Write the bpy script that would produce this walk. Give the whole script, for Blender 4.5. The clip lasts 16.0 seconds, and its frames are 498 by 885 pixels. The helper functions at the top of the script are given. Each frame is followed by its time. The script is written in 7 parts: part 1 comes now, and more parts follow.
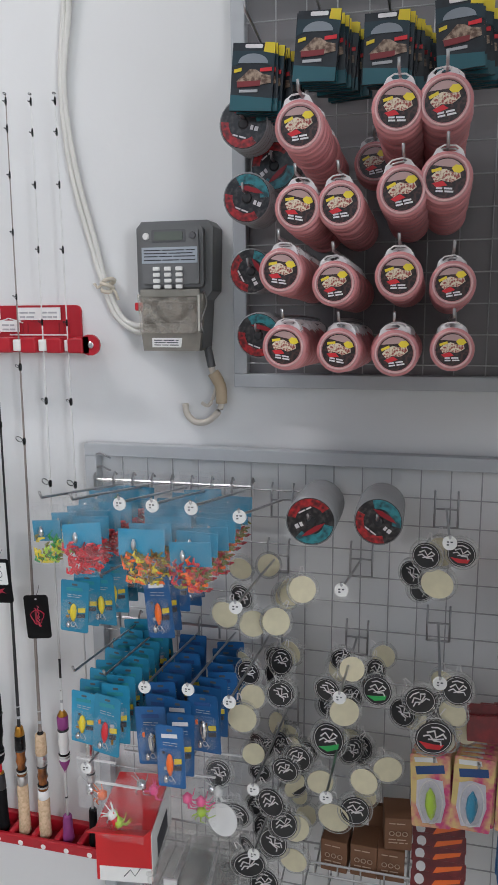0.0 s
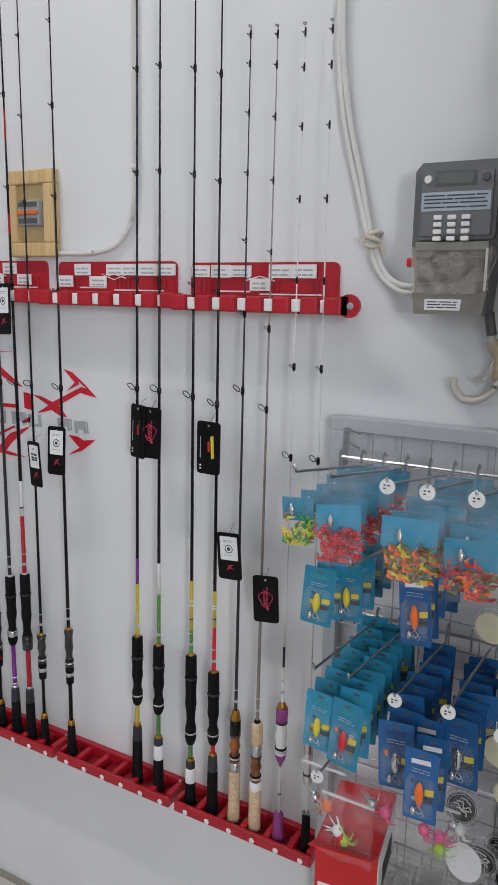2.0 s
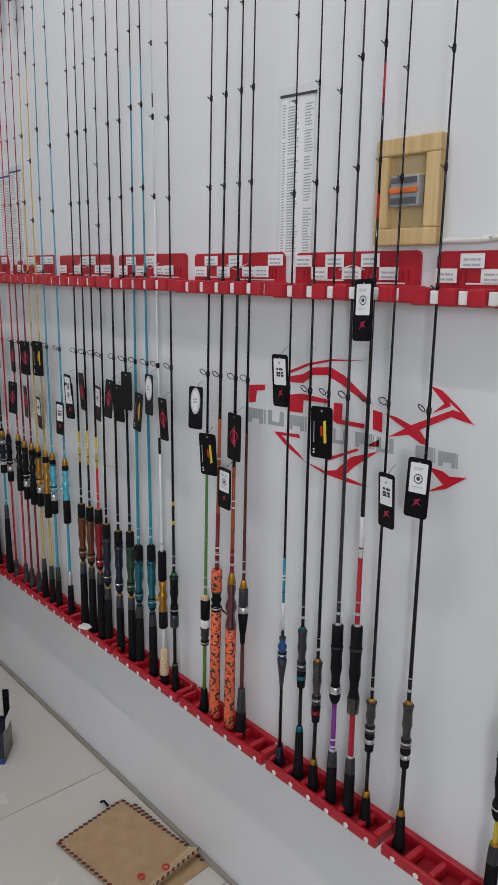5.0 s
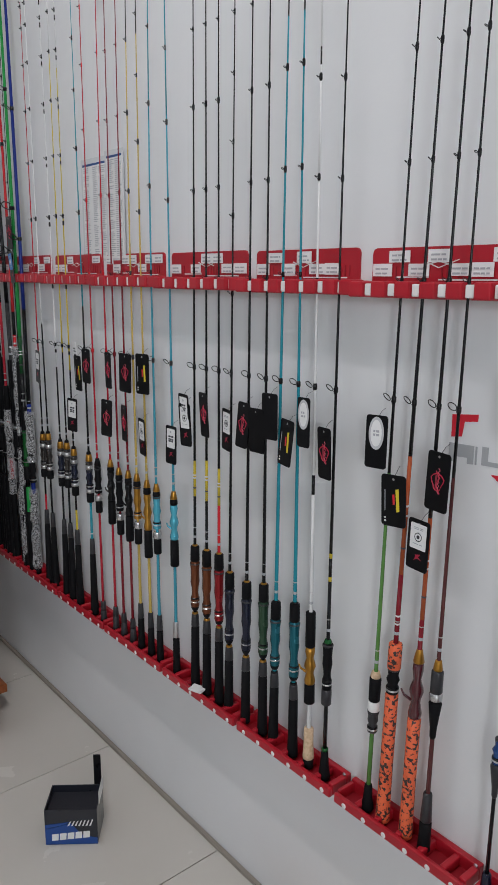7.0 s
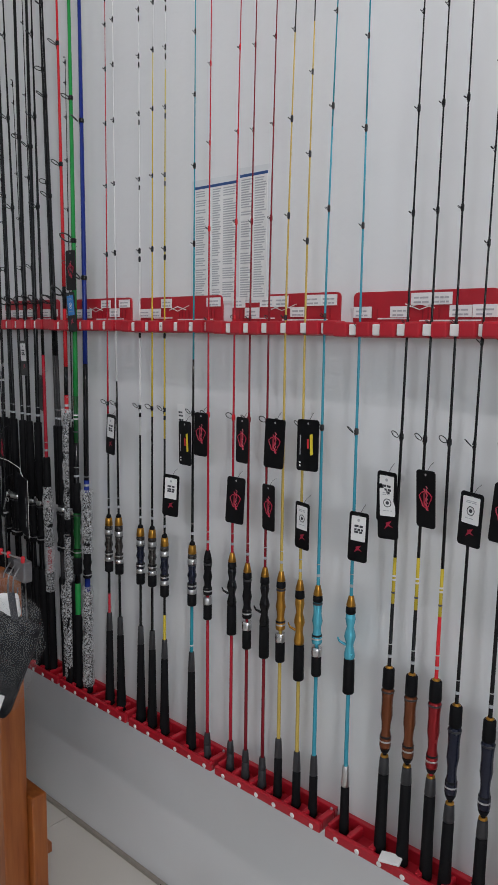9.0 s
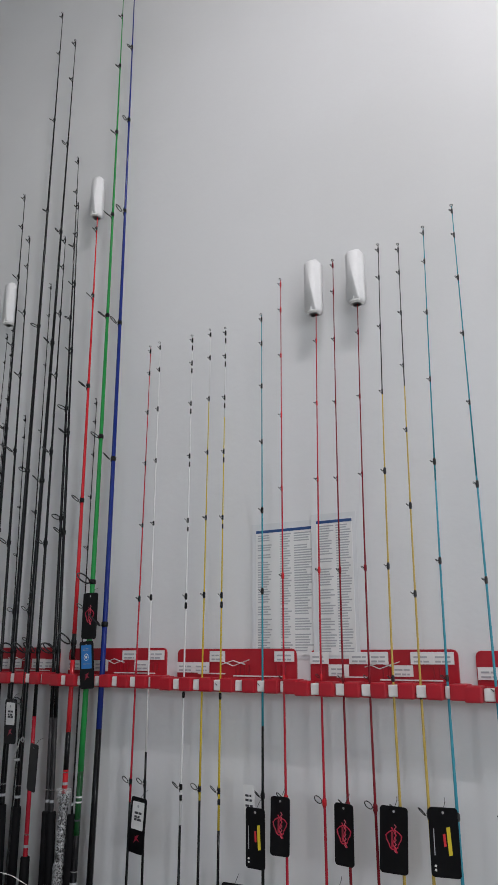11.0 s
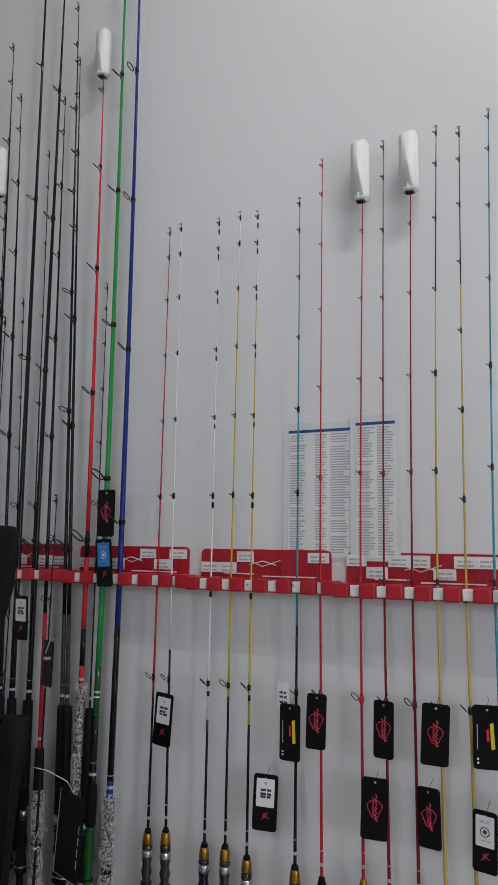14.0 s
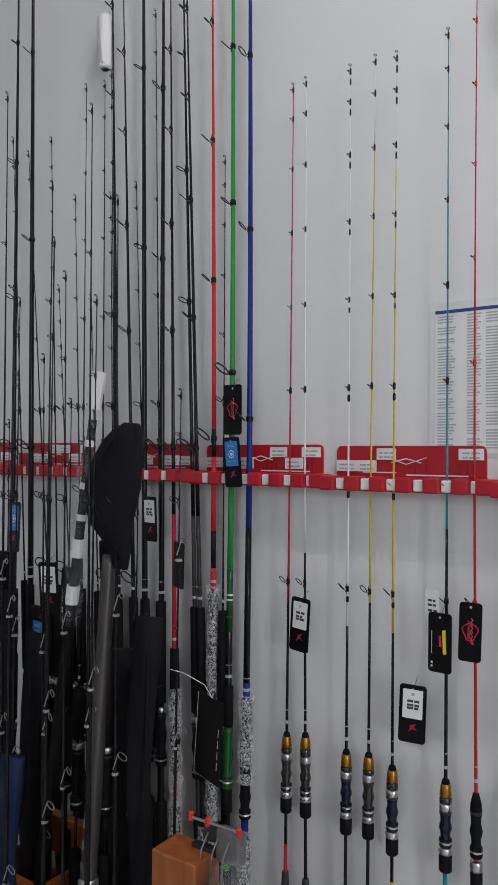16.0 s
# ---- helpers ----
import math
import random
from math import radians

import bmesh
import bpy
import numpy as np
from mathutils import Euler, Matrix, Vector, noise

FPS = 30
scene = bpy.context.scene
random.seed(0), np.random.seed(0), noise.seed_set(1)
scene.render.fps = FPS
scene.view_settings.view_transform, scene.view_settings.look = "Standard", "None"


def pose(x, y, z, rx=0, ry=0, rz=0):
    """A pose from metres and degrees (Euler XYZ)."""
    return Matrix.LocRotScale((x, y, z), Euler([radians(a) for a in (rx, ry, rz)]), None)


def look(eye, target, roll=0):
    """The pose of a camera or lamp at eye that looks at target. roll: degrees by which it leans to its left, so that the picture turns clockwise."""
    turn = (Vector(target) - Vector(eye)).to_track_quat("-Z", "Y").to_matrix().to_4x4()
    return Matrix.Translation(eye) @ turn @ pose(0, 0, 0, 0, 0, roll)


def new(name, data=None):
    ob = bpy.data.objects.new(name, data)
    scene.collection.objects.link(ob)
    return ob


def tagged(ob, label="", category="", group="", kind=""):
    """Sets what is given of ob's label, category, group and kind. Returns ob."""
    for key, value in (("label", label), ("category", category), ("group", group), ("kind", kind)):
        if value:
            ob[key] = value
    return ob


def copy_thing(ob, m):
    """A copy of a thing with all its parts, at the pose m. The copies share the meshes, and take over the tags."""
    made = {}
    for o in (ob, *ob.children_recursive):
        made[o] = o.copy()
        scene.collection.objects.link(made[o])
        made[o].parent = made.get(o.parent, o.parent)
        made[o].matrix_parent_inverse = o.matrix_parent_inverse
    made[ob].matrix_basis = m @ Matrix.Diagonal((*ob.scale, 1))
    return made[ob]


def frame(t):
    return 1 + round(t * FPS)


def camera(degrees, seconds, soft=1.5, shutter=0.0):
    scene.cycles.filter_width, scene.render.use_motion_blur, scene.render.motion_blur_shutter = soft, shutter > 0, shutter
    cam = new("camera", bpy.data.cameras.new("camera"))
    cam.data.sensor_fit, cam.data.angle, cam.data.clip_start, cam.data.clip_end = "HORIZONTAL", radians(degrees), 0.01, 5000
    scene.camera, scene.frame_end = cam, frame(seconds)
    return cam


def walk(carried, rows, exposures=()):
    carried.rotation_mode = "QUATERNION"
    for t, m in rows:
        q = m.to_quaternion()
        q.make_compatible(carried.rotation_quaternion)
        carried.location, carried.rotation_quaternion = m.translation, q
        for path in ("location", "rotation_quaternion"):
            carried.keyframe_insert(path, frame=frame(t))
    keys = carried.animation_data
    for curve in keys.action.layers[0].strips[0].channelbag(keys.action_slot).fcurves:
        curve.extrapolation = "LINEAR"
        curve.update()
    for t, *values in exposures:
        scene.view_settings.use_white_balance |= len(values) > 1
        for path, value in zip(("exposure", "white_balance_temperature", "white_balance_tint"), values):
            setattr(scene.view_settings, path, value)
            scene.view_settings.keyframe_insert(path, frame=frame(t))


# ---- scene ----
cam = camera(37.4, 16.0)
PATH = [
    (0, (-0.23, 0.139, 1.576), (-0.709, 2.047, 1.217), -0.4),
    (0.5, (-0.232, 0.134, 1.567), (-0.852, 2.001, 1.207), -0.6),
    (1, (-0.242, 0.149, 1.569), (-0.992, 1.964, 1.189), 0.4),
    (1.5, (-0.297, 0.174, 1.548), (-1.163, 1.935, 1.163), 1.4),
    (2, (-0.383, 0.238, 1.532), (-1.337, 1.95, 1.132), 1.0),
    (2.5, (-0.47, 0.281, 1.529), (-1.524, 1.93, 1.114), 0.7),
    (3, (-0.522, 0.305, 1.541), (-1.651, 1.899, 1.113), 1.2),
    (3.5, (-0.574, 0.354, 1.547), (-1.785, 1.883, 1.107), 1.1),
    (4, (-0.61, 0.392, 1.553), (-1.95, 1.809, 1.109), 0.6),
    (4.5, (-0.659, 0.402, 1.55), (-2.105, 1.707, 1.095), 1.2),
    (5, (-0.761, 0.357, 1.541), (-2.226, 1.648, 1.104), 0.7),
    (5.2, (-0.813, 0.337, 1.541), (-2.277, 1.625, 1.1), 0.6),
    (7.3, (-1.315, 0.35, 1.535), (-2.817, 1.597, 1.101), 0.4),
    (7.5, (-1.383, 0.33, 1.526), (-2.805, 1.671, 1.104), 1.1),
    (8, (-1.586, 0.241, 1.523), (-2.854, 1.734, 1.117), 0.9),
    (8.5, (-1.762, 0.187, 1.506), (-3.064, 1.66, 1.133), 1.0),
    (9, (-1.967, 0.179, 1.505), (-3.293, 1.651, 1.226), 0.9),
    (9.5, (-2.156, 0.139, 1.496), (-3.449, 1.653, 1.306), 1.4),
    (9.6, (-2.193, 0.12, 1.48), (-3.457, 1.662, 1.331), 0.6),
    (10, (-2.346, 0.062, 1.537), (-3.460, 1.723, 1.568), 0.5),
    (10.2, (-2.372, 0.043, 1.555), (-3.462, 1.711, 1.720), 0.3),
    (12.3, (-2.568, 0.021, 1.608), (-3.483, 1.631, 2.364), -0.3),
    (12.5, (-2.584, 0.02, 1.611), (-3.502, 1.634, 2.356), -0.1),
    (13, (-2.632, 0.004, 1.61), (-3.56, 1.647, 2.273), 0.8),
    (13.5, (-2.662, -0.013, 1.607), (-3.544, 1.713, 2.099), 0.7),
    (14, (-2.667, -0.006, 1.603), (-3.526, 1.778, 1.891), 0.9),
    (14.5, (-2.641, 0.043, 1.592), (-3.58, 1.803, 1.737), 1.0),
    (15, (-2.634, 0.095, 1.574), (-3.718, 1.775, 1.639), 0.9),
    (15.5, (-2.688, 0.111, 1.573), (-3.83, 1.752, 1.625), 0.8),
    (16, (-2.767, 0.103, 1.585), (-3.906, 1.747, 1.618), 0.4),
]
EXPOSURES = [(0, 0.06), (1, -0.02), (2.5, -0.24), (3.5, -0.36), (4.5, -0.34), (5, -0.24), (7.5, -0.2), (9, -0.18), (10.2, -0.22), (12.5, -0.52), (13.2, -0.48), (14.5, -0.40), (15.2, -0.30), (16, -0.18)]
walk(cam, [(t, look(eye, target, roll)) for t, eye, target, roll in PATH], EXPOSURES)

# ---- world and light ----
WALL = 1.41          # front face of the long display wall
CEIL = 4.10
world = bpy.data.worlds.new("overcast_sky")
scene.world = world
world.use_nodes = True
wn = world.node_tree.nodes
sky = wn.new("ShaderNodeTexSky")
sky.sky_type, sky.sun_disc = "NISHITA", False
sky.sun_elevation, sky.sun_rotation = radians(48), radians(70)
world.node_tree.links.new(sky.outputs[0], wn["Background"].inputs[0])
wn["Background"].inputs[1].default_value = 0.12
sun = new("sun", bpy.data.lights.new("sun", "SUN"))
sun.data.energy, sun.data.angle, sun.data.color = 0.6, radians(12), (1.0, 0.97, 0.92)
sun.matrix_world = look((6, -4, 7), (0, 0, 0))


def opening_light(name, place, target, w, h, watts, colour=(0.905, 0.94, 1.0)):
    """Area lamp for the shopfront's daylight, the ceiling tube and the added south fill."""
    ob = new(name, bpy.data.lights.new(name, "AREA"))
    ob.data.shape, ob.data.size, ob.data.size_y, ob.data.energy, ob.data.color = "RECTANGLE", w, h, watts, colour
    ob.matrix_world = look(place, target)
    return ob


opening_light("shopfront_daylight", (2.55, -2.5, 2.0), (-1.4, 1.2, 1.7), 1.0, 1.7, 96)
# added fill from behind, aimed upward; no window is known there
opening_light("window_daylight", (-2.6, -3.55, 3.3), (-2.6, 1.4, 5.4), 4.4, 0.9, 22)
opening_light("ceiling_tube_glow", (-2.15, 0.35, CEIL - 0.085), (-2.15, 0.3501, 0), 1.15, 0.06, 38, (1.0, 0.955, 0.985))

# ---- materials ----
MATS = {}


def mat(name, colour, rough=0.5, metal=0.0, vary=0.06, scale=30.0, bump=0.0, bump_scale=200.0, coat=0.0, spec=0.5, spread=0.0):
    """A painted, metal or plastic surface with two scales of unevenness."""
    if name in MATS:
        return MATS[name]
    m = bpy.data.materials.new(name)
    m.use_nodes = True
    nt = m.node_tree
    b = nt.nodes["Principled BSDF"]
    tc = nt.nodes.new("ShaderNodeTexCoord")
    n1 = nt.nodes.new("ShaderNodeTexNoise")
    n1.inputs["Scale"].default_value, n1.inputs["Detail"].default_value = scale, 6
    nt.links.new(tc.outputs["Object"], n1.inputs["Vector"])
    n2 = nt.nodes.new("ShaderNodeTexNoise")
    n2.inputs["Scale"].default_value, n2.inputs["Detail"].default_value = scale / 12, 3
    nt.links.new(tc.outputs["Object"], n2.inputs["Vector"])
    add = nt.nodes.new("ShaderNodeMath")
    nt.links.new(n1.outputs["Fac"], add.inputs[0])
    nt.links.new(n2.outputs["Fac"], add.inputs[1])
    rng = nt.nodes.new("ShaderNodeMapRange")
    rng.inputs[1].default_value, rng.inputs[2].default_value = 0.6, 1.4
    rng.inputs[3].default_value, rng.inputs[4].default_value = 1 - vary, 1 + vary
    nt.links.new(add.outputs[0], rng.inputs[0])
    last = rng.outputs[0]
    if spread:
        oi = nt.nodes.new("ShaderNodeObjectInfo")
        r2 = nt.nodes.new("ShaderNodeMapRange")
        r2.inputs[3].default_value, r2.inputs[4].default_value = 1 - spread, 1 + spread
        nt.links.new(oi.outputs["Random"], r2.inputs[0])
        mul = nt.nodes.new("ShaderNodeMath")
        mul.operation = "MULTIPLY"
        nt.links.new(last, mul.inputs[0])
        nt.links.new(r2.outputs[0], mul.inputs[1])
        last = mul.outputs[0]
    sc = nt.nodes.new("ShaderNodeVectorMath")
    sc.operation = "SCALE"
    sc.inputs[0].default_value = colour
    nt.links.new(last, sc.inputs["Scale"])
    nt.links.new(sc.outputs[0], b.inputs["Base Color"])
    rr = nt.nodes.new("ShaderNodeMapRange")
    rr.inputs[3].default_value, rr.inputs[4].default_value = max(0.03, rough - 0.08), min(1, rough + 0.08)
    nt.links.new(n1.outputs["Fac"], rr.inputs[0])
    nt.links.new(rr.outputs[0], b.inputs["Roughness"])
    b.inputs["Metallic"].default_value = metal
    b.inputs["Coat Weight"].default_value = coat
    b.inputs["Specular IOR Level"].default_value = spec
    if bump:
        nb = nt.nodes.new("ShaderNodeTexNoise")
        nb.inputs["Scale"].default_value, nb.inputs["Detail"].default_value = bump_scale, 4
        nt.links.new(tc.outputs["Object"], nb.inputs["Vector"])
        bp = nt.nodes.new("ShaderNodeBump")
        bp.inputs["Strength"].default_value, bp.inputs["Distance"].default_value = bump, 0.002
        nt.links.new(nb.outputs["Fac"], bp.inputs["Height"])
        nt.links.new(bp.outputs[0], b.inputs["Normal"])
    MATS[name] = m
    return m


def two_tone(name, a, b_, scale, edge0, edge1, rough=0.5, stretch=(1, 1, 1), kind="noise", metal=0.0, bump=0.0):
    """Two colours mixed by noise or waves: camo foam, wood grain, burl, crinkled film."""
    m = bpy.data.materials.new(name)
    m.use_nodes = True
    nt = m.node_tree
    p = nt.nodes["Principled BSDF"]
    tc = nt.nodes.new("ShaderNodeTexCoord")
    mp = nt.nodes.new("ShaderNodeMapping")
    mp.inputs["Scale"].default_value = stretch
    nt.links.new(tc.outputs["Object"], mp.inputs["Vector"])
    n = nt.nodes.new("ShaderNodeTexNoise")
    n.inputs["Scale"].default_value, n.inputs["Detail"].default_value = scale, 5
    nt.links.new(mp.outputs[0], n.inputs["Vector"])
    r = nt.nodes.new("ShaderNodeValToRGB")
    r.color_ramp.elements[0].position, r.color_ramp.elements[1].position = edge0, edge1
    r.color_ramp.elements[0].color, r.color_ramp.elements[1].color = (*a, 1), (*b_, 1)
    nt.links.new(n.outputs["Fac"], r.inputs[0])
    nt.links.new(r.outputs[0], p.inputs["Base Color"])
    p.inputs["Roughness"].default_value, p.inputs["Metallic"].default_value = rough, metal
    if bump:
        bp = nt.nodes.new("ShaderNodeBump")
        bp.inputs["Strength"].default_value, bp.inputs["Distance"].default_value = bump, 0.003
        nt.links.new(n.outputs["Fac"], bp.inputs["Height"])
        nt.links.new(bp.outputs[0], p.inputs["Normal"])
    MATS[name] = m
    return m


def film(name, tint, rough=0.12, weight=0.22, scale=60):
    """Thin clear plastic: mostly see-through, with gloss."""
    m = bpy.data.materials.new(name)
    m.use_nodes = True
    nt = m.node_tree
    p = nt.nodes["Principled BSDF"]
    p.inputs["Base Color"].default_value, p.inputs["Roughness"].default_value = (*tint, 1), rough
    p.inputs["Coat Weight"].default_value = 0.6
    tr = nt.nodes.new("ShaderNodeBsdfTransparent")
    mix = nt.nodes.new("ShaderNodeMixShader")
    tc = nt.nodes.new("ShaderNodeTexCoord")
    n = nt.nodes.new("ShaderNodeTexNoise")
    n.inputs["Scale"].default_value, n.inputs["Detail"].default_value = scale, 4
    nt.links.new(tc.outputs["Object"], n.inputs["Vector"])
    r = nt.nodes.new("ShaderNodeMapRange")
    r.inputs[1].default_value, r.inputs[2].default_value = 0.35, 0.7
    r.inputs[3].default_value, r.inputs[4].default_value = weight * 0.4, weight * 1.8
    nt.links.new(n.outputs["Fac"], r.inputs[0])
    bp = nt.nodes.new("ShaderNodeBump")
    bp.inputs["Strength"].default_value, bp.inputs["Distance"].default_value = 0.6, 0.004
    nt.links.new(n.outputs["Fac"], bp.inputs["Height"])
    nt.links.new(bp.outputs[0], p.inputs["Normal"])
    nt.links.new(r.outputs[0], mix.inputs[0])
    nt.links.new(tr.outputs[0], mix.inputs[1])
    nt.links.new(p.outputs[0], mix.inputs[2])
    nt.links.new(mix.outputs[0], nt.nodes["Material Output"].inputs[0])
    MATS[name] = m
    return m


def wall_paint(name, colour, rough=0.42):
    """Semi-gloss wall paint with trowel waves, roller stipple and faint smudges."""
    m = bpy.data.materials.new(name)
    m.use_nodes = True
    nt = m.node_tree
    p = nt.nodes["Principled BSDF"]
    tc = nt.nodes.new("ShaderNodeTexCoord")
    big = nt.nodes.new("ShaderNodeTexNoise")
    big.inputs["Scale"].default_value, big.inputs["Detail"].default_value = 1.7, 6
    fine = nt.nodes.new("ShaderNodeTexNoise")
    fine.inputs["Scale"].default_value, fine.inputs["Detail"].default_value = 140, 3
    mid = nt.nodes.new("ShaderNodeTexNoise")
    mid.inputs["Scale"].default_value, mid.inputs["Detail"].default_value = 7, 5
    for n in (big, fine, mid):
        nt.links.new(tc.outputs["Object"], n.inputs["Vector"])
    r = nt.nodes.new("ShaderNodeValToRGB")
    r.color_ramp.elements[0].position, r.color_ramp.elements[1].position = 0.25, 0.62
    r.color_ramp.elements[0].color = (*[c * 0.93 for c in colour[:2]], colour[2] * 0.92, 1)
    r.color_ramp.elements[1].color = (*colour, 1)
    nt.links.new(big.outputs["Fac"], r.inputs[0])
    nt.links.new(r.outputs[0], p.inputs["Base Color"])
    rr = nt.nodes.new("ShaderNodeMapRange")
    rr.inputs[3].default_value, rr.inputs[4].default_value = rough - 0.1, rough + 0.14
    nt.links.new(mid.outputs["Fac"], rr.inputs[0])
    nt.links.new(rr.outputs[0], p.inputs["Roughness"])
    b1 = nt.nodes.new("ShaderNodeBump")
    b1.inputs["Strength"].default_value, b1.inputs["Distance"].default_value = 0.25, 0.01
    nt.links.new(mid.outputs["Fac"], b1.inputs["Height"])
    b2 = nt.nodes.new("ShaderNodeBump")
    b2.inputs["Strength"].default_value, b2.inputs["Distance"].default_value = 0.12, 0.001
    nt.links.new(fine.outputs["Fac"], b2.inputs["Height"])
    nt.links.new(b1.outputs[0], b2.inputs["Normal"])
    nt.links.new(b2.outputs[0], p.inputs["Normal"])
    MATS[name] = m
    return m


PAINT = wall_paint("white_wall_paint", (0.76, 0.765, 0.77))
CEILPAINT = wall_paint("white_ceiling_paint", (0.78, 0.78, 0.77), 0.6)
TILE = wall_paint("cream_floor_tile", (0.63, 0.605, 0.55), 0.22)
GROUT = mat("tile_grout", (0.30, 0.27, 0.23), 0.9)
RED = mat("red_plastic", (0.43, 0.010, 0.022), 0.36, vary=0.1, bump=0.1, spread=0.05)
REDDARK = mat("dark_red_print_and_shade", (0.30, 0.006, 0.015), 0.45)
WHITE = mat("white_plastic", (0.80, 0.80, 0.78), 0.45)
PAPER = mat("white_paper", (0.80, 0.80, 0.79), 0.7, vary=0.03)
INK = mat("dark_ink", (0.05, 0.05, 0.06), 0.6)
GREYINK = mat("grey_ink", (0.42, 0.43, 0.45), 0.6)
BLUEINK = mat("blue_ink", (0.02, 0.07, 0.22), 0.6)
BLACK = mat("black_card", (0.005, 0.005, 0.006), 0.3, spec=0.16)
EVA = mat("black_foam_grip", (0.007, 0.007, 0.008), 0.62, spec=0.12, bump=0.3, bump_scale=400)
GREYGRIP = mat("grey_graphite", (0.035, 0.035, 0.038), 0.35, spec=0.3)
SILVER = mat("silver_metal", (0.62, 0.62, 0.63), 0.28, 1.0)
STEEL = mat("chromed_steel_wire", (0.46, 0.46, 0.47), 0.32, 1.0)
GRIDWIRE = mat("zinc_grid_wire", (0.42, 0.42, 0.43), 0.5, 0.6)
GOLD = mat("gold_anodised_metal", (0.50, 0.25, 0.045), 0.32, 1.0, vary=0.3)
GUIDE = mat("dark_guide_metal", (0.03, 0.03, 0.033), 0.35, 0.6)
CLEARSEAT = mat("smoky_reel_seat", (0.022, 0.018, 0.016), 0.12, spec=0.5, coat=0.5, vary=0.4, scale=60)
CORK = two_tone("cork", (0.52, 0.36, 0.22), (0.68, 0.50, 0.33), 160, 0.35, 0.6, 0.8)
BURL = two_tone("burl_wood", (0.05, 0.015, 0.006), (0.36, 0.12, 0.025), 70, 0.35, 0.65, 0.2, (1, 1, 0.4))
CAMO = two_tone("orange_camo_foam", (0.03, 0.02, 0.02), (0.80, 0.14, 0.05), 130, 0.44, 0.47, 0.6, bump=0.2)
WOOD = two_tone("varnished_orange_wood", (0.24, 0.06, 0.012), (0.40, 0.125, 0.028), 9, 0.3, 0.7, 0.35, (6, 6, 0.6))
PINE = two_tone("pale_pine", (0.55, 0.36, 0.15), (0.70, 0.51, 0.26), 10, 0.3, 0.7, 0.55, (8, 8, 0.8))
KRAFT = two_tone("brown_kraft_paper", (0.40, 0.26, 0.13), (0.47, 0.32, 0.17), 24, 0.3, 0.7, 0.75)


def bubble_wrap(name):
    """Clear bubble film: see-through, its small bright glints painted in as pale noise specks."""
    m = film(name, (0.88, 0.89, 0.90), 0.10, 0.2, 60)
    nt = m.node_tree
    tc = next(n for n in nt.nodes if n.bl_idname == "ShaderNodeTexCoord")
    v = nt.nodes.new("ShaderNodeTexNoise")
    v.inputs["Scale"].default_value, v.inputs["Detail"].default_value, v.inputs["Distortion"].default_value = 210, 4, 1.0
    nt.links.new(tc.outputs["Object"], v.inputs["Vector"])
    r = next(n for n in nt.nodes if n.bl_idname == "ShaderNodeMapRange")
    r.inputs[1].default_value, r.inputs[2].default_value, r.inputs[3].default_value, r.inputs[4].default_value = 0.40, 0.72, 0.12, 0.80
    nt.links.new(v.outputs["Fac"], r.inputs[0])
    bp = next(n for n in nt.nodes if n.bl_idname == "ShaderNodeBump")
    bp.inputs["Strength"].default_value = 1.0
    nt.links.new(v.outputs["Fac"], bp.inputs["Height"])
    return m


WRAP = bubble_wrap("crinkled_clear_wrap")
CLEAR = film("clear_bag_film", (0.82, 0.84, 0.87), 0.06, 0.06)
BAGFILM = film("crinkled_bag_film", (0.8, 0.82, 0.84), 0.05, 0.04, 45)
TUB = film("clear_tub_plastic", (0.72, 0.72, 0.69), 0.1, 0.17)
FOAM = mat("white_foam_wrap", (0.84, 0.84, 0.84), 0.6, bump=0.5, bump_scale=90)
FRAMEPAINT = mat("pale_grey_frame_paint", (0.47, 0.49, 0.51), 0.4)
METER = mat("grey_meter_plastic", (0.155, 0.158, 0.160), 0.5, bump=0.1)
METERDARK = mat("dark_meter_plastic", (0.10, 0.10, 0.105), 0.45)
SMOKE = mat("smoked_meter_window", (0.06, 0.048, 0.038), 0.08, coat=0.4, vary=0.5, scale=40)
LCD = mat("meter_display", (0.13, 0.15, 0.13), 0.2)
CABLE = mat("white_cable", (0.70, 0.69, 0.65), 0.5)
PINK = mat("pink_line", (0.50, 0.13, 0.15), 0.35, coat=0.15, spread=0.08)
PINKRIM = mat("pink_clear_rim", (0.60, 0.24, 0.25), 0.3, coat=0.2, spread=0.08)
HANGTAB = mat("milky_plastic_tab", (0.74, 0.72, 0.72), 0.3)
BLUE = mat("sky_blue_card", (0.025, 0.25, 0.41), 0.4, vary=0.12, scale=90, spread=0.15)
DEEPBLUE = mat("deep_blue_card", (0.014, 0.105, 0.29), 0.4, vary=0.12, scale=90, spread=0.25)
CREAM = mat("cream_label", (0.66, 0.61, 0.43), 0.35, vary=0.12, scale=60, spread=0.12)
TEAL = mat("teal_print", (0.03, 0.26, 0.30), 0.4)
ORANGE = mat("orange_lure", (0.9, 0.16, 0.02), 0.4)
LIME = mat("lime_lure", (0.42, 0.62, 0.06), 0.4)
HOTRED = mat("red_lure", (0.62, 0.02, 0.03), 0.4)
HOTPINK = mat("pink_lure", (0.85, 0.12, 0.30), 0.4)
YELLOW = mat("yellow_print", (0.72, 0.56, 0.03), 0.45)
BROWNBOX = mat("brown_carton", (0.20, 0.09, 0.045), 0.6)


def blank_colour(name, c, rough=0.22, metal=0.0):
    return mat("rod_" + name, c, rough, metal, coat=0.04, vary=0.03, spec=0.2)


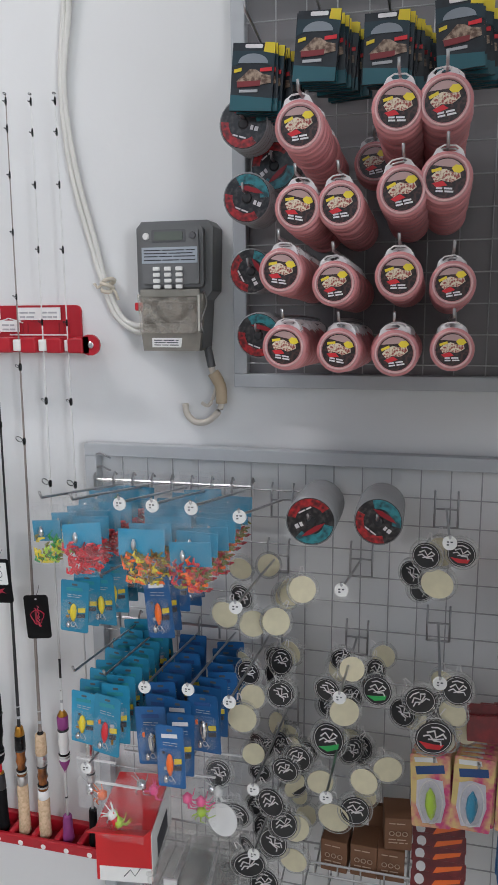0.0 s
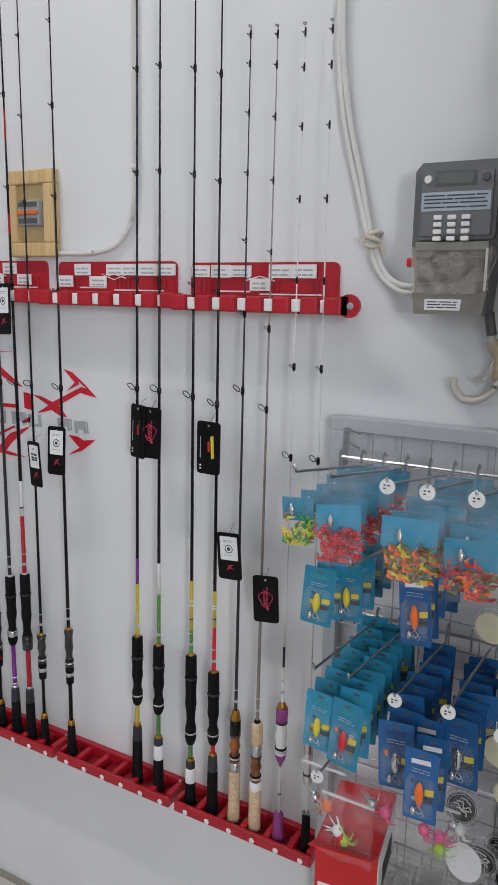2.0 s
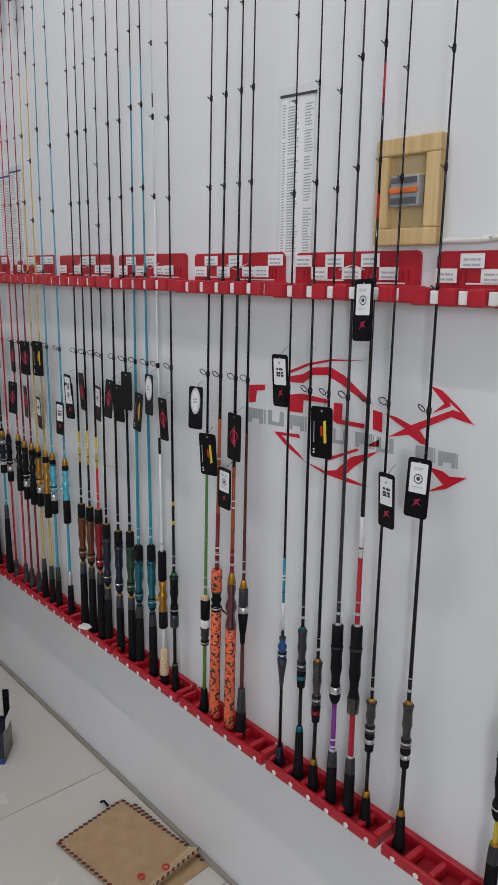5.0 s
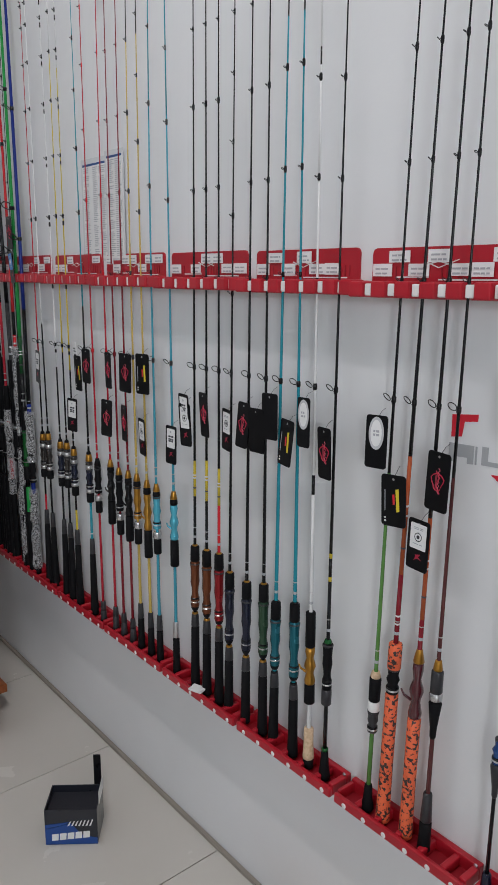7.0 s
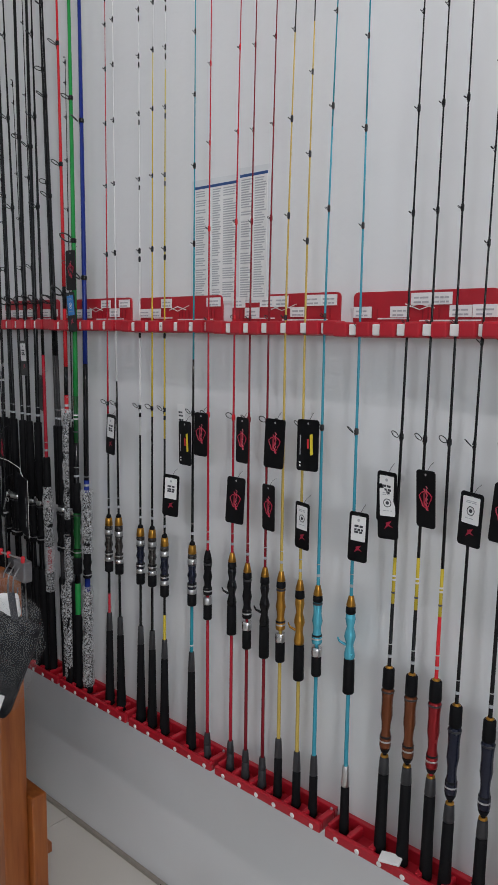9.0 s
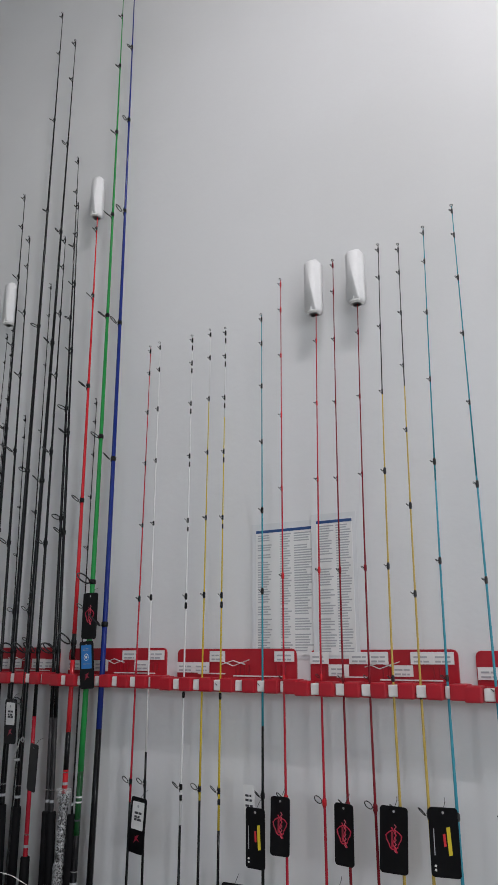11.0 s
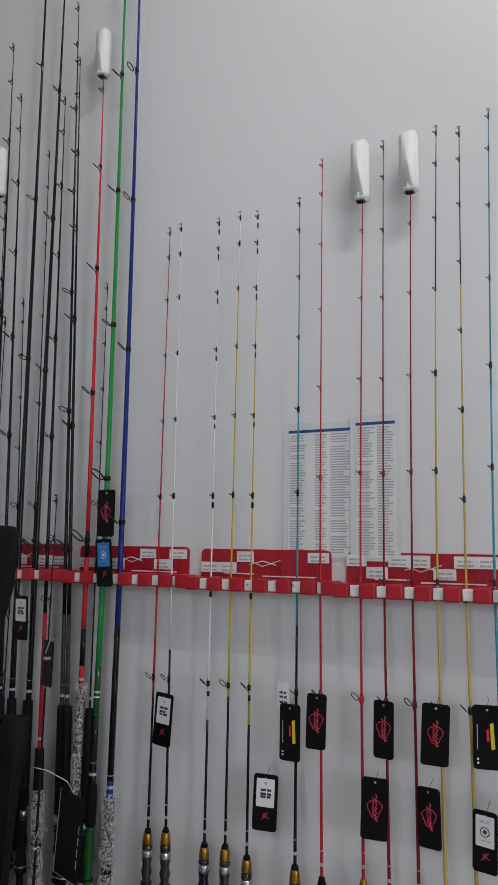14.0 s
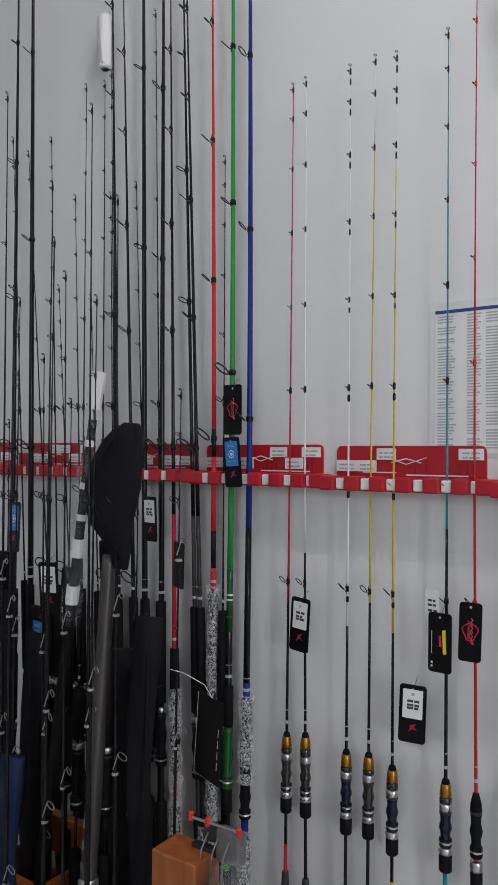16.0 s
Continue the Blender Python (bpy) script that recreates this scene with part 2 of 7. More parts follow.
KB = mat("rod_black", (0.006, 0.006, 0.007), 0.2, coat=0.04, vary=0.03, spec=0.25)
KDG = blank_colour("dark_grey", (0.035, 0.034, 0.036), 0.3)
KW = blank_colour("white", (0.72, 0.72, 0.71))
KR = blank_colour("red", (0.42, 0.018, 0.035))
KBR = blank_colour("bright_red", (0.58, 0.022, 0.03))
KDR = blank_colour("dark_red", (0.20, 0.012, 0.02))
KY = blank_colour("yellow", (0.56, 0.43, 0.04))
KGO = blank_colour("gold", (0.55, 0.40, 0.10))
KT = blank_colour("teal", (0.02, 0.26, 0.33))
KLB = blank_colour("light_blue", (0.05, 0.31, 0.41))
KG = blank_colour("green", (0.02, 0.28, 0.06))
KLG = blank_colour("light_green", (0.10, 0.24, 0.06))
KBL = blank_colour("blue", (0.012, 0.028, 0.20))
KPU = blank_colour("purple", (0.20, 0.03, 0.24))
KOR = blank_colour("orange", (0.40, 0.085, 0.03))
PURPLE = mat("purple_grip", (0.28, 0.05, 0.22), 0.5)
REDSEAT = mat("red_metal_seat", (0.30, 0.015, 0.02), 0.25, 0.6)
BROWNSEAT = mat("copper_metal_seat", (0.17, 0.05, 0.018), 0.22, 0.5)
TEALSEAT = mat("teal_metal_seat", (0.01, 0.13, 0.17), 0.25, 0.5)
BLUESEAT = mat("light_blue_metal_seat", (0.10, 0.48, 0.62), 0.25, 0.5)
NAVYSEAT = mat("navy_metal_seat", (0.008, 0.011, 0.028), 0.2, 0.2)
GREENSEAT = mat("green_metal_seat", (0.010, 0.11, 0.025), 0.22, 0.3)

# ---- mesh helpers ----


def finish(bm, name, m, smooth=False):
    me = bpy.data.meshes.new(name)
    bm.normal_update()
    bm.to_mesh(me)
    bm.free()
    if smooth:
        for p in me.polygons:
            p.use_smooth = True
    for x in (m if isinstance(m, (list, tuple)) else [m]):
        me.materials.append(x)
    return me


def part(name, bm, m, parent, label="", smooth=False, at=None):
    ob = new(name, finish(bm, name, m, smooth) if isinstance(bm, bmesh.types.BMesh) else bm)
    if parent is not None:
        ob.parent = parent
    if at is not None:
        ob.matrix_basis = at
    return tagged(ob, label)


def thing(name, place, label, category, group="", kind="", turn=(0, 0, 0)):
    ob = new(name)
    ob.empty_display_size = 0.05
    ob.matrix_basis = pose(*place, *turn)
    return tagged(ob, label, category, group, kind)


def box(bm, x0, x1, y0, y1, z0, z1, bevel=0.0):
    g = bmesh.ops.create_cube(bm, size=1.0)
    for v in g["verts"]:
        v.co = Vector(((x0 + x1) / 2 + v.co.x * (x1 - x0), (y0 + y1) / 2 + v.co.y * (y1 - y0), (z0 + z1) / 2 + v.co.z * (z1 - z0)))
    if bevel:
        es = list({e for v in g["verts"] for e in v.link_edges})
        bmesh.ops.bevel(bm, geom=es, offset=bevel, segments=2, profile=0.5, affect="EDGES")
    return bm


def cube(*a, bevel=0.0):
    return box(bmesh.new(), *a, bevel=bevel)


def lathe(profile, seg=10, bm=None, axis="z", off=(0, 0, 0)):
    """A turned solid; profile holds (radius, height) pairs."""
    bm = bm or bmesh.new()
    rings = []
    for r, h in profile:
        ring = []
        for k in range(seg):
            a = 2 * math.pi * k / seg
            p = (r * math.cos(a), r * math.sin(a), h)
            if axis == "y":
                p = (p[0], p[2], p[1])
            ring.append(bm.verts.new((p[0] + off[0], p[1] + off[1], p[2] + off[2])))
        rings.append(ring)
    for a, b in zip(rings, rings[1:]):
        for k in range(seg):
            q = (a[k], a[(k + 1) % seg], b[(k + 1) % seg], b[k])
            bm.faces.new(q if axis == "z" else q[::-1])
    for ring, flip in ((rings[0], True), (rings[-1], False)):
        f = ring[::-1] if flip else ring
        bm.faces.new(f if axis == "z" else f[::-1])
    return bm


def tube(points, r, seg=6, bm=None, r_end=None):
    """A round wire along points, tapering to r_end."""
    bm = bm or bmesh.new()
    pts = [Vector(p) for p in points]
    rings = []
    for i, p in enumerate(pts):
        d = (pts[min(i + 1, len(pts) - 1)] - pts[max(i - 1, 0)]).normalized()
        u = d.cross(Vector((0.31, 0.17, 0.93))).normalized() if abs(d.z) < 0.9 else d.cross(Vector((1, 0, 0))).normalized()
        w = d.cross(u)
        rr = r if r_end is None else r + (r_end - r) * i / (len(pts) - 1)
        rings.append([bm.verts.new(p + rr * (math.cos(2 * math.pi * k / seg) * u + math.sin(2 * math.pi * k / seg) * w)) for k in range(seg)])
    for a, b in zip(rings, rings[1:]):
        for k in range(seg):
            bm.faces.new((a[k], a[(k + 1) % seg], b[(k + 1) % seg], b[k]))
    bm.faces.new(rings[0][::-1])
    bm.faces.new(rings[-1])
    return bm


def smooth_path(points, n=6):
    """Points on a rounded line through the given ones."""
    p = [Vector(q) for q in points]
    out = []
    for i in range(len(p) - 1):
        a, b, c, d = p[max(i - 1, 0)], p[i], p[i + 1], p[min(i + 2, len(p) - 1)]
        for k in range(n):
            t = k / n
            out.append(0.5 * (2 * b + (c - a) * t + (2 * a - 5 * b + 4 * c - d) * t * t + (3 * b - a - 3 * c + d) * t ** 3))
    return out + [p[-1]]


def ring(bm, centre, normal, R, r, seg=12, sub=5):
    n = Vector(normal).normalized()
    u = n.cross(Vector((0, 0, 1)) if abs(n.z) < 0.9 else Vector((1, 0, 0))).normalized()
    w = n.cross(u)
    rows = []
    for i in range(seg):
        a = 2 * math.pi * i / seg
        d = math.cos(a) * u + math.sin(a) * w
        rows.append([bm.verts.new(Vector(centre) + d * (R + r * math.cos(2 * math.pi * k / sub)) + n * r * math.sin(2 * math.pi * k / sub)) for k in range(sub)])
    for i in range(seg):
        for k in range(sub):
            a, b = rows[i], rows[(i + 1) % seg]
            bm.faces.new((a[k], a[(k + 1) % sub], b[(k + 1) % sub], b[k]))
    return bm


def slab(outline, y0, y1, bm=None):
    """A flat plate from an outline of (x, z), between the depths y0 and y1."""
    bm = bm or bmesh.new()
    a = [bm.verts.new((x, y0, z)) for x, z in outline]
    b = [bm.verts.new((x, y1, z)) for x, z in outline]
    bm.faces.new(a)
    bm.faces.new(b[::-1])
    for i in range(len(a)):
        j = (i + 1) % len(a)
        bm.faces.new((a[j], a[i], b[i], b[j]))
    bmesh.ops.recalc_face_normals(bm, faces=bm.faces)
    return bm


def rounded(w, h, r, cx=0.0, cz=0.0, n=4):
    pts = []
    for sx, sz, a0 in ((1, 1, 0), (-1, 1, 90), (-1, -1, 180), (1, -1, 270)):
        for k in range(n + 1):
            a = radians(a0 + 90 * k / n)
            pts.append((cx + sx * (w / 2 - r) + r * math.cos(a), cz + sz * (h / 2 - r) + r * math.sin(a)))
    return pts


def bars(rows, x0, x1, y, h=0.0012, rng=None, bm=None):
    """Lines of illegible print, thin and proud of their paper."""
    bm = bm or bmesh.new()
    rng = rng or random.Random(3)
    for z in rows:
        x = x0
        while x < x1 - 0.003:
            w = min(x1 - x, rng.uniform(0.25, 0.6) * (x1 - x0))
            box(bm, x, x + w, y - 0.0004, y, z - h / 2, z + h / 2)
            x += w + 0.0022
    return bm

# ---- the room ----
X0, X1, Y0 = -6.2, 2.6, -3.6


def setting(name, bm, m, label, category):
    ob = part(name, bm, m, None, label)
    return tagged(ob, "", category, "", "structure")


setting("wall_north", cube(X0 - 0.15, X1 + 0.15, WALL, WALL + 0.15, 0, CEIL + 0.1), PAINT, "long white painted display wall, slightly uneven plaster", "wall")
setting("wall_west", cube(X0 - 0.15, X0, Y0, WALL, 0, CEIL + 0.1), PAINT, "white painted end wall of the shop", "wall")


def wall_with_opening(name, axis, at, a0, a1, o0, o1, z0, z1):
    bm = bmesh.new()
    for u0, u1, w0, w1 in ((a0, o0, 0, CEIL + 0.1), (o1, a1, 0, CEIL + 0.1), (o0, o1, z1, CEIL + 0.1), (o0, o1, 0, z0)):
        if u1 - u0 > 0.001 and w1 - w0 > 0.001:
            if axis == "x":
                box(bm, at, at + 0.15, u0, u1, w0, w1)
            else:
                box(bm, u0, u1, at - 0.15, at, w0, w1)
    return setting(name, bm, PAINT, "white painted wall out of view, with a wide opening for daylight", "wall")


wall_with_opening("wall_east", "x", X1, Y0, WALL, -3.3, -1.7, 0.8, 3.2)
# the south opening is made up to hold the fill light
wall_with_opening("wall_south", "y", Y0, X0, X1, -4.85, -0.35, 2.3, 3.7)
# added out of view to keep shopfront light off the grids' right side
setting("wall_return", cube(0.40, 0.52, 0.12, WALL, 0, CEIL + 0.1), PAINT, "unseen white painted wall added to shade the display grids", "wall")
setting("ceiling", cube(X0 - 0.15, X1 + 0.15, Y0 - 0.15, WALL + 0.15, CEIL, CEIL + 0.12), CEILPAINT, "plain white plastered ceiling", "ceiling")
bm = bmesh.new()
prof = [(0.0, -0.13), (0.018, -0.13), (0.022, -0.105), (0.04, -0.095), (0.05, -0.06), (0.085, -0.035), (0.095, -0.02), (0.12, -0.018), (0.12, 0.0), (0.0, 0.0)]
rows = [[bm.verts.new((x, WALL - d, CEIL + z)) for d, z in prof] for x in (X0, X1)]
for k in range(len(prof)):
    j = (k + 1) % len(prof)
    bm.faces.new((rows[0][k], rows[0][j], rows[1][j], rows[1][k]))
bmesh.ops.recalc_face_normals(bm, faces=bm.faces)
setting("trim_cornice", bm, CEILPAINT, "white moulded plaster cornice between wall and ceiling", "cornice")
floor = setting("floor", cube(X0, X1, Y0, WALL, -0.1, -0.004), GROUT, "cream ceramic floor tiles with thin dark joints", "floor")
me_tile = finish(cube(-0.2985, 0.2985, -0.2985, 0.2985, -0.004, 0.0, bevel=0.0012), "floor_tile", TILE)
nx, ny = 15, 9
for i in range(nx):
    for j in range(ny):
        cx, cy = 2.19 - 0.3 - 0.6 * i, WALL - 0.005 - 0.3 - 0.6 * j
        if cx + 0.3 > X1 or cx - 0.3 < X0 or cy - 0.3 < Y0:
            continue
        t = new("floor_tile", me_tile)
        t.parent = floor
        t.location = (cx, cy, 0)
bm = bmesh.new()
box(bm, X0, X1, WALL - 0.013, WALL - 0.001, 0, 0.010)
setting("trim_wall_joint", bm, GROUT, "thin dirty grout line where the wall meets the floor", "joint")
ground = setting("ground", cube(-60, 60, -60, 60, -0.25, -0.12), mat("street_paving", (0.16, 0.155, 0.15), 0.85, bump=0.3, bump_scale=20), "grey street paving outside the shop", "ground")

# ---- red rod racks ----
PITCH = 0.3276
TRAY_PITCH = 0.3245
RACK_RIGHT = -0.845


def rack_z(x):
    return 0.0085 * (-1 - x)


def upper_rack(i, ear=False):
    x1 = RACK_RIGHT - PITCH * i
    x0 = x1 - 0.322
    z = 1.502 + rack_z((x0 + x1) / 2)
    rk = thing("rod_rack", (x0, WALL, z), "red plastic wall rack with white foam clips and paper price labels", "rod rack", "red rod racks on the wall")
    w = x1 - x0
    # back plate with rounded upper corners and ribs
    out = [(0.004, 0.0), (w - 0.022, 0.0)] + [(w - 0.032 + 0.010 * math.cos(a), 0.072 + 0.010 * math.sin(a)) for a in (0, 0.5, 1.0, 1.57)] + [(0.014 - 0.010 * math.sin(a), 0.072 + 0.010 * math.cos(a)) for a in (0, 0.5, 1.0, 1.57)]
    part("back_plate", slab(out, -0.0045, -0.0005), RED, rk)
    rib = finish(cube(0, 0.0025, -0.0058, -0.0042, 0.03, 0.05), "rib", REDDARK)
    for k in (1, 2, 3, 4, 13, 14, 15, 16, 22, 23, 24):
        part("rib", rib, None, rk, at=pose(0.015 + k * 0.0108, 0, 0))
    # print mark on the plate
    bm = bmesh.new()
    rr = random.Random(i)
    tube([(0.12, -0.006, 0.05), (0.15, -0.006, 0.058), (0.18, -0.006, 0.05)], 0.0012, 4, bm)
    tube([(0.12, -0.006, 0.058), (0.15, -0.006, 0.047), (0.19, -0.006, 0.06)], 0.001, 4, bm)
    box(bm, 0.06, 0.13, -0.0054, -0.0044, 0.030, 0.0325)
    box(bm, 0.15, 0.27, -0.0054, -0.0044, 0.026, 0.0285)
    part("printed_mark", bm, WHITE, rk, "pale pink print")
    # shelf, fork blocks and pads
    part("shelf", cube(0.0, w, -0.020, -0.0005, -0.005, 0.022, bevel=0.002), RED, rk)
    bm0 = finish(cube(-0.0155, 0.0155, -0.055, -0.018, -0.004, 0.024, bevel=0.0035), "fork_block", RED)
    pad = finish(cube(-0.0095, 0.0095, -0.047, -0.019, -0.001, 0.020, bevel=0.002), "foam_pad", WHITE)
    for k in range(7):
        part("fork_block", bm0, None, rk, at=pose(w - 0.002 - 0.0522 * k if k else w - 0.012, 0, 0))
    for k in range(6):
        part("foam_pad", pad, None, rk, "white foam pad" if k == 0 else "", at=pose(w - 0.028 - 0.0522 * k, 0, 0))
    if ear:
        bm = lathe([(0.019, -0.052), (0.019, -0.046)], 14, axis="y", off=(w + 0.016, 0, 0.011))
        box(bm, w - 0.01, w + 0.014, -0.052, -0.046, -0.004, 0.026)
        part("mounting_ear", bm, RED, rk)
        part("screw", lathe([(0.004, -0.0545), (0.006, -0.053), (0.006, -0.051)], 10, axis="y", off=(w + 0.018, 0, 0.011)), SILVER, rk)
    # price labels in two staggered rows, some pockets left bare
    row = rr.randrange(2)
    for k in range(7):
        row = rr.choice((row, 1 - row, 1 - row))
        if rr.random() < 0.14:
            continue
        lx = w - 0.046 - 0.0415 * k + rr.uniform(-0.003, 0.003)
        lz = 0.0665 if row else 0.0435
        lw, lh = rr.uniform(0.039, 0.047), rr.uniform(0.020, 0.023)
        y0 = -0.0072 - 0.0006 * (k % 2)
        lab = part("price_label", cube(lx - lw / 2, lx + lw / 2, y0, y0 + 0.0009, lz - lh / 2, lz + lh / 2), PAPER, rk, "white paper price label" if k == 0 else "", at=pose(0, 0, 0))
        part("print_line", bars((lz + 0.002, lz - 0.006), lx - lw * 0.36, lx + lw * 0.34, y0 - 0.0001, 0.0032, rr), GREYINK, lab)
    return rk


def lower_rack(i):
    x1 = RACK_RIGHT - TRAY_PITCH * i
    w = 0.322
    rk = thing("rod_tray", (x1 - w, WALL, 0.474), "red plastic wall tray with square holes holding rod butts", "rod tray", "red rod trays on the wall")
    e0, e1 = 0.004, w - 0.006
    part("back_rail", cube(e0, e1, -0.014, -0.0005, 0.0, 0.030, bevel=0.002), RED, rk)
    part("front_rail", cube(e0, e1, -0.068, -0.058, 0.0, 0.022, bevel=0.003), RED, rk)
    # floor in the darker red, which paints the shade inside the wells
    part("tray_floor", cube(e0 + 0.002, e1 - 0.002, -0.058, -0.014, 0.0, 0.004), REDDARK, rk)
    dv = finish(cube(-0.0065, 0.0065, -0.059, -0.013, 0.003, 0.0245, bevel=0.003), "divider", RED)
    for k in range(1, 6):
        part("divider", dv, None, rk, at=pose(w - 0.0018 - 0.0522 * k, 0, 0))
    part("end_flange", cube(e1 - 0.014, e1 - 0.0005, -0.0575, -0.0145, 0.003, 0.026, bevel=0.002), RED, rk)
    part("end_flange", cube(e0 + 0.0005, e0 + 0.009, -0.0575, -0.0145, 0.003, 0.026, bevel=0.002), RED, rk)
    part("wall_screw", lathe([(0.003, -0.0165), (0.0048, -0.015), (0.0048, -0.0138)], 10, axis="y", off=(e1 - 0.008, 0, 0.027)), SILVER, rk)
    dot = finish(lathe([(0.0045, -0.0695), (0.0058, -0.0685), (0.0058, -0.0675)], 10, axis="y"), "screw_cover", WHITE)
    for k in range(6):
        part("screw_cover", dot, None, rk, "white screw cover" if k == 0 else "", at=pose(w - 0.028 - 0.0522 * k, 0, 0.008))
    return rk


for i in range(12):
    upper_rack(i, ear=(i == 0))
    lower_rack(i)

# ---- rods ----
GUIDE_RNG = random.Random(11)


def guide_mesh(R):
    bm = bmesh.new()
    ring(bm, (0, -R - 0.004, R * 0.5), (0.30, 0.95, 1), R, max(0.0009, R * 0.11), 14, 5)
    tube([(0, 0.0, -R * 1.4 - 0.004), (0, -0.004, -0.002)], 0.0009, 4, bm)
    tube([(0, 0.0, R * 1.4 + 0.004), (0, -0.004, 0.0)], 0.0009, 4, bm)
    return finish(bm, "guide", GUIDE, True)


GUIDES = {k: guide_mesh(r) for k, r in ((0, 0.0024), (1, 0.0034), (2, 0.0050), (3, 0.0078), (4, 0.0120))}
WINDS = {}


def winding(m, r):
    key = (m.name, round(r, 4))
    if key not in WINDS:
        WINDS[key] = finish(lathe([(r * 0.8, -0.007), (r * 1.25, -0.004), (r * 1.25, 0.004), (r * 0.8, 0.007)], 8), "winding", m, True)
    return WINDS[key]


def fishing_rod(xb, xt, tip, label, grips, blank, r0=0.0046, first=1.33, n_guides=8, turn=None, y=1.372, yt=None, zb=0.482, double=False, xtop=None, big=1.0, wind=None, group="rods on the wall"):
    """A rod that stands in the tray at xb, passes the rack at xt and ends at the height tip.
    grips: (from, to, radius, radius, material, name); blank: (from, to, material)."""
    yt = y if yt is None else yt
    rack = 1.5
    slope_x, slope_y = (xt - xb) / (rack - zb), (yt - y) / (rack - zb)
    rod = thing("fishing_rod", (xb, y, zb), label, "fishing rod", group)
    L = tip - zb
    d = Vector((slope_x, slope_y, 1)).normalized()
    rod.matrix_basis = Matrix.Translation((xb, y, zb)) @ Vector((0, 0, 1)).rotation_difference(d).to_matrix().to_4x4()
    low = min(z for z, *_ in blank)

    def rad(z):
        f = max(0.0, min(1.0, (z - low) / (tip - low)))
        return r0 * (0.84 * (1 - f) ** 1.3 if big < 1.3 else (1 - f) ** 0.9) + 0.0009
    bend = 0.0 if xtop is None else xtop - (xb + slope_x * (tip - zb))

    def sway(z):
        return bend * max(0.0, (z - rack) / (tip - rack)) ** 1.4
    for z0, z1, m in blank:
        k = max(2, int((z1 - z0) / 0.12))
        prof = [(rad(z0 + (z1 - z0) * j / k), z0 - zb + (z1 - z0) * j / k) for j in range(k + 1)]
        bm = lathe(prof, 8)
        for v in bm.verts:
            v.co.x += sway(v.co.z + zb)
        bl = part("blank", bm, m, rod, smooth=True)
        if m is not KB and 0.07 < z1 - z0 < 0.5 and z1 < 1.45:
            for q in (0.22, 0.50, 0.58):
                zq = z0 + (z1 - z0) * q
                part("printed_band", lathe([(rad(zq) + 0.0002, zq - zb), (rad(zq) + 0.0004, zq - zb + 0.001), (rad(zq) + 0.0002, zq - zb + 0.0035)], 8), INK if q < 0.5 else HANGTAB, bl)
    for z0, z1, ra, rb, m, name in grips:
        h = z1 - z0
        if name == "reel_seat":
            prof = [(ra * 0.9, 0), (ra, 0.004), (ra, h * 0.16), (ra * 0.74, h * 0.30), (ra * 0.80, h * 0.42), (ra * 1.02, h * 0.55), (rb * 0.86, h * 0.72), (rb * 0.90, h * 0.85), (rb, h - 0.004), (rb * 0.8, h)]
        elif name == "trigger_seat":
            prof = [(ra * 0.9, 0), (ra, 0.003), (ra * 1.02, h * 0.10), (ra * 0.70, h * 0.28), (ra * 0.78, h * 0.36), (ra * 1.08, h * 0.48), (ra * 0.98, h * 0.56), (rb * 0.72, h * 0.70), (rb * 1.04, h * 0.88), (rb * 0.9, h)]
        elif name == "rear_grip":
            prof = [(ra * 0.85, 0), (ra * 1.06, 0.004), (ra, 0.012), ((ra + rb) * 0.48, h * 0.45), (rb, h - 0.003), (rb * 0.8, h)]
        elif name == "bulb_grip":
            prof = [(ra * 0.5, 0), (ra * 0.9, h * 0.08), (ra, h * 0.3), (rb * 0.8, h * 0.65), (rb, h * 0.92), (rb * 0.6, h)]
        else:
            prof = [(ra * 0.88, 0), (ra, min(0.002, h * 0.2)), (rb, h - min(0.002, h * 0.2)), (rb * 0.88, h)]
        if name == "reel_seat" and h > 0.04:
            for q, rq, mq in ((0.10, ra * 1.03, SILVER), (0.17, ra * 1.0, KB), (0.93, rb * 1.04, GREYGRIP)):
                zq = z0 - zb + h * q
                part("seat_ring", lathe([(rq * 0.9, zq), (rq, zq + 0.001), (rq, zq + 0.004), (rq * 0.9, zq + 0.005)], 12), mq, rod)
        nm = "fore_grip" if name == "bulb_grip" else name
        p = part(nm, lathe([(r, z0 - zb + q) for r, q in prof], 12), m, rod, smooth=True)
        if name == "trigger_seat":
            bmq = bmesh.new()
            tube([(-ra * 0.6, -0.004, z0 - zb + h * 0.30), (-ra * 1.9, -0.006, z0 - zb + h * 0.34), (-ra * 2.4, -0.006, z0 - zb + h * 0.42)], 0.0030, 6, bmq, 0.0015)
            part("trigger", bmq, m, rod, smooth=True)
    if grips:
        zt = max(g_[1] for g_ in grips) + 0.018
        for q, hq, mq in ((0.0, 0.006, GREYINK), (0.026, 0.002, SILVER)):
            rq = rad(zt + q) + 0.0003
            part("blank_decal", lathe([(rq, zt + q - zb), (rq, zt + q + hq - zb)], 8), mq, rod)
    # guides: wide below, ever smaller and closer towards the tip
    a = turn if turn is not None else GUIDE_RNG.choice((-55, -70, -42, -85))
    wm = wind or KB
    big = big * 0.84 if big == 1.0 else big
    for g in range(n_guides):
        f = g / (n_guides - 1)
        z = first + (tip - 0.012 - first) * (1 - (1 - f) ** 1.45)
        size = 4 if g == 0 else 3 if g == 1 else 2 if f < 0.45 else 1 if f < 0.8 else 0
        if big < 0.9:
            size = max(0, size - 1)
        elif big > 1.3 and 0 < f < 0.7:
            size = min(3, size + 1)
        grow = 1.25 if g == 0 and big < 1 else 1.0
        rr = rad(z)
        part("winding", winding(wm, round(rr, 3) + 0.0004), None, rod, at=pose(sway(z), 0, z - zb))
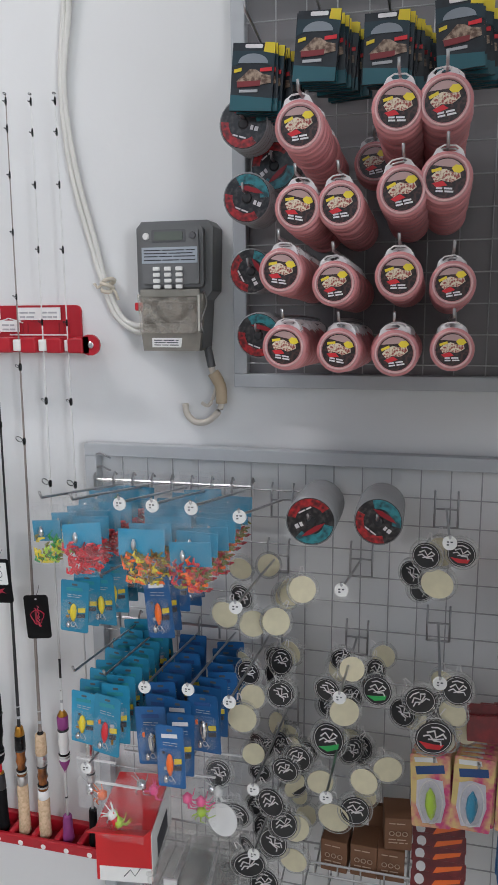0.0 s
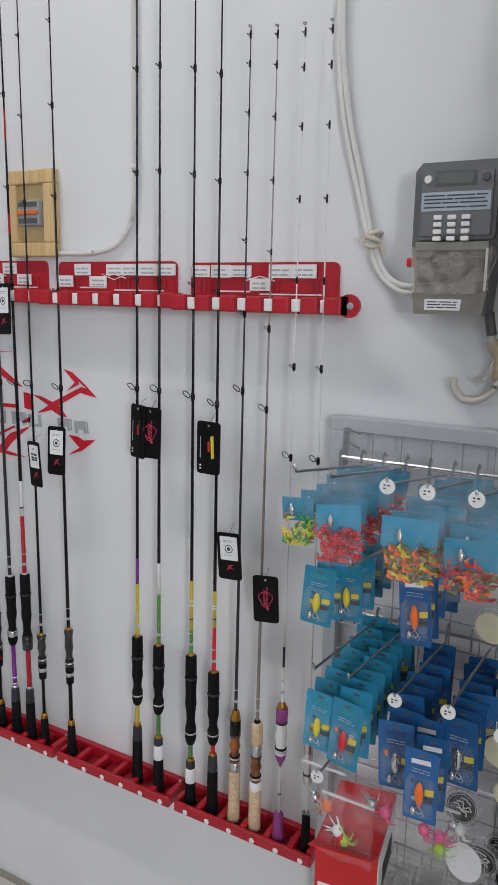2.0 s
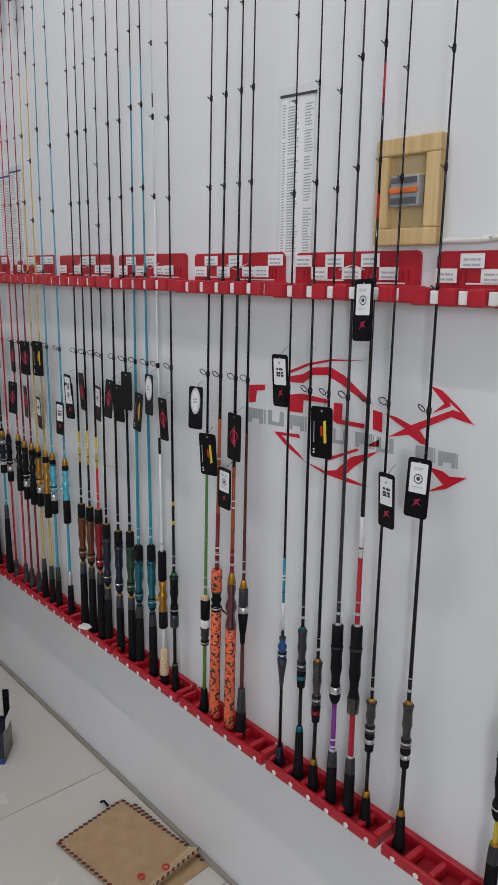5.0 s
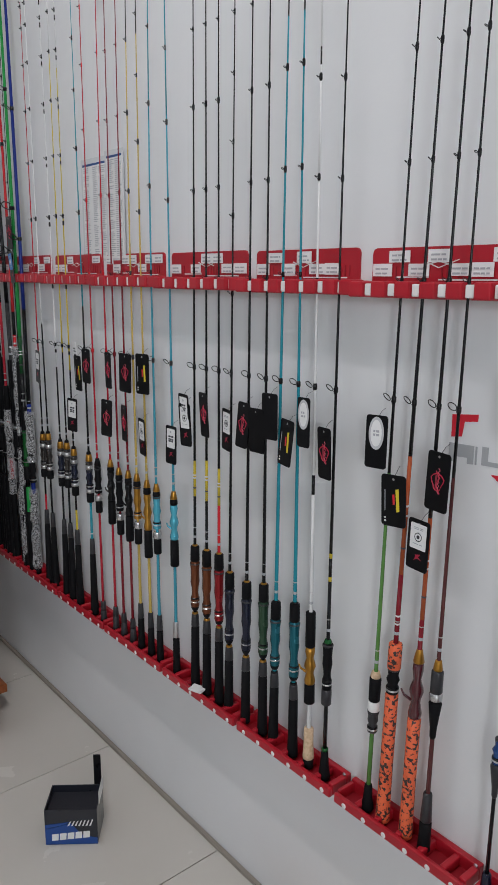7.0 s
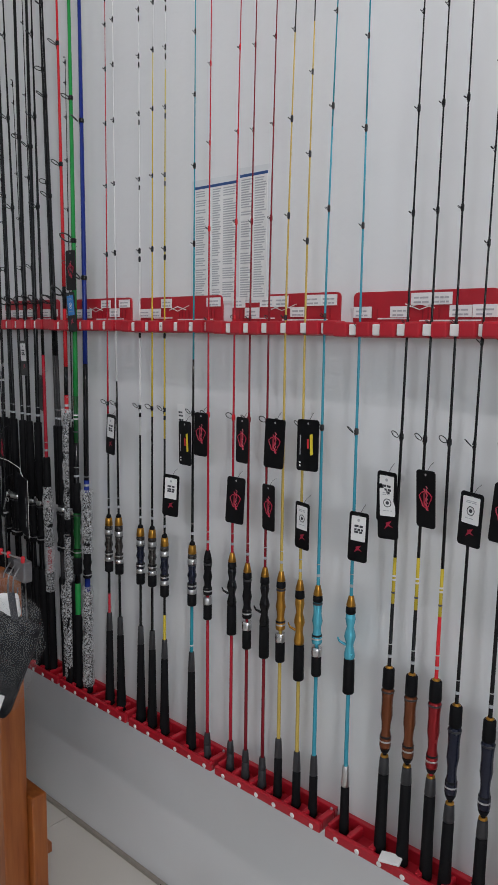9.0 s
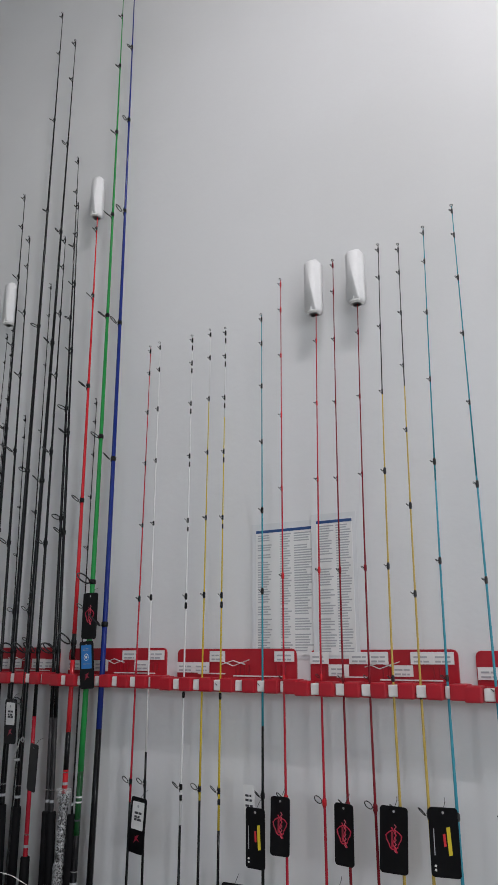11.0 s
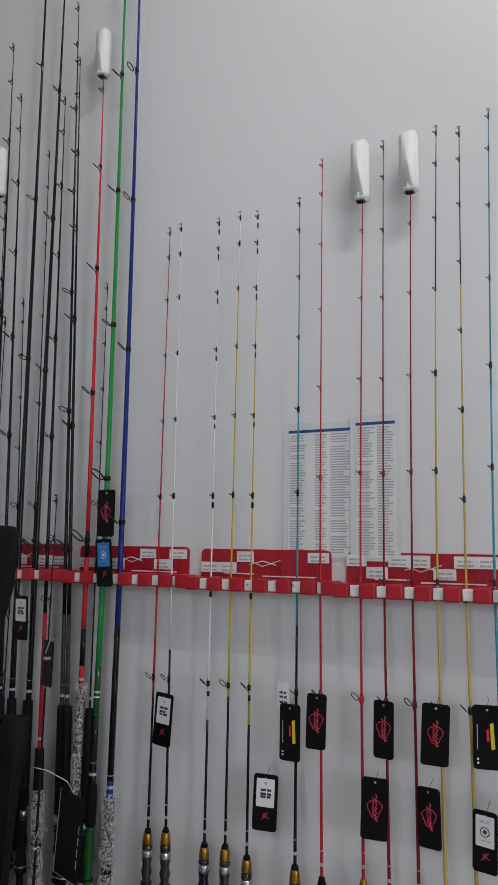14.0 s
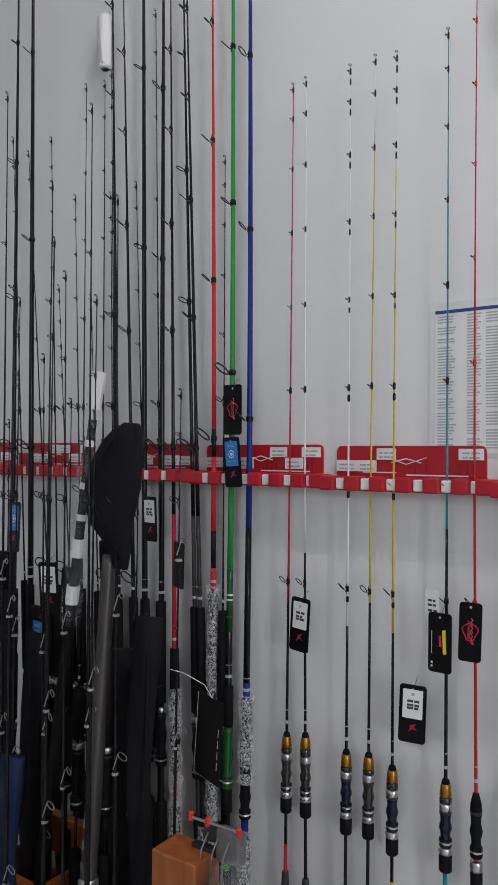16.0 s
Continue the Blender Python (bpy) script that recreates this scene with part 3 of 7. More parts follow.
        part("guide", GUIDES[size], None, rod, at=Matrix.LocRotScale((sway(z), 0, z - zb), Euler((0, 0, radians(a))), (big * grow, big * grow, big * grow)))
        if double:
            part("winding", winding(wm, round(rr, 3) + 0.0004), None, rod, at=pose(sway(z), 0, z - zb - 0.02))
    bm = bmesh.new()
    ring(bm, (sway(tip), -0.003, L), (0, 0.4, 1), 0.0026, 0.0008, 10, 4)
    part("tip_ring", bm, GUIDE, rod, smooth=True)
    return rod


def G(z0, z1, ra, rb, m, name="grip"):
    return (z0, z1, ra, rb, m, name)


def jig_grips(top, mid, butt_top, seat=EVA, butt=EVA, collar=GOLD, sticker=False):
    """Split handle: butt grip, bare blank, then reel seat and fore grip."""
    g = [G(0.482, butt_top - 0.035, 0.0125, 0.0105, butt, "rear_grip"), G(butt_top - 0.035, butt_top, 0.0108, 0.0090, GREYGRIP, "grip_sleeve"), G(butt_top, butt_top + 0.005, 0.0085, 0.0075, collar, "collar"),
         G(mid, mid + 0.01, 0.008, 0.0105, EVA, "collar"), G(mid + 0.01, top - 0.045, 0.0115, 0.0125, seat, "reel_seat"), G(top - 0.045, top - 0.004, 0.0118, 0.0112, EVA, "fore_grip"), G(top - 0.004, top, 0.008, 0.006, collar, "collar")]
    if sticker:
        g.append(G(butt_top - 0.05, butt_top - 0.015, 0.0113, 0.0105, PAPER, "barcode_sticker"))
    return g


def short_grips(top, mid, butt_top, ring_m=SILVER, seat=CLEARSEAT, collar=GOLD):
    return [G(0.482, butt_top - 0.012, 0.0120, 0.0085, EVA, "rear_grip"), G(butt_top - 0.012, butt_top, 0.0085, 0.0065, collar, "collar"),
            G(mid, mid + 0.018, 0.0085, 0.0090, EVA, "fore_grip"), G(mid + 0.018, mid + 0.028, 0.0098, 0.0098, ring_m, "lock_ring"), G(mid + 0.028, mid + 0.04, 0.0098, 0.0098, EVA, "lock_ring"),
            G(mid + 0.04, top - 0.006, 0.0098, 0.0100, seat, "reel_seat"), G(top - 0.006, top, 0.008, 0.005, collar, "collar")]


def cast_grips(top, mid, butt_top, seat, trigger=True, collar=GOLD, butt=GREYGRIP):
    h = top - mid
    g = [G(0.482, butt_top - 0.045 if butt_top > 0.6 else butt_top - 0.03, 0.0105, 0.0090, EVA if butt_top > 0.6 else butt, "rear_grip"), G(butt_top - (0.045 if butt_top > 0.6 else 0.03), butt_top, 0.0090, 0.0070, butt, "grip_sleeve"),
         G(mid, mid + h * 0.36, 0.0118, 0.0110, EVA, "fore_grip"), G(mid + h * 0.36, mid + h * 0.82, 0.0110, 0.0100, seat, "trigger_seat" if trigger else "reel_seat"), G(mid + h * 0.82, top - 0.022, 0.0105, 0.0098, EVA, "fore_grip"), G(top - 0.022, top, 0.0098, 0.0055, collar, "collar")]
    if trigger is False:
        g[2] = G(mid, mid + h * 0.22, 0.0105, 0.0105, EVA, "fore_grip")
        g.append(G(mid + h * 0.22, mid + h * 0.32, 0.0112, 0.0112, SILVER, "lock_ring"))
    return g


def long_grips(top, mid, butt_top, seat=NAVYSEAT):
    return [G(0.482, butt_top - 0.05, 0.0135, 0.0090, EVA, "rear_grip"), G(butt_top - 0.05, butt_top, 0.0088, 0.0070, GREYGRIP, "grip_sleeve"),
            G(mid, mid + 0.03, 0.0115, 0.0115, EVA, "fore_grip"), G(mid + 0.03, mid + 0.042, 0.0122, 0.0122, SILVER, "lock_ring"), G(mid + 0.042, mid + 0.105, 0.0115, 0.0105, seat, "reel_seat"),
            G(mid + 0.105, mid + 0.118, 0.0115, 0.0115, SILVER, "lock_ring"), G(mid + 0.118, top - 0.03, 0.0112, 0.0108, CLEARSEAT, "fore_grip"), G(top - 0.03, top - 0.008, 0.0108, 0.0088, GOLD, "collar"), G(top - 0.008, top, 0.0075, 0.006, EVA, "collar")]


# beside the grid panel: two white rods, two cork-handled rods
fishing_rod(-0.876, -0.879, 1.942, "thin white rod with clear and silver handle beside the grid panel", [G(0.482, 0.567, 0.010, 0.008, EVA, "rear_grip"), G(0.628, 0.729, 0.009, 0.010, SILVER, "reel_seat")], [(0.506, 1.942, KW)], r0=0.0026, first=1.25, n_guides=7, big=0.7)
fishing_rod(-0.935, -0.929, 1.944, "thin white rod with purple and white handle", [G(0.482, 0.542, 0.012, 0.0095, PURPLE, "rear_grip"), G(0.634, 0.673, 0.003, 0.0115, PURPLE, "bulb_grip"), G(0.668, 0.739, 0.0115, 0.0110, WHITE, "reel_seat"), G(0.739, 0.767, 0.011, 0.0115, PURPLE, "fore_grip"), G(0.767, 0.778, 0.0105, 0.006, GOLD, "collar")], [(0.506, 0.850, KW), (0.850, 0.891, KDG), (0.891, 1.944, KW)], r0=0.0028, first=1.25, n_guides=7, big=0.7)
fishing_rod(-0.988, -0.979, 1.948, "slim grey rod with cork and burl handle", [G(0.482, 0.572, 0.0125, 0.0125, CORK, "rear_grip"), G(0.572, 0.592, 0.0118, 0.0118, PAPER, "barcode_sticker"), G(0.592, 0.648, 0.0112, 0.0105, BURL, "reel_seat"), G(0.648, 0.673, 0.011, 0.011, SILVER, "lock_ring"), G(0.673, 0.719, 0.0120, 0.0108, CORK, "fore_grip"), G(0.719, 0.725, 0.007, 0.005, KB, "collar")], [(0.607, 1.948, mat("rod_pale_brown", (0.24, 0.20, 0.18), 0.3, coat=0.5))], r0=0.0036, n_guides=7, big=0.7)
fishing_rod(-1.036, -1.028, 1.954, "slim dark rod with cork butt and burl reel seat", [G(0.482, 0.597, 0.0125, 0.0115, CORK, "rear_grip"), G(0.597, 0.618, 0.0118, 0.0118, SILVER, "lock_ring"), G(0.618, 0.678, 0.0108, 0.0105, BURL, "reel_seat"), G(0.678, 0.709, 0.0112, 0.0105, KB, "fore_grip"), G(0.709, 0.729, 0.0105, 0.0075, GOLD, "collar")], [(0.607, 1.954, KDG)], r0=0.0036, first=1.36, n_guides=7, big=0.8)
# four jigging rods with bright lower blanks
fishing_rod(-1.087, -1.082, 2.349, "black rod with red and yellow lower blank and black grips", jig_grips(0.800, 0.638, 0.613), [(0.506, 0.891, KBR), (0.891, 0.967, KY), (0.967, 2.349, KB)], turn=-60)
fishing_rod(-1.141, -1.135, 2.369, "black rod with green and yellow lower blank and black grips", jig_grips(0.822, 0.620, 0.582, sticker=True), [(0.506, 0.871, KLG), (0.871, 0.977, KY), (0.977, 2.369, KB)], first=1.34)
fishing_rod(-1.223, -1.211, 2.389, "black rod with green and white lower blank", jig_grips(0.822, 0.663, 0.607, sticker=True), [(0.506, 0.931, KLG), (0.931, 0.997, KW), (0.997, 2.389, KB)], first=1.345)
fishing_rod(-1.279, -1.263, 2.389, "black rod with yellow and purple lower blank", jig_grips(0.828, 0.668, 0.618), [(0.506, 0.942, KY), (0.942, 0.997, KPU), (0.997, 2.389, KB)], first=1.345)
# rods in front of the painted emblem
fishing_rod(-1.467, -1.463, 2.329, "slim black rod with smoky reel seat", short_grips(0.797, 0.660, 0.569), [(0.506, 2.329, KB)])
fishing_rod(-1.551, -1.546, 2.308, "slim black rod with grey reel seat", short_grips(0.762, 0.648, 0.559), [(0.506, 2.308, KB)], r0=0.0036)
fishing_rod(-1.595, -1.592, 2.389, "heavy black rod with red and white lower blank", [*jig_grips(0.899, 0.709, 0.610, collar=SILVER), G(0.709, 0.744, 0.012, 0.0125, CLEARSEAT, "lock_ring")], [(0.506, 1.033, KR), (1.033, 1.114, KW), (1.114, 1.640, KB), (1.640, 1.681, KR), (1.681, 1.823, KB), (1.823, 1.883, KR), (1.883, 2.389, KB)], r0=0.0062)
fishing_rod(-1.643, -1.64, 2.369, "black rod with purple lower blank", [*jig_grips(0.883, 0.709, 0.599, collar=SILVER), G(0.734, 0.746, 0.0125, 0.0125, SILVER, "lock_ring")], [(0.506, 0.709, KPU), (0.709, 2.369, KDG)], r0=0.0052)
fishing_rod(-1.694, -1.686, 2.288, "black rod with clear reel seat and red ring", short_grips(0.785, 0.640, 0.552, ring_m=REDSEAT), [(0.506, 2.288, KB)], r0=0.004)
fishing_rod(-1.738, -1.736, 2.329, "black rod with teal rings on its handle", short_grips(0.838, 0.699, 0.607, ring_m=TEALSEAT, seat=GREYGRIP, collar=TEALSEAT), [(0.506, 2.329, KB)], r0=0.0042)
fishing_rod(-1.797, -1.794, 2.288, "slim rod with blue handle and teal to white blank", [G(0.482, 0.526, 0.0115, 0.008, NAVYSEAT, "rear_grip"), G(0.676, 0.744, 0.0055, 0.011, GREYGRIP, "bulb_grip"), G(0.744, 0.790, 0.0100, 0.007, mat("blue_metal_seat", (0.03, 0.09, 0.28), 0.25, 0.5), "reel_seat")], [(0.506, 0.810, KB), (0.810, 0.871, KW), (0.871, 0.972, KT), (0.972, 2.288, KB)], r0=0.0034)
# camouflage group
fishing_rod(-1.93, -1.917, 2.369, "dark brown rod with silver collar and black grip", [G(0.482, 0.547, 0.0125, 0.0115, EVA, "rear_grip"), G(0.547, 0.607, 0.0112, 0.0085, GREYGRIP, "grip_sleeve"), G(0.719, 0.800, 0.0065, 0.012, EVA, "bulb_grip"), G(0.800, 0.815, 0.0118, 0.0118, SILVER, "lock_ring"), G(0.815, 0.859, 0.0112, 0.0108, GREYGRIP, "fore_grip"), G(0.859, 0.879, 0.0090, 0.006, GOLD, "collar")], [(0.506, 1.215, blank_colour("maroon", (0.10, 0.03, 0.03))), (1.215, 2.369, KB)], r0=0.0046)
fishing_rod(-1.974, -1.955, 2.369, "rod with orange camouflage butt and dark red casting seat", [G(0.482, 0.744, 0.0135, 0.0125, CAMO, "rear_grip"), G(0.744, 0.856, 0.0125, 0.0100, mat("wine_seat", (0.07, 0.006, 0.012), 0.2, coat=0.6), "trigger_seat"), G(0.856, 0.883, 0.0105, 0.006, GOLD, "collar")], [(0.709, 0.942, KDR), (0.942, 1.134, KOR), (1.134, 2.369, KB)], r0=0.0050)
fishing_rod(-2.031, -2.005, 2.369, "rod with full orange camouflage handle", [G(0.482, 0.769, 0.0140, 0.0125, CAMO, "rear_grip"), G(0.769, 0.820, 0.0125, 0.0115, EVA, "reel_seat"), G(0.820, 0.873, 0.0130, 0.0130, CAMO, "fore_grip")], [(0.810, 1.012, KDR), (1.012, 1.235, KOR), (1.235, 2.369, KB)], r0=0.0050)
fishing_rod(-2.071, -2.051, 2.369, "green-blanked rod with black and white handle", [G(0.482, 0.542, 0.0125, 0.008, EVA, "rear_grip"), G(0.663, 0.709, 0.0105, 0.0115, GREYGRIP, "reel_seat"), G(0.709, 0.731, 0.0115, 0.0115, WHITE, "lock_ring"), G(0.731, 0.782, 0.0112, 0.0118, EVA, "fore_grip"), G(0.782, 0.795, 0.0105, 0.0085, CORK, "collar")], [(0.506, 1.195, KLG), (1.195, 2.369, KB)], r0=0.0046)
# teal, white and copper group
fishing_rod(-2.194, -2.196, 2.34, "black rod with green trim on its black handle", [G(0.482, 0.550, 0.0130, 0.0080, EVA, "rear_grip"), G(0.550, 0.557, 0.0078, 0.0078, GREENSEAT, "collar"), G(0.661, 0.696, 0.0110, 0.0110, GREYGRIP, "lock_ring"), G(0.696, 0.802, 0.0105, 0.0115, EVA, "reel_seat"), G(0.802, 0.810, 0.009, 0.007, GREENSEAT, "collar")], [(0.504, 0.938, KB), (0.938, 0.948, KY), (0.948, 0.988, KB), (0.988, 0.998, KY), (0.998, 2.340, KB)], r0=0.0046)
fishing_rod(-2.243, -2.254, 2.36, "white rod with gold reel seat and cork butt", [G(0.482, 0.504, 0.012, 0.0125, EVA, "butt_cap"), G(0.504, 0.580, 0.0125, 0.0110, CORK, "rear_grip"), G(0.640, 0.686, 0.0120, 0.0115, EVA, "fore_grip"), G(0.686, 0.772, 0.0118, 0.0105, GOLD, "trigger_seat"), G(0.772, 0.852, 0.0112, 0.0108, EVA, "fore_grip")], [(0.504, 1.109, KW), (1.109, 1.150, KB), (1.150, 1.714, KW), (1.714, 1.916, KW), (1.916, 1.946, KB), (1.946, 2.360, KW)], r0=0.0052)
fishing_rod(-2.294, -2.301, 2.42, "teal rod with teal reel seat and black grips", [*jig_grips(0.857, 0.671, 0.661, seat=TEALSEAT, collar=KB)], [(0.504, 2.017, KT), (2.017, 2.420, KB)], r0=0.0052)
fishing_rod(-2.36, -2.352, 2.42, "teal rod with teal reel seat, leaning on its neighbour", [*jig_grips(0.839, 0.671, 0.661, seat=TEALSEAT, collar=KB)], [(0.504, 2.017, KT), (2.017, 2.420, KB)], r0=0.0052)
fishing_rod(-2.399, -2.4, 2.38, "black rod with dark green reel seat", jig_grips(0.867, 0.681, 0.671, seat=mat("dark_green_seat", (0.02, 0.06, 0.03), 0.25, 0.3)), [(0.504, 2.380, KB)], r0=0.0050)
fishing_rod(-2.462, -2.456, 2.38, "black rod with navy reel seat", jig_grips(0.852, 0.666, 0.656, seat=NAVYSEAT), [(0.504, 2.380, KB)], r0=0.0050)
fishing_rod(-2.528, -2.516, 2.219, "black rod with navy reel seat and gold collar", jig_grips(0.855, 0.666, 0.656, seat=NAVYSEAT), [(0.504, 2.219, KB)], r0=0.0044)
fishing_rod(-2.567, -2.565, 2.38, "black rod with red and yellow lower blank and red reel seat", jig_grips(0.889, 0.701, 0.691, seat=REDSEAT), [(0.504, 1.008, KBR), (1.008, 1.099, KY), (1.099, 2.380, KB)], r0=0.0046)
fishing_rod(-2.619, -2.612, 2.38, "black rod with yellow band and copper reel seat", jig_grips(0.883, 0.701, 0.691, seat=BROWNSEAT), [(0.504, 1.008, KB), (1.008, 1.109, KY), (1.109, 2.380, KB)], r0=0.0046)
fishing_rod(-2.67, -2.66, 2.38, "black rod with yellow lower band and copper seat", jig_grips(0.881, 0.701, 0.691, seat=BROWNSEAT), [(0.504, 1.008, KB), (1.008, 1.099, KY), (1.099, 2.380, KB)], r0=0.0046)
# light blue, gold and red casting rods
fishing_rod(-2.757, -2.762, 2.48, "light blue rod with light blue casting seat", cast_grips(0.999, 0.793, 0.633, BLUESEAT, butt=SILVER), [(0.502, 1.908, KLB), (1.908, 2.480, KT)], r0=0.0046, wind=KDG, n_guides=9, big=0.85)
fishing_rod(-2.839, -2.845, 2.449, "light blue rod with light blue spinning seat", cast_grips(1.001, 0.803, 0.622, BLUESEAT, trigger=False), [(0.502, 1.908, KLB), (1.908, 2.449, KT)], r0=0.0046, wind=KDG, xtop=-2.829)
fishing_rod(-2.885, -2.894, 2.426, "gold rod with gold casting seat", cast_grips(1.001, 0.778, 0.612, GOLD), [(0.502, 2.108, KGO), (2.108, 2.426, KDG)], r0=0.0044, wind=KDG, n_guides=9, big=0.85, xtop=-2.885)
fishing_rod(-2.938, -2.945, 2.439, "gold rod with gold spinning seat", cast_grips(1.008, 0.803, 0.622, GOLD, trigger=False), [(0.502, 2.108, KGO), (2.108, 2.439, KDG)], r0=0.0044, wind=KDG, xtop=-2.929)
fishing_rod(-2.985, -2.991, 2.438, "dark red rod with black casting seat", cast_grips(1.007, 0.798, 0.557, KB), [(0.502, 2.438, KDR)], r0=0.0040, wind=KDR, big=0.85, xtop=-2.98)
fishing_rod(-3.037, -3.044, 2.433, "dark red rod with black spinning handle", cast_grips(1.005, 0.803, 0.554, EVA, trigger=False), [(0.502, 2.433, KDR)], r0=0.0040, wind=KDR, xtop=-3.036)
fishing_rod(-3.086, -3.09, 2.441, "red rod with black casting seat", cast_grips(1.019, 0.823, 0.557, KB), [(0.502, 2.441, KR)], r0=0.0040, wind=KBR, big=0.85, xtop=-3.078)
fishing_rod(-3.164, -3.171, 2.423, "red rod with straight black handle", cast_grips(1.008, 0.838, 0.547, EVA, trigger=False, collar=EVA), [(0.502, 2.423, KR)], r0=0.0040, wind=KBR, xtop=-3.168)
fishing_rod(-3.222, -3.22, 2.347, "teal and black rod with gold collar and long black butt", long_grips(1.018, 0.858, 0.738), [(0.602, 0.863, KT), (0.863, 1.456, KB), (1.456, 2.347, KT)], r0=0.0044, xtop=-3.219)
fishing_rod(-3.322, -3.321, 2.336, "black and yellow rod with gold collar and long black butt", long_grips(1.017, 0.856, 0.740), [(0.604, 0.806, KY), (0.806, 1.259, KB), (1.259, 2.115, KY), (2.115, 2.336, KW)], r0=0.0036, double=True, big=0.85, xtop=-3.317)
fishing_rod(-3.371, -3.367, 2.342, "black and yellow rod with gold-ringed handle", long_grips(1.029, 0.871, 0.750, CLEARSEAT), [(0.604, 1.309, KB), (1.309, 2.165, KY), (2.165, 2.342, KW)], r0=0.0036, xtop=-3.36)
fishing_rod(-3.417, -3.414, 2.339, "white and black rod with gold-ringed handle", long_grips(1.024, 0.866, 0.750), [(0.604, 1.259, KB), (1.259, 2.339, KW)], r0=0.0036, double=True, big=0.85, xtop=-3.413)
fishing_rod(-3.501, -3.51, 2.343, "white and black rod with dark gold handle", long_grips(1.036, 0.872, 0.751, CLEARSEAT), [(0.605, 1.391, KB), (1.391, 2.343, KW)], r0=0.0036, xtop=-3.512)
fishing_rod(-3.552, -3.546, 2.339, "red and black rod with gold-ringed handle", long_grips(1.028, 0.869, 0.751, CLEARSEAT), [(0.605, 0.806, KR), (0.806, 1.290, KB), (1.290, 2.339, KR)], r0=0.0036, xtop=-3.542)
# long surf rods in blue, green and red
H3 = fishing_rod(-3.653, -3.645, 3.67, "long blue surf rod with wrapped grips", [G(0.482, 0.786, 0.013, 0.012, EVA, "rear_grip"), G(0.827, 0.907, 0.0125, 0.012, EVA, "reel_seat"), G(0.907, 1.074, 0.012, 0.0115, EVA, "fore_grip")], [(0.504, 1.109, KBL), (1.109, 1.431, KB), (1.431, 3.670, KBL)], r0=0.0078, first=1.66, n_guides=8, turn=-40, xtop=-3.666, big=1.5)
fishing_rod(-3.701, -3.691, 3.596, "long green surf rod with green and black grips", [G(0.482, 0.706, 0.013, 0.012, EVA, "rear_grip"), G(0.827, 0.877, 0.0125, 0.0115, EVA, "fore_grip"), G(0.877, 1.008, 0.012, 0.0115, GREENSEAT, "reel_seat"), G(1.008, 1.094, 0.0118, 0.011, EVA, "fore_grip")], [(0.504, 0.80, KG), (0.80, 1.210, KB), (1.210, 1.34, mat("rod_deep_green", (0.008, 0.07, 0.018), 0.2, spec=0.4)), (1.34, 3.596, KG)], r0=0.0078, first=1.76, n_guides=8, turn=-70, xtop=-3.709, big=1.5)
H1 = fishing_rod(-3.736, -3.738, 2.88, "long red surf rod with grips in clear bubble wrap", [G(0.482, 0.927, 0.013, 0.012, EVA, "rear_grip"), G(0.927, 1.008, 0.0125, 0.0115, EVA, "reel_seat"), G(1.008, 1.290, 0.0115, 0.0105, EVA, "fore_grip")], [(0.504, 1.29, KDG), (1.29, 1.34, KBR), (1.34, 1.42, KB), (1.42, 1.58, KBR), (1.58, 1.64, KB), (1.64, 2.880, KBR)], r0=0.0076, first=1.62, n_guides=6, turn=-60, xtop=-3.757, big=1.5)


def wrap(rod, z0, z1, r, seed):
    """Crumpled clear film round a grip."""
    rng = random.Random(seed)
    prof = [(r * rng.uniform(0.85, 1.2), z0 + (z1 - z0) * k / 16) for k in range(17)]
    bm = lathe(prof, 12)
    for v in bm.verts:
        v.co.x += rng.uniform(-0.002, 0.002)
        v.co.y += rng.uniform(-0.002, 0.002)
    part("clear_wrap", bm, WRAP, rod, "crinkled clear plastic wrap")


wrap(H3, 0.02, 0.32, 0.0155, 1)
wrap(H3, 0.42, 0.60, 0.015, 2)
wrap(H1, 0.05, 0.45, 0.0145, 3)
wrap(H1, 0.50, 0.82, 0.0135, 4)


def foam_sleeve(x, z0, z1, y=1.372):
    bm = slab(rounded(0.036, z1 - z0, 0.010, 0, (z1 - z0) / 2), -0.016, 0.016)
    bmesh.ops.bevel(bm, geom=[e for e in bm.edges if abs(e.verts[0].co.y - e.verts[1].co.y) < 1e-5], offset=0.006, segments=2, affect="EDGES")
    for v in bm.verts:
        v.co.x *= 1 + 0.12 * math.sin(v.co.z * 60 + z0)
    th = thing("foam_sleeve", (x, y, z0), "white foam sleeve taped over a rod tip", "foam sleeve", "foam sleeves on rod tips")
    part("sleeve", bm, FOAM, th, smooth=True)
    part("tape", lathe([(0.0005, 0.0), (0.012, 0.0), (0.0165, 0.003), (0.0165, 0.012), (0.014, 0.016)], 12), WHITE, th)


foam_sleeve(-3.085, 2.314, 2.444)
foam_sleeve(-2.984, 2.313, 2.439)
foam_sleeve(-3.760, 2.785, 2.914)

# ---- hang tags on the rods ----
TAG_RNG = random.Random(5)


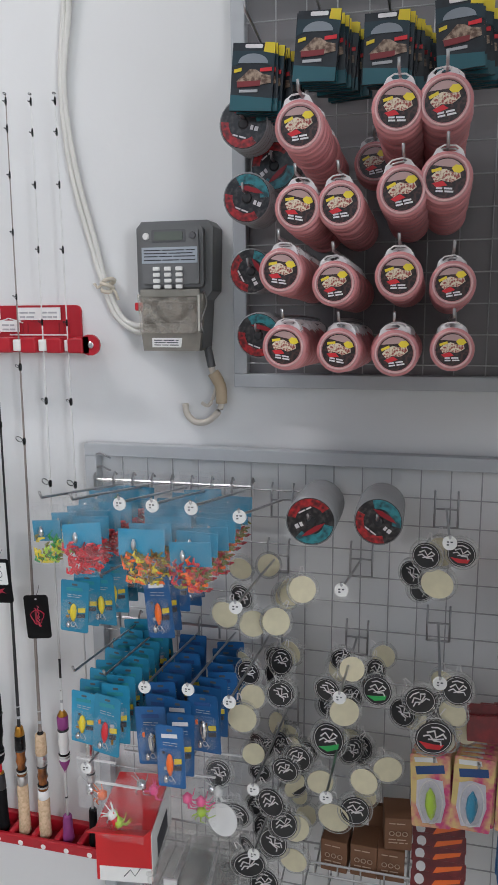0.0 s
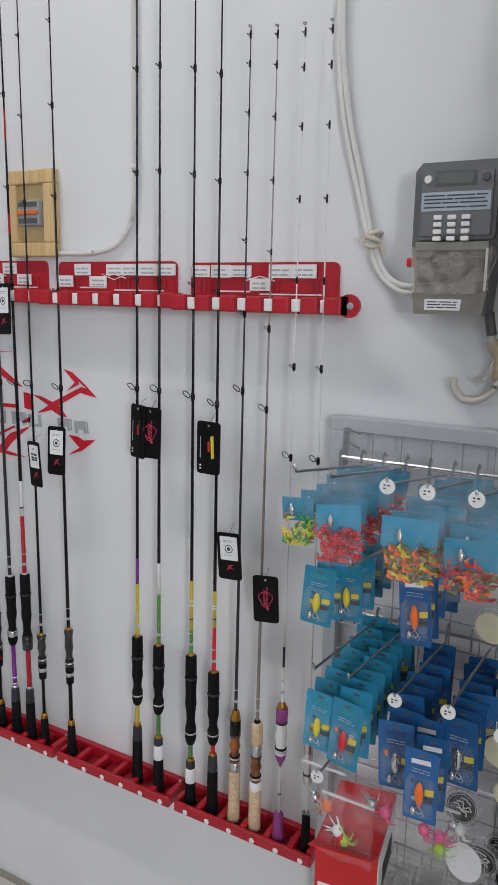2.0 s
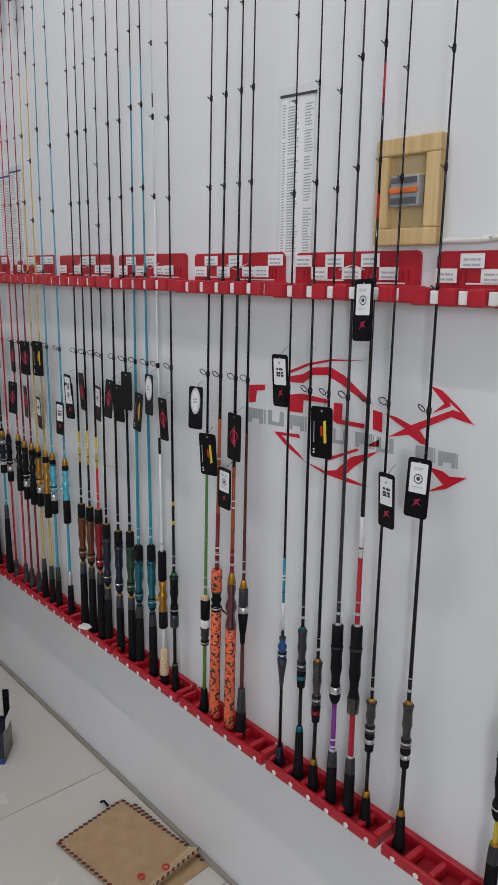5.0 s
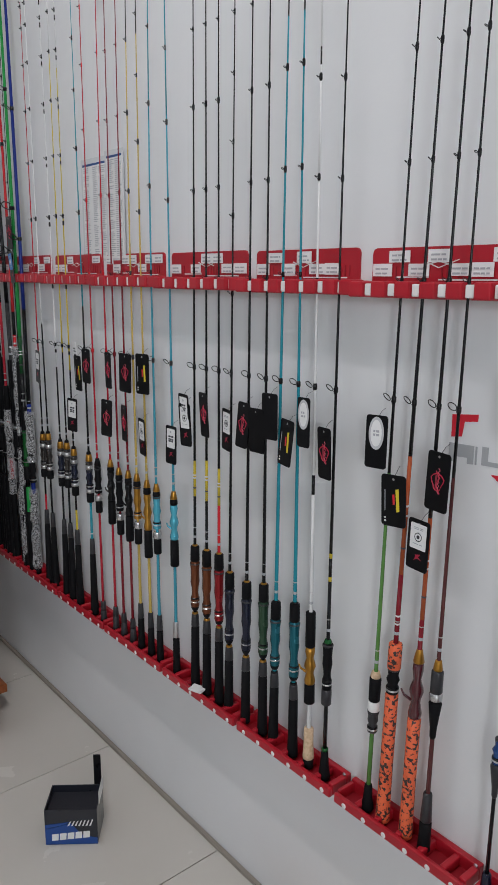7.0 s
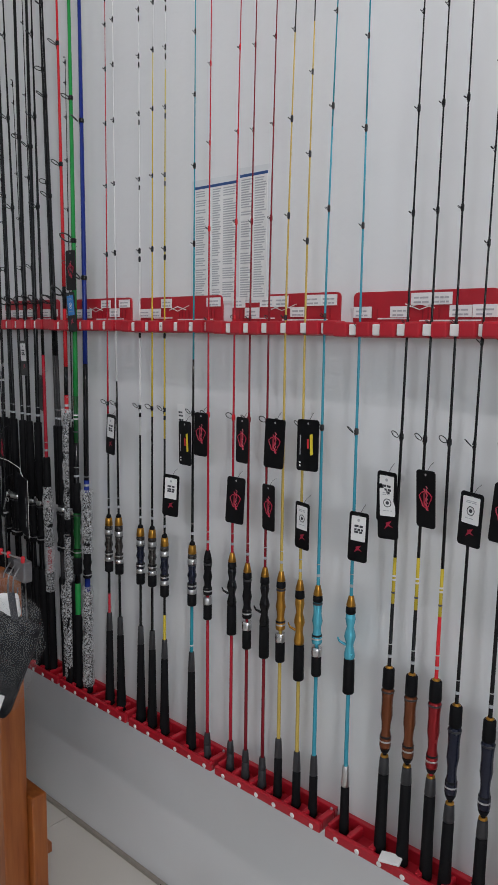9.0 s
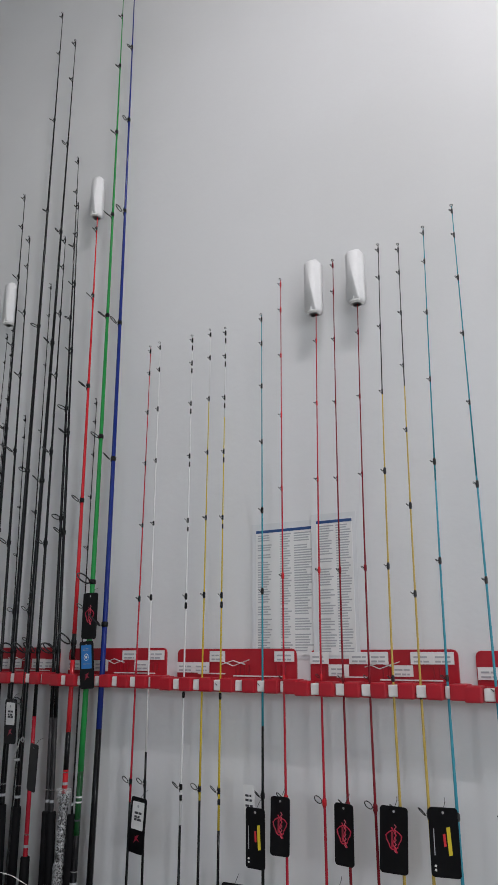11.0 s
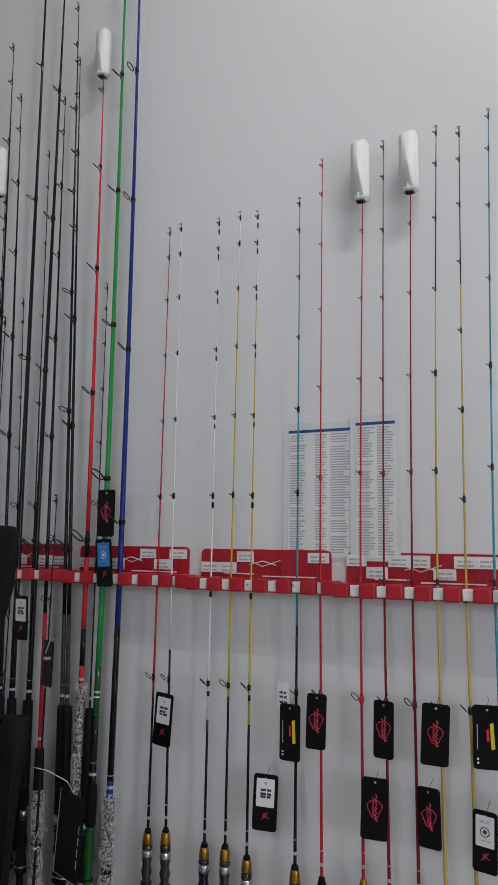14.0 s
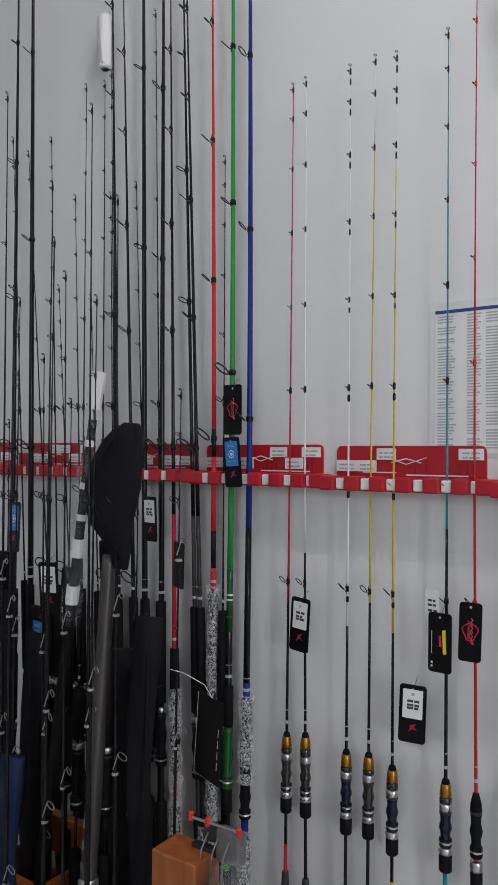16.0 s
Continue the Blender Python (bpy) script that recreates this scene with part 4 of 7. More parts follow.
def hang_tag(x, z, w, h, kind, y=1.350, yaw=None):
    w = max(0.038, min(0.048, w)) if w > 0.03 else 0.042
    h = min(0.105, max(0.09, h)) if kind not in "p" else h
    yaw = TAG_RNG.uniform(-14, 14) if yaw is None else yaw
    lab = {"w": "black hang tag with a white printed sticker", "y": "black hang tag with yellow and red print", "r": "black hang tag with a red emblem", "o": "black hang tag with an oval white emblem", "g": "glossy plain black hang tag", "b": "black hang tag with a bright blue sticker", "p": "small white folded paper tag"}[kind]
    tg = thing("hang_tag", (x, y, z), lab + ", tied to a rod", "hang tag", "hang tags", turn=(TAG_RNG.uniform(-4, 4), TAG_RNG.uniform(-3, 3), yaw))
    if kind == "p":
        part("card", slab(rounded(0.026, h, 0.003), -0.0006, 0.0006), PAPER, tg)
        part("print", bars((0.008, 0.0, -0.01), -0.008, 0.009, -0.0007, 0.004, TAG_RNG), INK, tg)
        return
    part("card", slab(rounded(w, h, 0.006), -0.0006, 0.0006), BLACK, tg)
    part("cord", tube([(0, 0, h / 2 - 0.006), (0.004, 0.008, h / 2 + 0.008), (0.002, 0.02, h / 2 + 0.012)], 0.0005, 4), INK, tg)
    part("eyelet", lathe([(0.0022, -0.0011), (0.0022, -0.0006)], 8, axis="y", off=(0, 0, h / 2 - 0.008)), SILVER, tg)
    if kind in "wb":
        part("sticker", slab(rounded(w * 0.74, h * 0.50, 0.002, 0, h * 0.17), -0.0012, -0.0007), PAPER if kind == "w" else mat("bright_blue_sticker", (0.02, 0.22, 0.62), 0.4), tg, "white printed sticker" if kind == "w" else "bright blue sticker")
        if TAG_RNG.random() < 0.5:
            part("print", ring(lathe([(0.0035, -0.0016), (0.0035, -0.0013)], 10, axis="y", off=(0, 0, h * 0.16)), (0, -0.0014, h * 0.16), (0, 1, 0), 0.0075, 0.0008, 16, 4), INK if kind == "w" else WHITE, tg)
            part("print", bars((h * 0.34, h * 0.31, h * 0.02), -w * 0.22, w * 0.22, -0.0013, 0.0013, TAG_RNG), GREYINK, tg)
        else:
            part("print", bars((h * 0.22, h * 0.15, h * 0.10), -w * 0.2, w * 0.24, -0.0013, 0.0042, TAG_RNG), INK if kind == "w" else WHITE, tg)
            part("print", lathe([(0.003, -0.0016), (0.003, -0.0013)], 8, axis="y", off=(0, 0, h * 0.34)), GREYINK, tg)
        part("emblem", slab([(-0.004, -h * 0.2), (0.008, -h * 0.16), (0.003, -h * 0.23), (0.010, -h * 0.28), (0.001, -h * 0.26), (-0.007, -h * 0.32), (-0.003, -h * 0.24)], -0.0011, -0.0007), mat("dull_red_print", (0.35, 0.01, 0.04), 0.4), tg)
    elif kind == "y":
        part("print", bars([0.022 - 0.002 * k for k in range(1)], -0.002, 0.0, -0.0011, 0.001), WHITE, tg)
        part("slogan", slab([(0.004, 0.022), (0.010, 0.024), (0.012, -0.018), (0.006, -0.020)], -0.0011, -0.0007), YELLOW, tg)
        part("slogan", slab([(-0.002, 0.012), (0.002, 0.013), (0.003, -0.006), (-0.001, -0.007)], -0.0011, -0.0007), HOTRED, tg)
        part("print", slab([(-w * 0.36, 0.02), (-w * 0.33, 0.02), (-w * 0.33, -0.02), (-w * 0.36, -0.02)], -0.0011, -0.0007), GREYINK, tg)
        bm = lathe([(0.002, -0.0012), (0.002, -0.0007)], 8, axis="y", off=(-w * 0.34, 0, -h * 0.34))
        lathe([(0.002, -0.0012), (0.002, -0.0007)], 8, bm, "y", off=(-w * 0.34, 0, -h * 0.40))
        part("print", bm, WHITE, tg)
    elif kind == "r":
        red = mat("hang_tag_red_print", (0.50, 0.012, 0.05), 0.4)
        bm = bmesh.new()
        loop = [(0.012 * math.cos(a) * (1 + 0.25 * math.sin(3 * a)), -0.001, 0.015 * math.sin(a)) for a in [2 * math.pi * k / 14 for k in range(15)]]
        tube(loop, 0.0011, 5, bm)
        tube([(-0.004, -0.001, 0.019), (0.004, -0.001, 0.008), (-0.002, -0.001, -0.006), (0.006, -0.001, -0.020)], 0.0012, 5, bm)
        part("emblem", bm, red, tg)
        part("print", slab([(-0.0045, 0.012), (-0.001, 0.012), (-0.001, -0.012), (-0.0045, -0.012)], -0.0012, -0.0007), mat("dull_red_script", (0.30, 0.02, 0.04), 0.4), tg)
        part("emblem", tube([(0.0026 + (0.0016 if k % 2 else -0.0014), -0.0012, 0.024 - 0.0034 * k) for k in range(14)], 0.0009, 4), mat("hang_tag_pink_print", (0.55, 0.10, 0.14), 0.4), tg)
    elif kind == "o":
        bm = slab([(0.017 * math.cos(a), h * 0.16 + 0.030 * math.sin(a)) for a in [2 * math.pi * k / 20 for k in range(20)]], -0.0012, -0.0007)
        part("emblem", bm, mat("pale_grey_print", (0.55, 0.56, 0.57), 0.4), tg)
        part("print", slab([(0.0125 * math.cos(a), h * 0.16 + 0.024 * math.sin(a)) for a in [2 * math.pi * k / 20 for k in range(20)]], -0.0015, -0.0012), PAPER, tg)
        part("print", bars((h * 0.2, h * 0.13), -0.006, 0.007, -0.0016, 0.004, TAG_RNG), GREYINK, tg)


hang_tag(-1.087, 1.252, 0.051, 0.099, 'y')
hang_tag(-1.219, 1.266, 0.045, 0.1, 'r')
hang_tag(-1.248, 1.266, 0.021, 0.105, 'y')
hang_tag(-1.04, 1.053, 0.051, 0.092, 'w')
hang_tag(-0.962, 0.986, 0.055, 0.091, 'r')
hang_tag(-1.461, 1.202, 0.043, 0.102, 'w')
hang_tag(-1.524, 1.165, 0.037, 0.1, 'w')
hang_tag(-1.596, 1.489, 0.044, 0.108, 'w')
hang_tag(-1.683, 1.26, 0.056, 0.098, 'y')
hang_tag(-1.797, 1.345, 0.045, 0.103, 'w')
hang_tag(-2.072, 1.253, 0.055, 0.096, 'o')
hang_tag(-2.026, 1.153, 0.049, 0.097, 'y')
hang_tag(-1.968, 1.087, 0.052, 0.093, 'w')
hang_tag(-1.936, 1.208, 0.05, 0.103, 'r')
hang_tag(-2.2, 1.207, 0.033, 0.104, 'r')
hang_tag(-2.26, 1.259, 0.039, 0.1, 'o')
hang_tag(-2.311, 1.209, 0.049, 0.096, 'y')
hang_tag(-2.362, 1.256, 0.053, 0.098, 'g')
hang_tag(-2.404, 1.219, 0.051, 0.098, 'g')
hang_tag(-2.451, 1.224, 0.028, 0.101, 'r')
hang_tag(-2.508, 1.204, 0.05, 0.095, 'w')
hang_tag(-2.594, 1.226, 0.021, 0.109, 'r')
hang_tag(-2.675, 1.217, 0.042, 0.098, 'w')
hang_tag(-3.507, 1.253, 0.054, 0.106, 'w')
hang_tag(-3.274, 1.127, 0.048, 0.102, 'w')
hang_tag(-3.224, 1.26, 0.042, 0.106, 'y')
hang_tag(-3.238, 1.324, 0.03, 0.054, 'p')
hang_tag(-3.171, 1.286, 0.035, 0.101, 'r')
hang_tag(-3.042, 1.286, 0.033, 0.101, 'r')
hang_tag(-3.06, 1.149, 0.048, 0.105, 'r')
hang_tag(-2.95, 1.288, 0.054, 0.106, 'r')
hang_tag(-2.862, 1.294, 0.048, 0.105, 'y')
hang_tag(-2.871, 1.126, 0.042, 0.1, 'w')
hang_tag(-2.734, 1.129, 0.024, 0.098, 'w')
hang_tag(-2.671, 1.19, 0.042, 0.108, 'w')
hang_tag(-3.673, 1.679, 0.055, 0.124, 'r')
hang_tag(-3.673, 1.569, 0.055, 0.108, 'b')
hang_tag(-2.963, 1.149, 0.015, 0.1, 'r')

# ---- painted emblem on the wall ----


def emblem_point(u, v):
    u, v = u / 100, v / 100
    return (-1.9814 + 0.08624 * u - 0.00323 * v + 0.00056 * u * v - 0.00206 * u * u, 1.40066 + 0.00693 * u - 0.05654 * v + 0.00148 * u * v - 0.00028 * u * u)


emblem = thing("wall_emblem", (0, WALL, 0), "red and grey vinyl emblem of sweeping shapes stuck on the wall", "wall emblem")
EMRED = mat("red_vinyl", (0.60, 0.012, 0.03), 0.4, vary=0.05)
EMGREY = mat("grey_vinyl", (0.40, 0.41, 0.42), 0.4, vary=0.05)


def swoosh(name, m, *uv):
    part(name, slab([emblem_point(u, v) for u, v in uv], -0.0012, -0.0002), m, emblem)


swoosh("arc", EMRED, (180, 104), (250, 74), (330, 58), (445, 62), (330, 66), (250, 84), (185, 114))
swoosh("band", EMRED, (160, 130), (235, 115), (270, 90), (330, 88), (380, 118), (485, 222), (455, 215), (370, 150), (320, 118), (270, 118), (235, 150), (165, 145))
swoosh("block", EMRED, (35, 160), (95, 158), (95, 180), (65, 182), (62, 228), (38, 230))
swoosh("block", EMRED, (190, 195), (235, 190), (330, 212), (330, 226), (240, 215), (240, 265), (190, 260))
swoosh("block", EMRED, (350, 222), (380, 225), (380, 288), (460, 300), (460, 317), (365, 302), (350, 290))
swoosh("block", EMRED, (488, 245), (520, 255), (522, 330), (490, 318))
swoosh("cross", EMRED, (530, 258), (570, 270), (620, 298), (760, 235), (790, 245), (835, 288), (800, 278), (755, 262), (650, 315), (685, 372), (660, 368), (615, 335), (545, 345), (600, 312))
swoosh("fin", EMRED, (678, 148), (720, 165), (780, 225), (828, 282), (745, 205), (752, 222), (690, 250), (730, 213))
swoosh("wing", EMRED, (138, 342), (230, 350), (235, 365), (165, 355), (235, 428), (255, 455), (190, 402))
swoosh("wing", EMRED, (255, 455), (330, 490), (370, 485), (420, 430), (515, 403), (430, 470), (400, 508), (490, 546), (420, 532), (330, 502))
swoosh("wing", EMRED, (330, 440), (440, 395), (446, 404), (335, 452))
swoosh("wing", EMRED, (480, 378), (515, 356), (515, 385), (482, 386))
swoosh("fin", EMRED, (690, 455), (735, 468), (760, 488), (820, 490), (750, 536), (680, 552), (740, 520), (715, 490))
for u, v in ((35, 248), (112, 256), (188, 272), (345, 318), (430, 330), (505, 345), (640, 372), (718, 390)):
    if u in (112, 345, 505):
        swoosh("grey_letter_shape", EMGREY, (u, v), (u + 14, v + 2), (u + 16, v + 46), (u + 44, v + 50), (u + 44, v + 6), (u + 58, v + 8), (u + 60, v + 66), (u + 2, v + 58))
    else:
        swoosh("grey_letter_shape", EMGREY, (u, v), (u + 58, v + 8), (u + 60, v + 66), (u + 46, v + 65), (u + 45, v + 46), (u + 16, v + 43), (u + 16, v + 60), (u + 2, v + 58))
        swoosh("grey_letter_shape", EMGREY, (u + 62, v + 9), (u + 66, v + 10), (u + 68, v + 67), (u + 64, v + 66))

# ---- breaker box, price sheets and cables ----
bx = thing("breaker_box", (-1.616, WALL, 1.597), "small pine-framed breaker box with a grey switch and orange stripe", "breaker box")
W, Hh = 0.130, 0.172
for name, a in (("frame_rail", (0, W, 0, 0.028)), ("frame_rail", (0, W, Hh - 0.028, Hh)), ("frame_stile", (0, 0.028, 0.028, Hh - 0.028)), ("frame_stile", (W - 0.028, W, 0.028, Hh - 0.028))):
    part(name, cube(a[0], a[1], -0.020, -0.0005, a[2], a[3], bevel=0.003), PINE, bx)
part("back_panel", cube(0.026, W - 0.026, -0.006, -0.001, 0.026, Hh - 0.026), two_tone("amber_panel", (0.48, 0.34, 0.15), (0.60, 0.46, 0.25), 8, 0.3, 0.7, 0.3), bx)
sw = part("breaker", cube(0.036, 0.094, -0.024, -0.006, 0.062, 0.112, bevel=0.003), mat("grey_breaker_plastic", (0.36, 0.37, 0.38), 0.4), bx, "grey breaker with orange switch bar")
part("switch_bar", cube(0.037, 0.093, -0.029, -0.023, 0.083, 0.092, bevel=0.002), mat("orange_switch", (0.75, 0.17, 0.04), 0.4), sw)
part("terminal_strip", cube(0.040, 0.090, -0.026, -0.0238, 0.066, 0.076), METERDARK, sw)
part("terminal_strip", cube(0.040, 0.090, -0.026, -0.0238, 0.099, 0.108), METERDARK, sw)


def cable(name, pts, r, label):
    ob = part(name, tube(smooth_path(pts), r, 8), CABLE, None, label, smooth=True)
    return tagged(ob, "", "cable")


cable("surface_cable", [(-1.284, WALL - 0.006, CEIL - 0.12), (-1.286, WALL - 0.006, 1.95), (-1.287, WALL - 0.006, 1.777), (-1.292, WALL - 0.006, 1.69), (-1.322, WALL - 0.006, 1.631), (-1.378, WALL - 0.006, 1.606), (-1.484, WALL - 0.008, 1.603)], 0.005, "off-white cable curving down the wall into the breaker box")
for px_, pz in ((-1.287, 1.76), (-1.40, 1.606), (-1.286, 2.3)):
    c = thing("cable_clip", (px_, WALL, pz), "small white nail-in cable clip on the wall", "cable clip", "cable clips")
    part("saddle", cube(-0.007, 0.007, -0.013, -0.001, -0.004, 0.004, bevel=0.002), WHITE, c)
    part("nail", lathe([(0.002, -0.016), (0.002, -0.012)], 8, axis="y", off=(0.010, 0, 0)), SILVER, c)
for dx in (-0.008, 0.002):
    cable("meter_cable", [(-0.848 + dx, WALL - 0.008, CEIL - 0.12), (-0.852 + dx, WALL - 0.008, 2.3), (-0.862 + dx, WALL - 0.008, 2.097), (-0.879 + dx * 0.6, WALL - 0.008, 1.963), (-0.864 + dx, WALL - 0.008, 1.822), (-0.833 + dx, WALL - 0.009, 1.70), (-0.811 + dx * 0.6, WALL - 0.012, 1.62), (-0.786 + dx, WALL - 0.016, 1.566), (-0.752, WALL - 0.025, 1.545 + dx), (-0.715, WALL - 0.03, 1.545 + dx)], 0.0052, "white round cable running down the wall into the electricity meter")
kn = thing("cable_knot", (-0.808, WALL - 0.013, 1.618), "knot of pale tape round the meter cables", "cable tie")
bm = bmesh.new()
ring(bm, (0, 0, 0), (0.3, 0.2, 1), 0.011, 0.004, 12, 6)
ring(bm, (0.003, 0, 0.007), (-0.4, 0.3, 1), 0.011, 0.0035, 12, 6)
ring(bm, (0, 0, -0.007), (0.1, -0.5, 1), 0.010, 0.0035, 12, 6)
part("tape_loops", bm, mat("aged_tape", (0.62, 0.56, 0.46), 0.6), kn, smooth=True)
part("loose_end", tube([(0.008, 0, -0.004), (0.018, -0.006, -0.012), (0.022, -0.004, -0.026)], 0.0028, 6), MATS["aged_tape"], kn)
part("loose_end", tube([(-0.008, 0, 0.002), (-0.018, -0.004, -0.004), (-0.024, -0.002, 0.004)], 0.0028, 6), MATS["aged_tape"], kn)


def sheet(place, w, h, cols, head, label):
    s = thing("price_sheet", place, label, "price list", "price lists taped to the wall")
    part("plastic_sleeve", slab([(-0.012, -0.006), (w + 0.008, -0.006), (w + 0.008, h + 0.012), (-0.012, h + 0.014)], -0.0016, -0.0010), mat("sleeve_sheen", (0.72, 0.73, 0.74), 0.15), s)
    part("paper", slab([(0, 0), (w, 0), (w, h), (0, h)], -0.0026, -0.0018), PAPER, s)
    if head:
        part("heading_bar", slab([(0, h - 0.007), (w, h - 0.007), (w, h - 0.001), (0, h - 0.001)], -0.0032, -0.0027), BLUEINK, s, "blue heading bar")
    rr = random.Random(int(w * 1e4))
    bm = bmesh.new()
    k, z = 0, h - 0.014
    while z > 0.006:
        for c0, c1 in cols:
            if rr.random() < 0.94:
                box(bm, c0 * w, (c0 + (c1 - c0) * rr.uniform(0.6, 1.0)) * w, -0.0030, -0.0027, z, z + 0.0024)
        z -= 0.0052
    tagged(part("small_print", bm, GREYINK, s), "", "", "", "stuff")
    return s


sheet((-1.868, WALL, 1.585), 0.088, 0.297, ((0.03, 0.14), (0.2, 0.55), (0.72, 0.97)), False, "long white price list with dense grey rows, taped up")
part("tape_strip", slab([(-0.004, 0.293), (0.093, 0.289), (0.093, 0.294), (-0.004, 0.298)], -0.0042, -0.0034), INK, bpy.data.objects["price_sheet"])
sheet((-3.255, WALL, 1.59), 0.140, 0.262, ((0.03, 0.28), (0.42, 0.62), (0.66, 0.97)), True, "white price list with a blue heading in a plastic sleeve")
sheet((-3.108, WALL - 0.004, 1.59), 0.080, 0.270, ((0.05, 0.5), (0.55, 0.97)), True, "narrow white price list with a blue heading")

# ---- electricity meter ----
mt = thing("electricity_meter", (-0.731, WALL, 1.505), "grey prepaid electricity meter with keypad and smoked lower cover", "electricity meter")
part("body", slab([(0.004, 0.085), (0.014, 0.004), (0.116, 0.004), (0.122, 0.085), (0.135, 0.10), (0.138, 0.205), (0.128, 0.216), (0.012, 0.216), (0.002, 0.205), (0.002, 0.10)], -0.060, -0.004), METER, mt)
bm = slab(rounded(0.112, 0.100, 0.008, 0.068, 0.156), -0.078, -0.059)
bmesh.ops.bevel(bm, geom=[e for e in bm.edges if abs(e.verts[0].co.y + 0.078) < 1e-5 and abs(e.verts[1].co.y + 0.078) < 1e-5], offset=0.006, segments=2, affect="EDGES")
part("front_panel", bm, METER, mt)
part("display", slab(rounded(0.050, 0.014, 0.002, 0.066, 0.190), -0.0795, -0.0785), LCD, mt, "dark liquid-crystal display")
part("display_bezel", slab(rounded(0.060, 0.021, 0.003, 0.066, 0.190), -0.0785, -0.0782), METERDARK, mt)
for x, m_ in ((0.026, WHITE), (0.108, METERDARK)):
    part("indicator", lathe([(0.005, -0.081), (0.006, -0.078)], 12, axis="y", off=(x, 0, 0.190)), m_, mt)
plate = part("name_plate", slab([(0.018, 0.146), (0.116, 0.146), (0.116, 0.172), (0.018, 0.172)], -0.0790, -0.0783), mat("grey_blue_plate", (0.40, 0.45, 0.50), 0.4), mt, "pale grey-blue rating plate with fine print")
part("print_line", bars((0.167, 0.162, 0.157, 0.151), 0.022, 0.112, -0.0791, 0.0018), INK, plate)
key = finish(cube(-0.0060, 0.0060, -0.083, -0.078, -0.0032, 0.0032, bevel=0.0012), "key", WHITE)
for r in range(4):
    for c in range(3):
        part("key", key, None, mt, "white rubber key" if r + c == 0 else "", at=pose(0.044 + c * 0.020, 0, 0.137 - r * 0.0098))
part("terminal_cover", slab([(0.010, 0.030), (0.118, 0.030), (0.124, 0.096), (0.006, 0.096)], -0.076, -0.0745), film("smoked_cover_film", (0.50, 0.46, 0.40), 0.1, 0.30), mt, "smoked clear terminal cover")
part("terminal_well", slab([(0.010, 0.031), (0.118, 0.031), (0.124, 0.096), (0.006, 0.096)], -0.0615, -0.0602), mat("taupe_meter_plastic", (0.20, 0.185, 0.16), 0.5, vary=0.25, scale=50), mt)
part("terminal_block", cube(0.014, 0.112, -0.071, -0.0616, 0.046, 0.084, bevel=0.003), SMOKE, mt)
for k in range(5):
    part("terminal_screw", lathe([(0.0035, -0.0735), (0.0045, -0.071)], 10, axis="y", off=(0.024 + 0.019 * k, 0, 0.074)), GREYGRIP, mt)
part("cover_rib", cube(0.1145, 0.1185, -0.079, -0.076, 0.034, 0.094, bevel=0.001), mat("clear_rib_plastic", (0.62, 0.60, 0.55), 0.1, coat=0.5), mt, "pale clear moulded rib")
part("seal_strip", cube(0.012, 0.118, -0.078, -0.0705, 0.0905, 0.1035, bevel=0.002), mat("dusty_meter_strip", (0.25, 0.24, 0.21), 0.5), mt)
part("cover_base", slab([(0.014, 0.0), (0.114, 0.0), (0.118, 0.032), (0.010, 0.032)], -0.072, -0.010), MATS["taupe_meter_plastic"], mt)
part("rating_sticker", slab([(0.030, 0.006), (0.082, 0.006), (0.084, 0.022), (0.030, 0.022)], -0.0732, -0.0722), PAPER, mt)
part("print_line", bars((0.018, 0.014, 0.010), 0.034, 0.078, -0.0733, 0.0016), INK, bpy.data.objects["rating_sticker"])
part("red_seal", cube(-0.004, 0.010, -0.066, -0.055, 0.068, 0.082, bevel=0.003), HOTRED, mt, "red security seal")
part("seal_wire", tube(smooth_path([(0.122, -0.066, 0.10), (0.128, -0.070, 0.08), (0.118, -0.070, 0.05), (0.120, -0.066, 0.03)]), 0.0012, 5), SILVER, mt)
sp = thing("cable_stub", (-0.615, WALL, 1.495), "taped cable end curling out below the meter", "cable")
part("tail", tube(smooth_path([(0, -0.03, 0.01), (0.008, -0.026, -0.03), (0.022, -0.020, -0.06), (0.018, -0.020, -0.095), (-0.005, -0.020, -0.118), (-0.030, -0.018, -0.120), (-0.046, -0.016, -0.105), (-0.048, -0.016, -0.088)]), 0.006, 8), mat("aged_white_cable", (0.62, 0.57, 0.50), 0.5), sp, smooth=True)
part("tape_band", tube(smooth_path([(0.008, -0.026, -0.03), (0.020, -0.021, -0.055), (0.021, -0.020, -0.085)]), 0.0105, 8), mat("tan_tape", (0.52, 0.41, 0.28), 0.55), sp, smooth=True)
part("black_end", tube([(0, -0.03, 0.014), (0.006, -0.027, -0.02)], 0.0075, 8), METERDARK, sp)
part("second_wire", tube(smooth_path([(0.014, -0.022, -0.05), (0.006, -0.02, -0.075), (-0.004, -0.02, -0.09), (-0.016, -0.02, -0.085)]), 0.0035, 6), MATS["aged_white_cable"], sp)

# ---- grid panels with their hooks ----
GY = WALL - 0.022


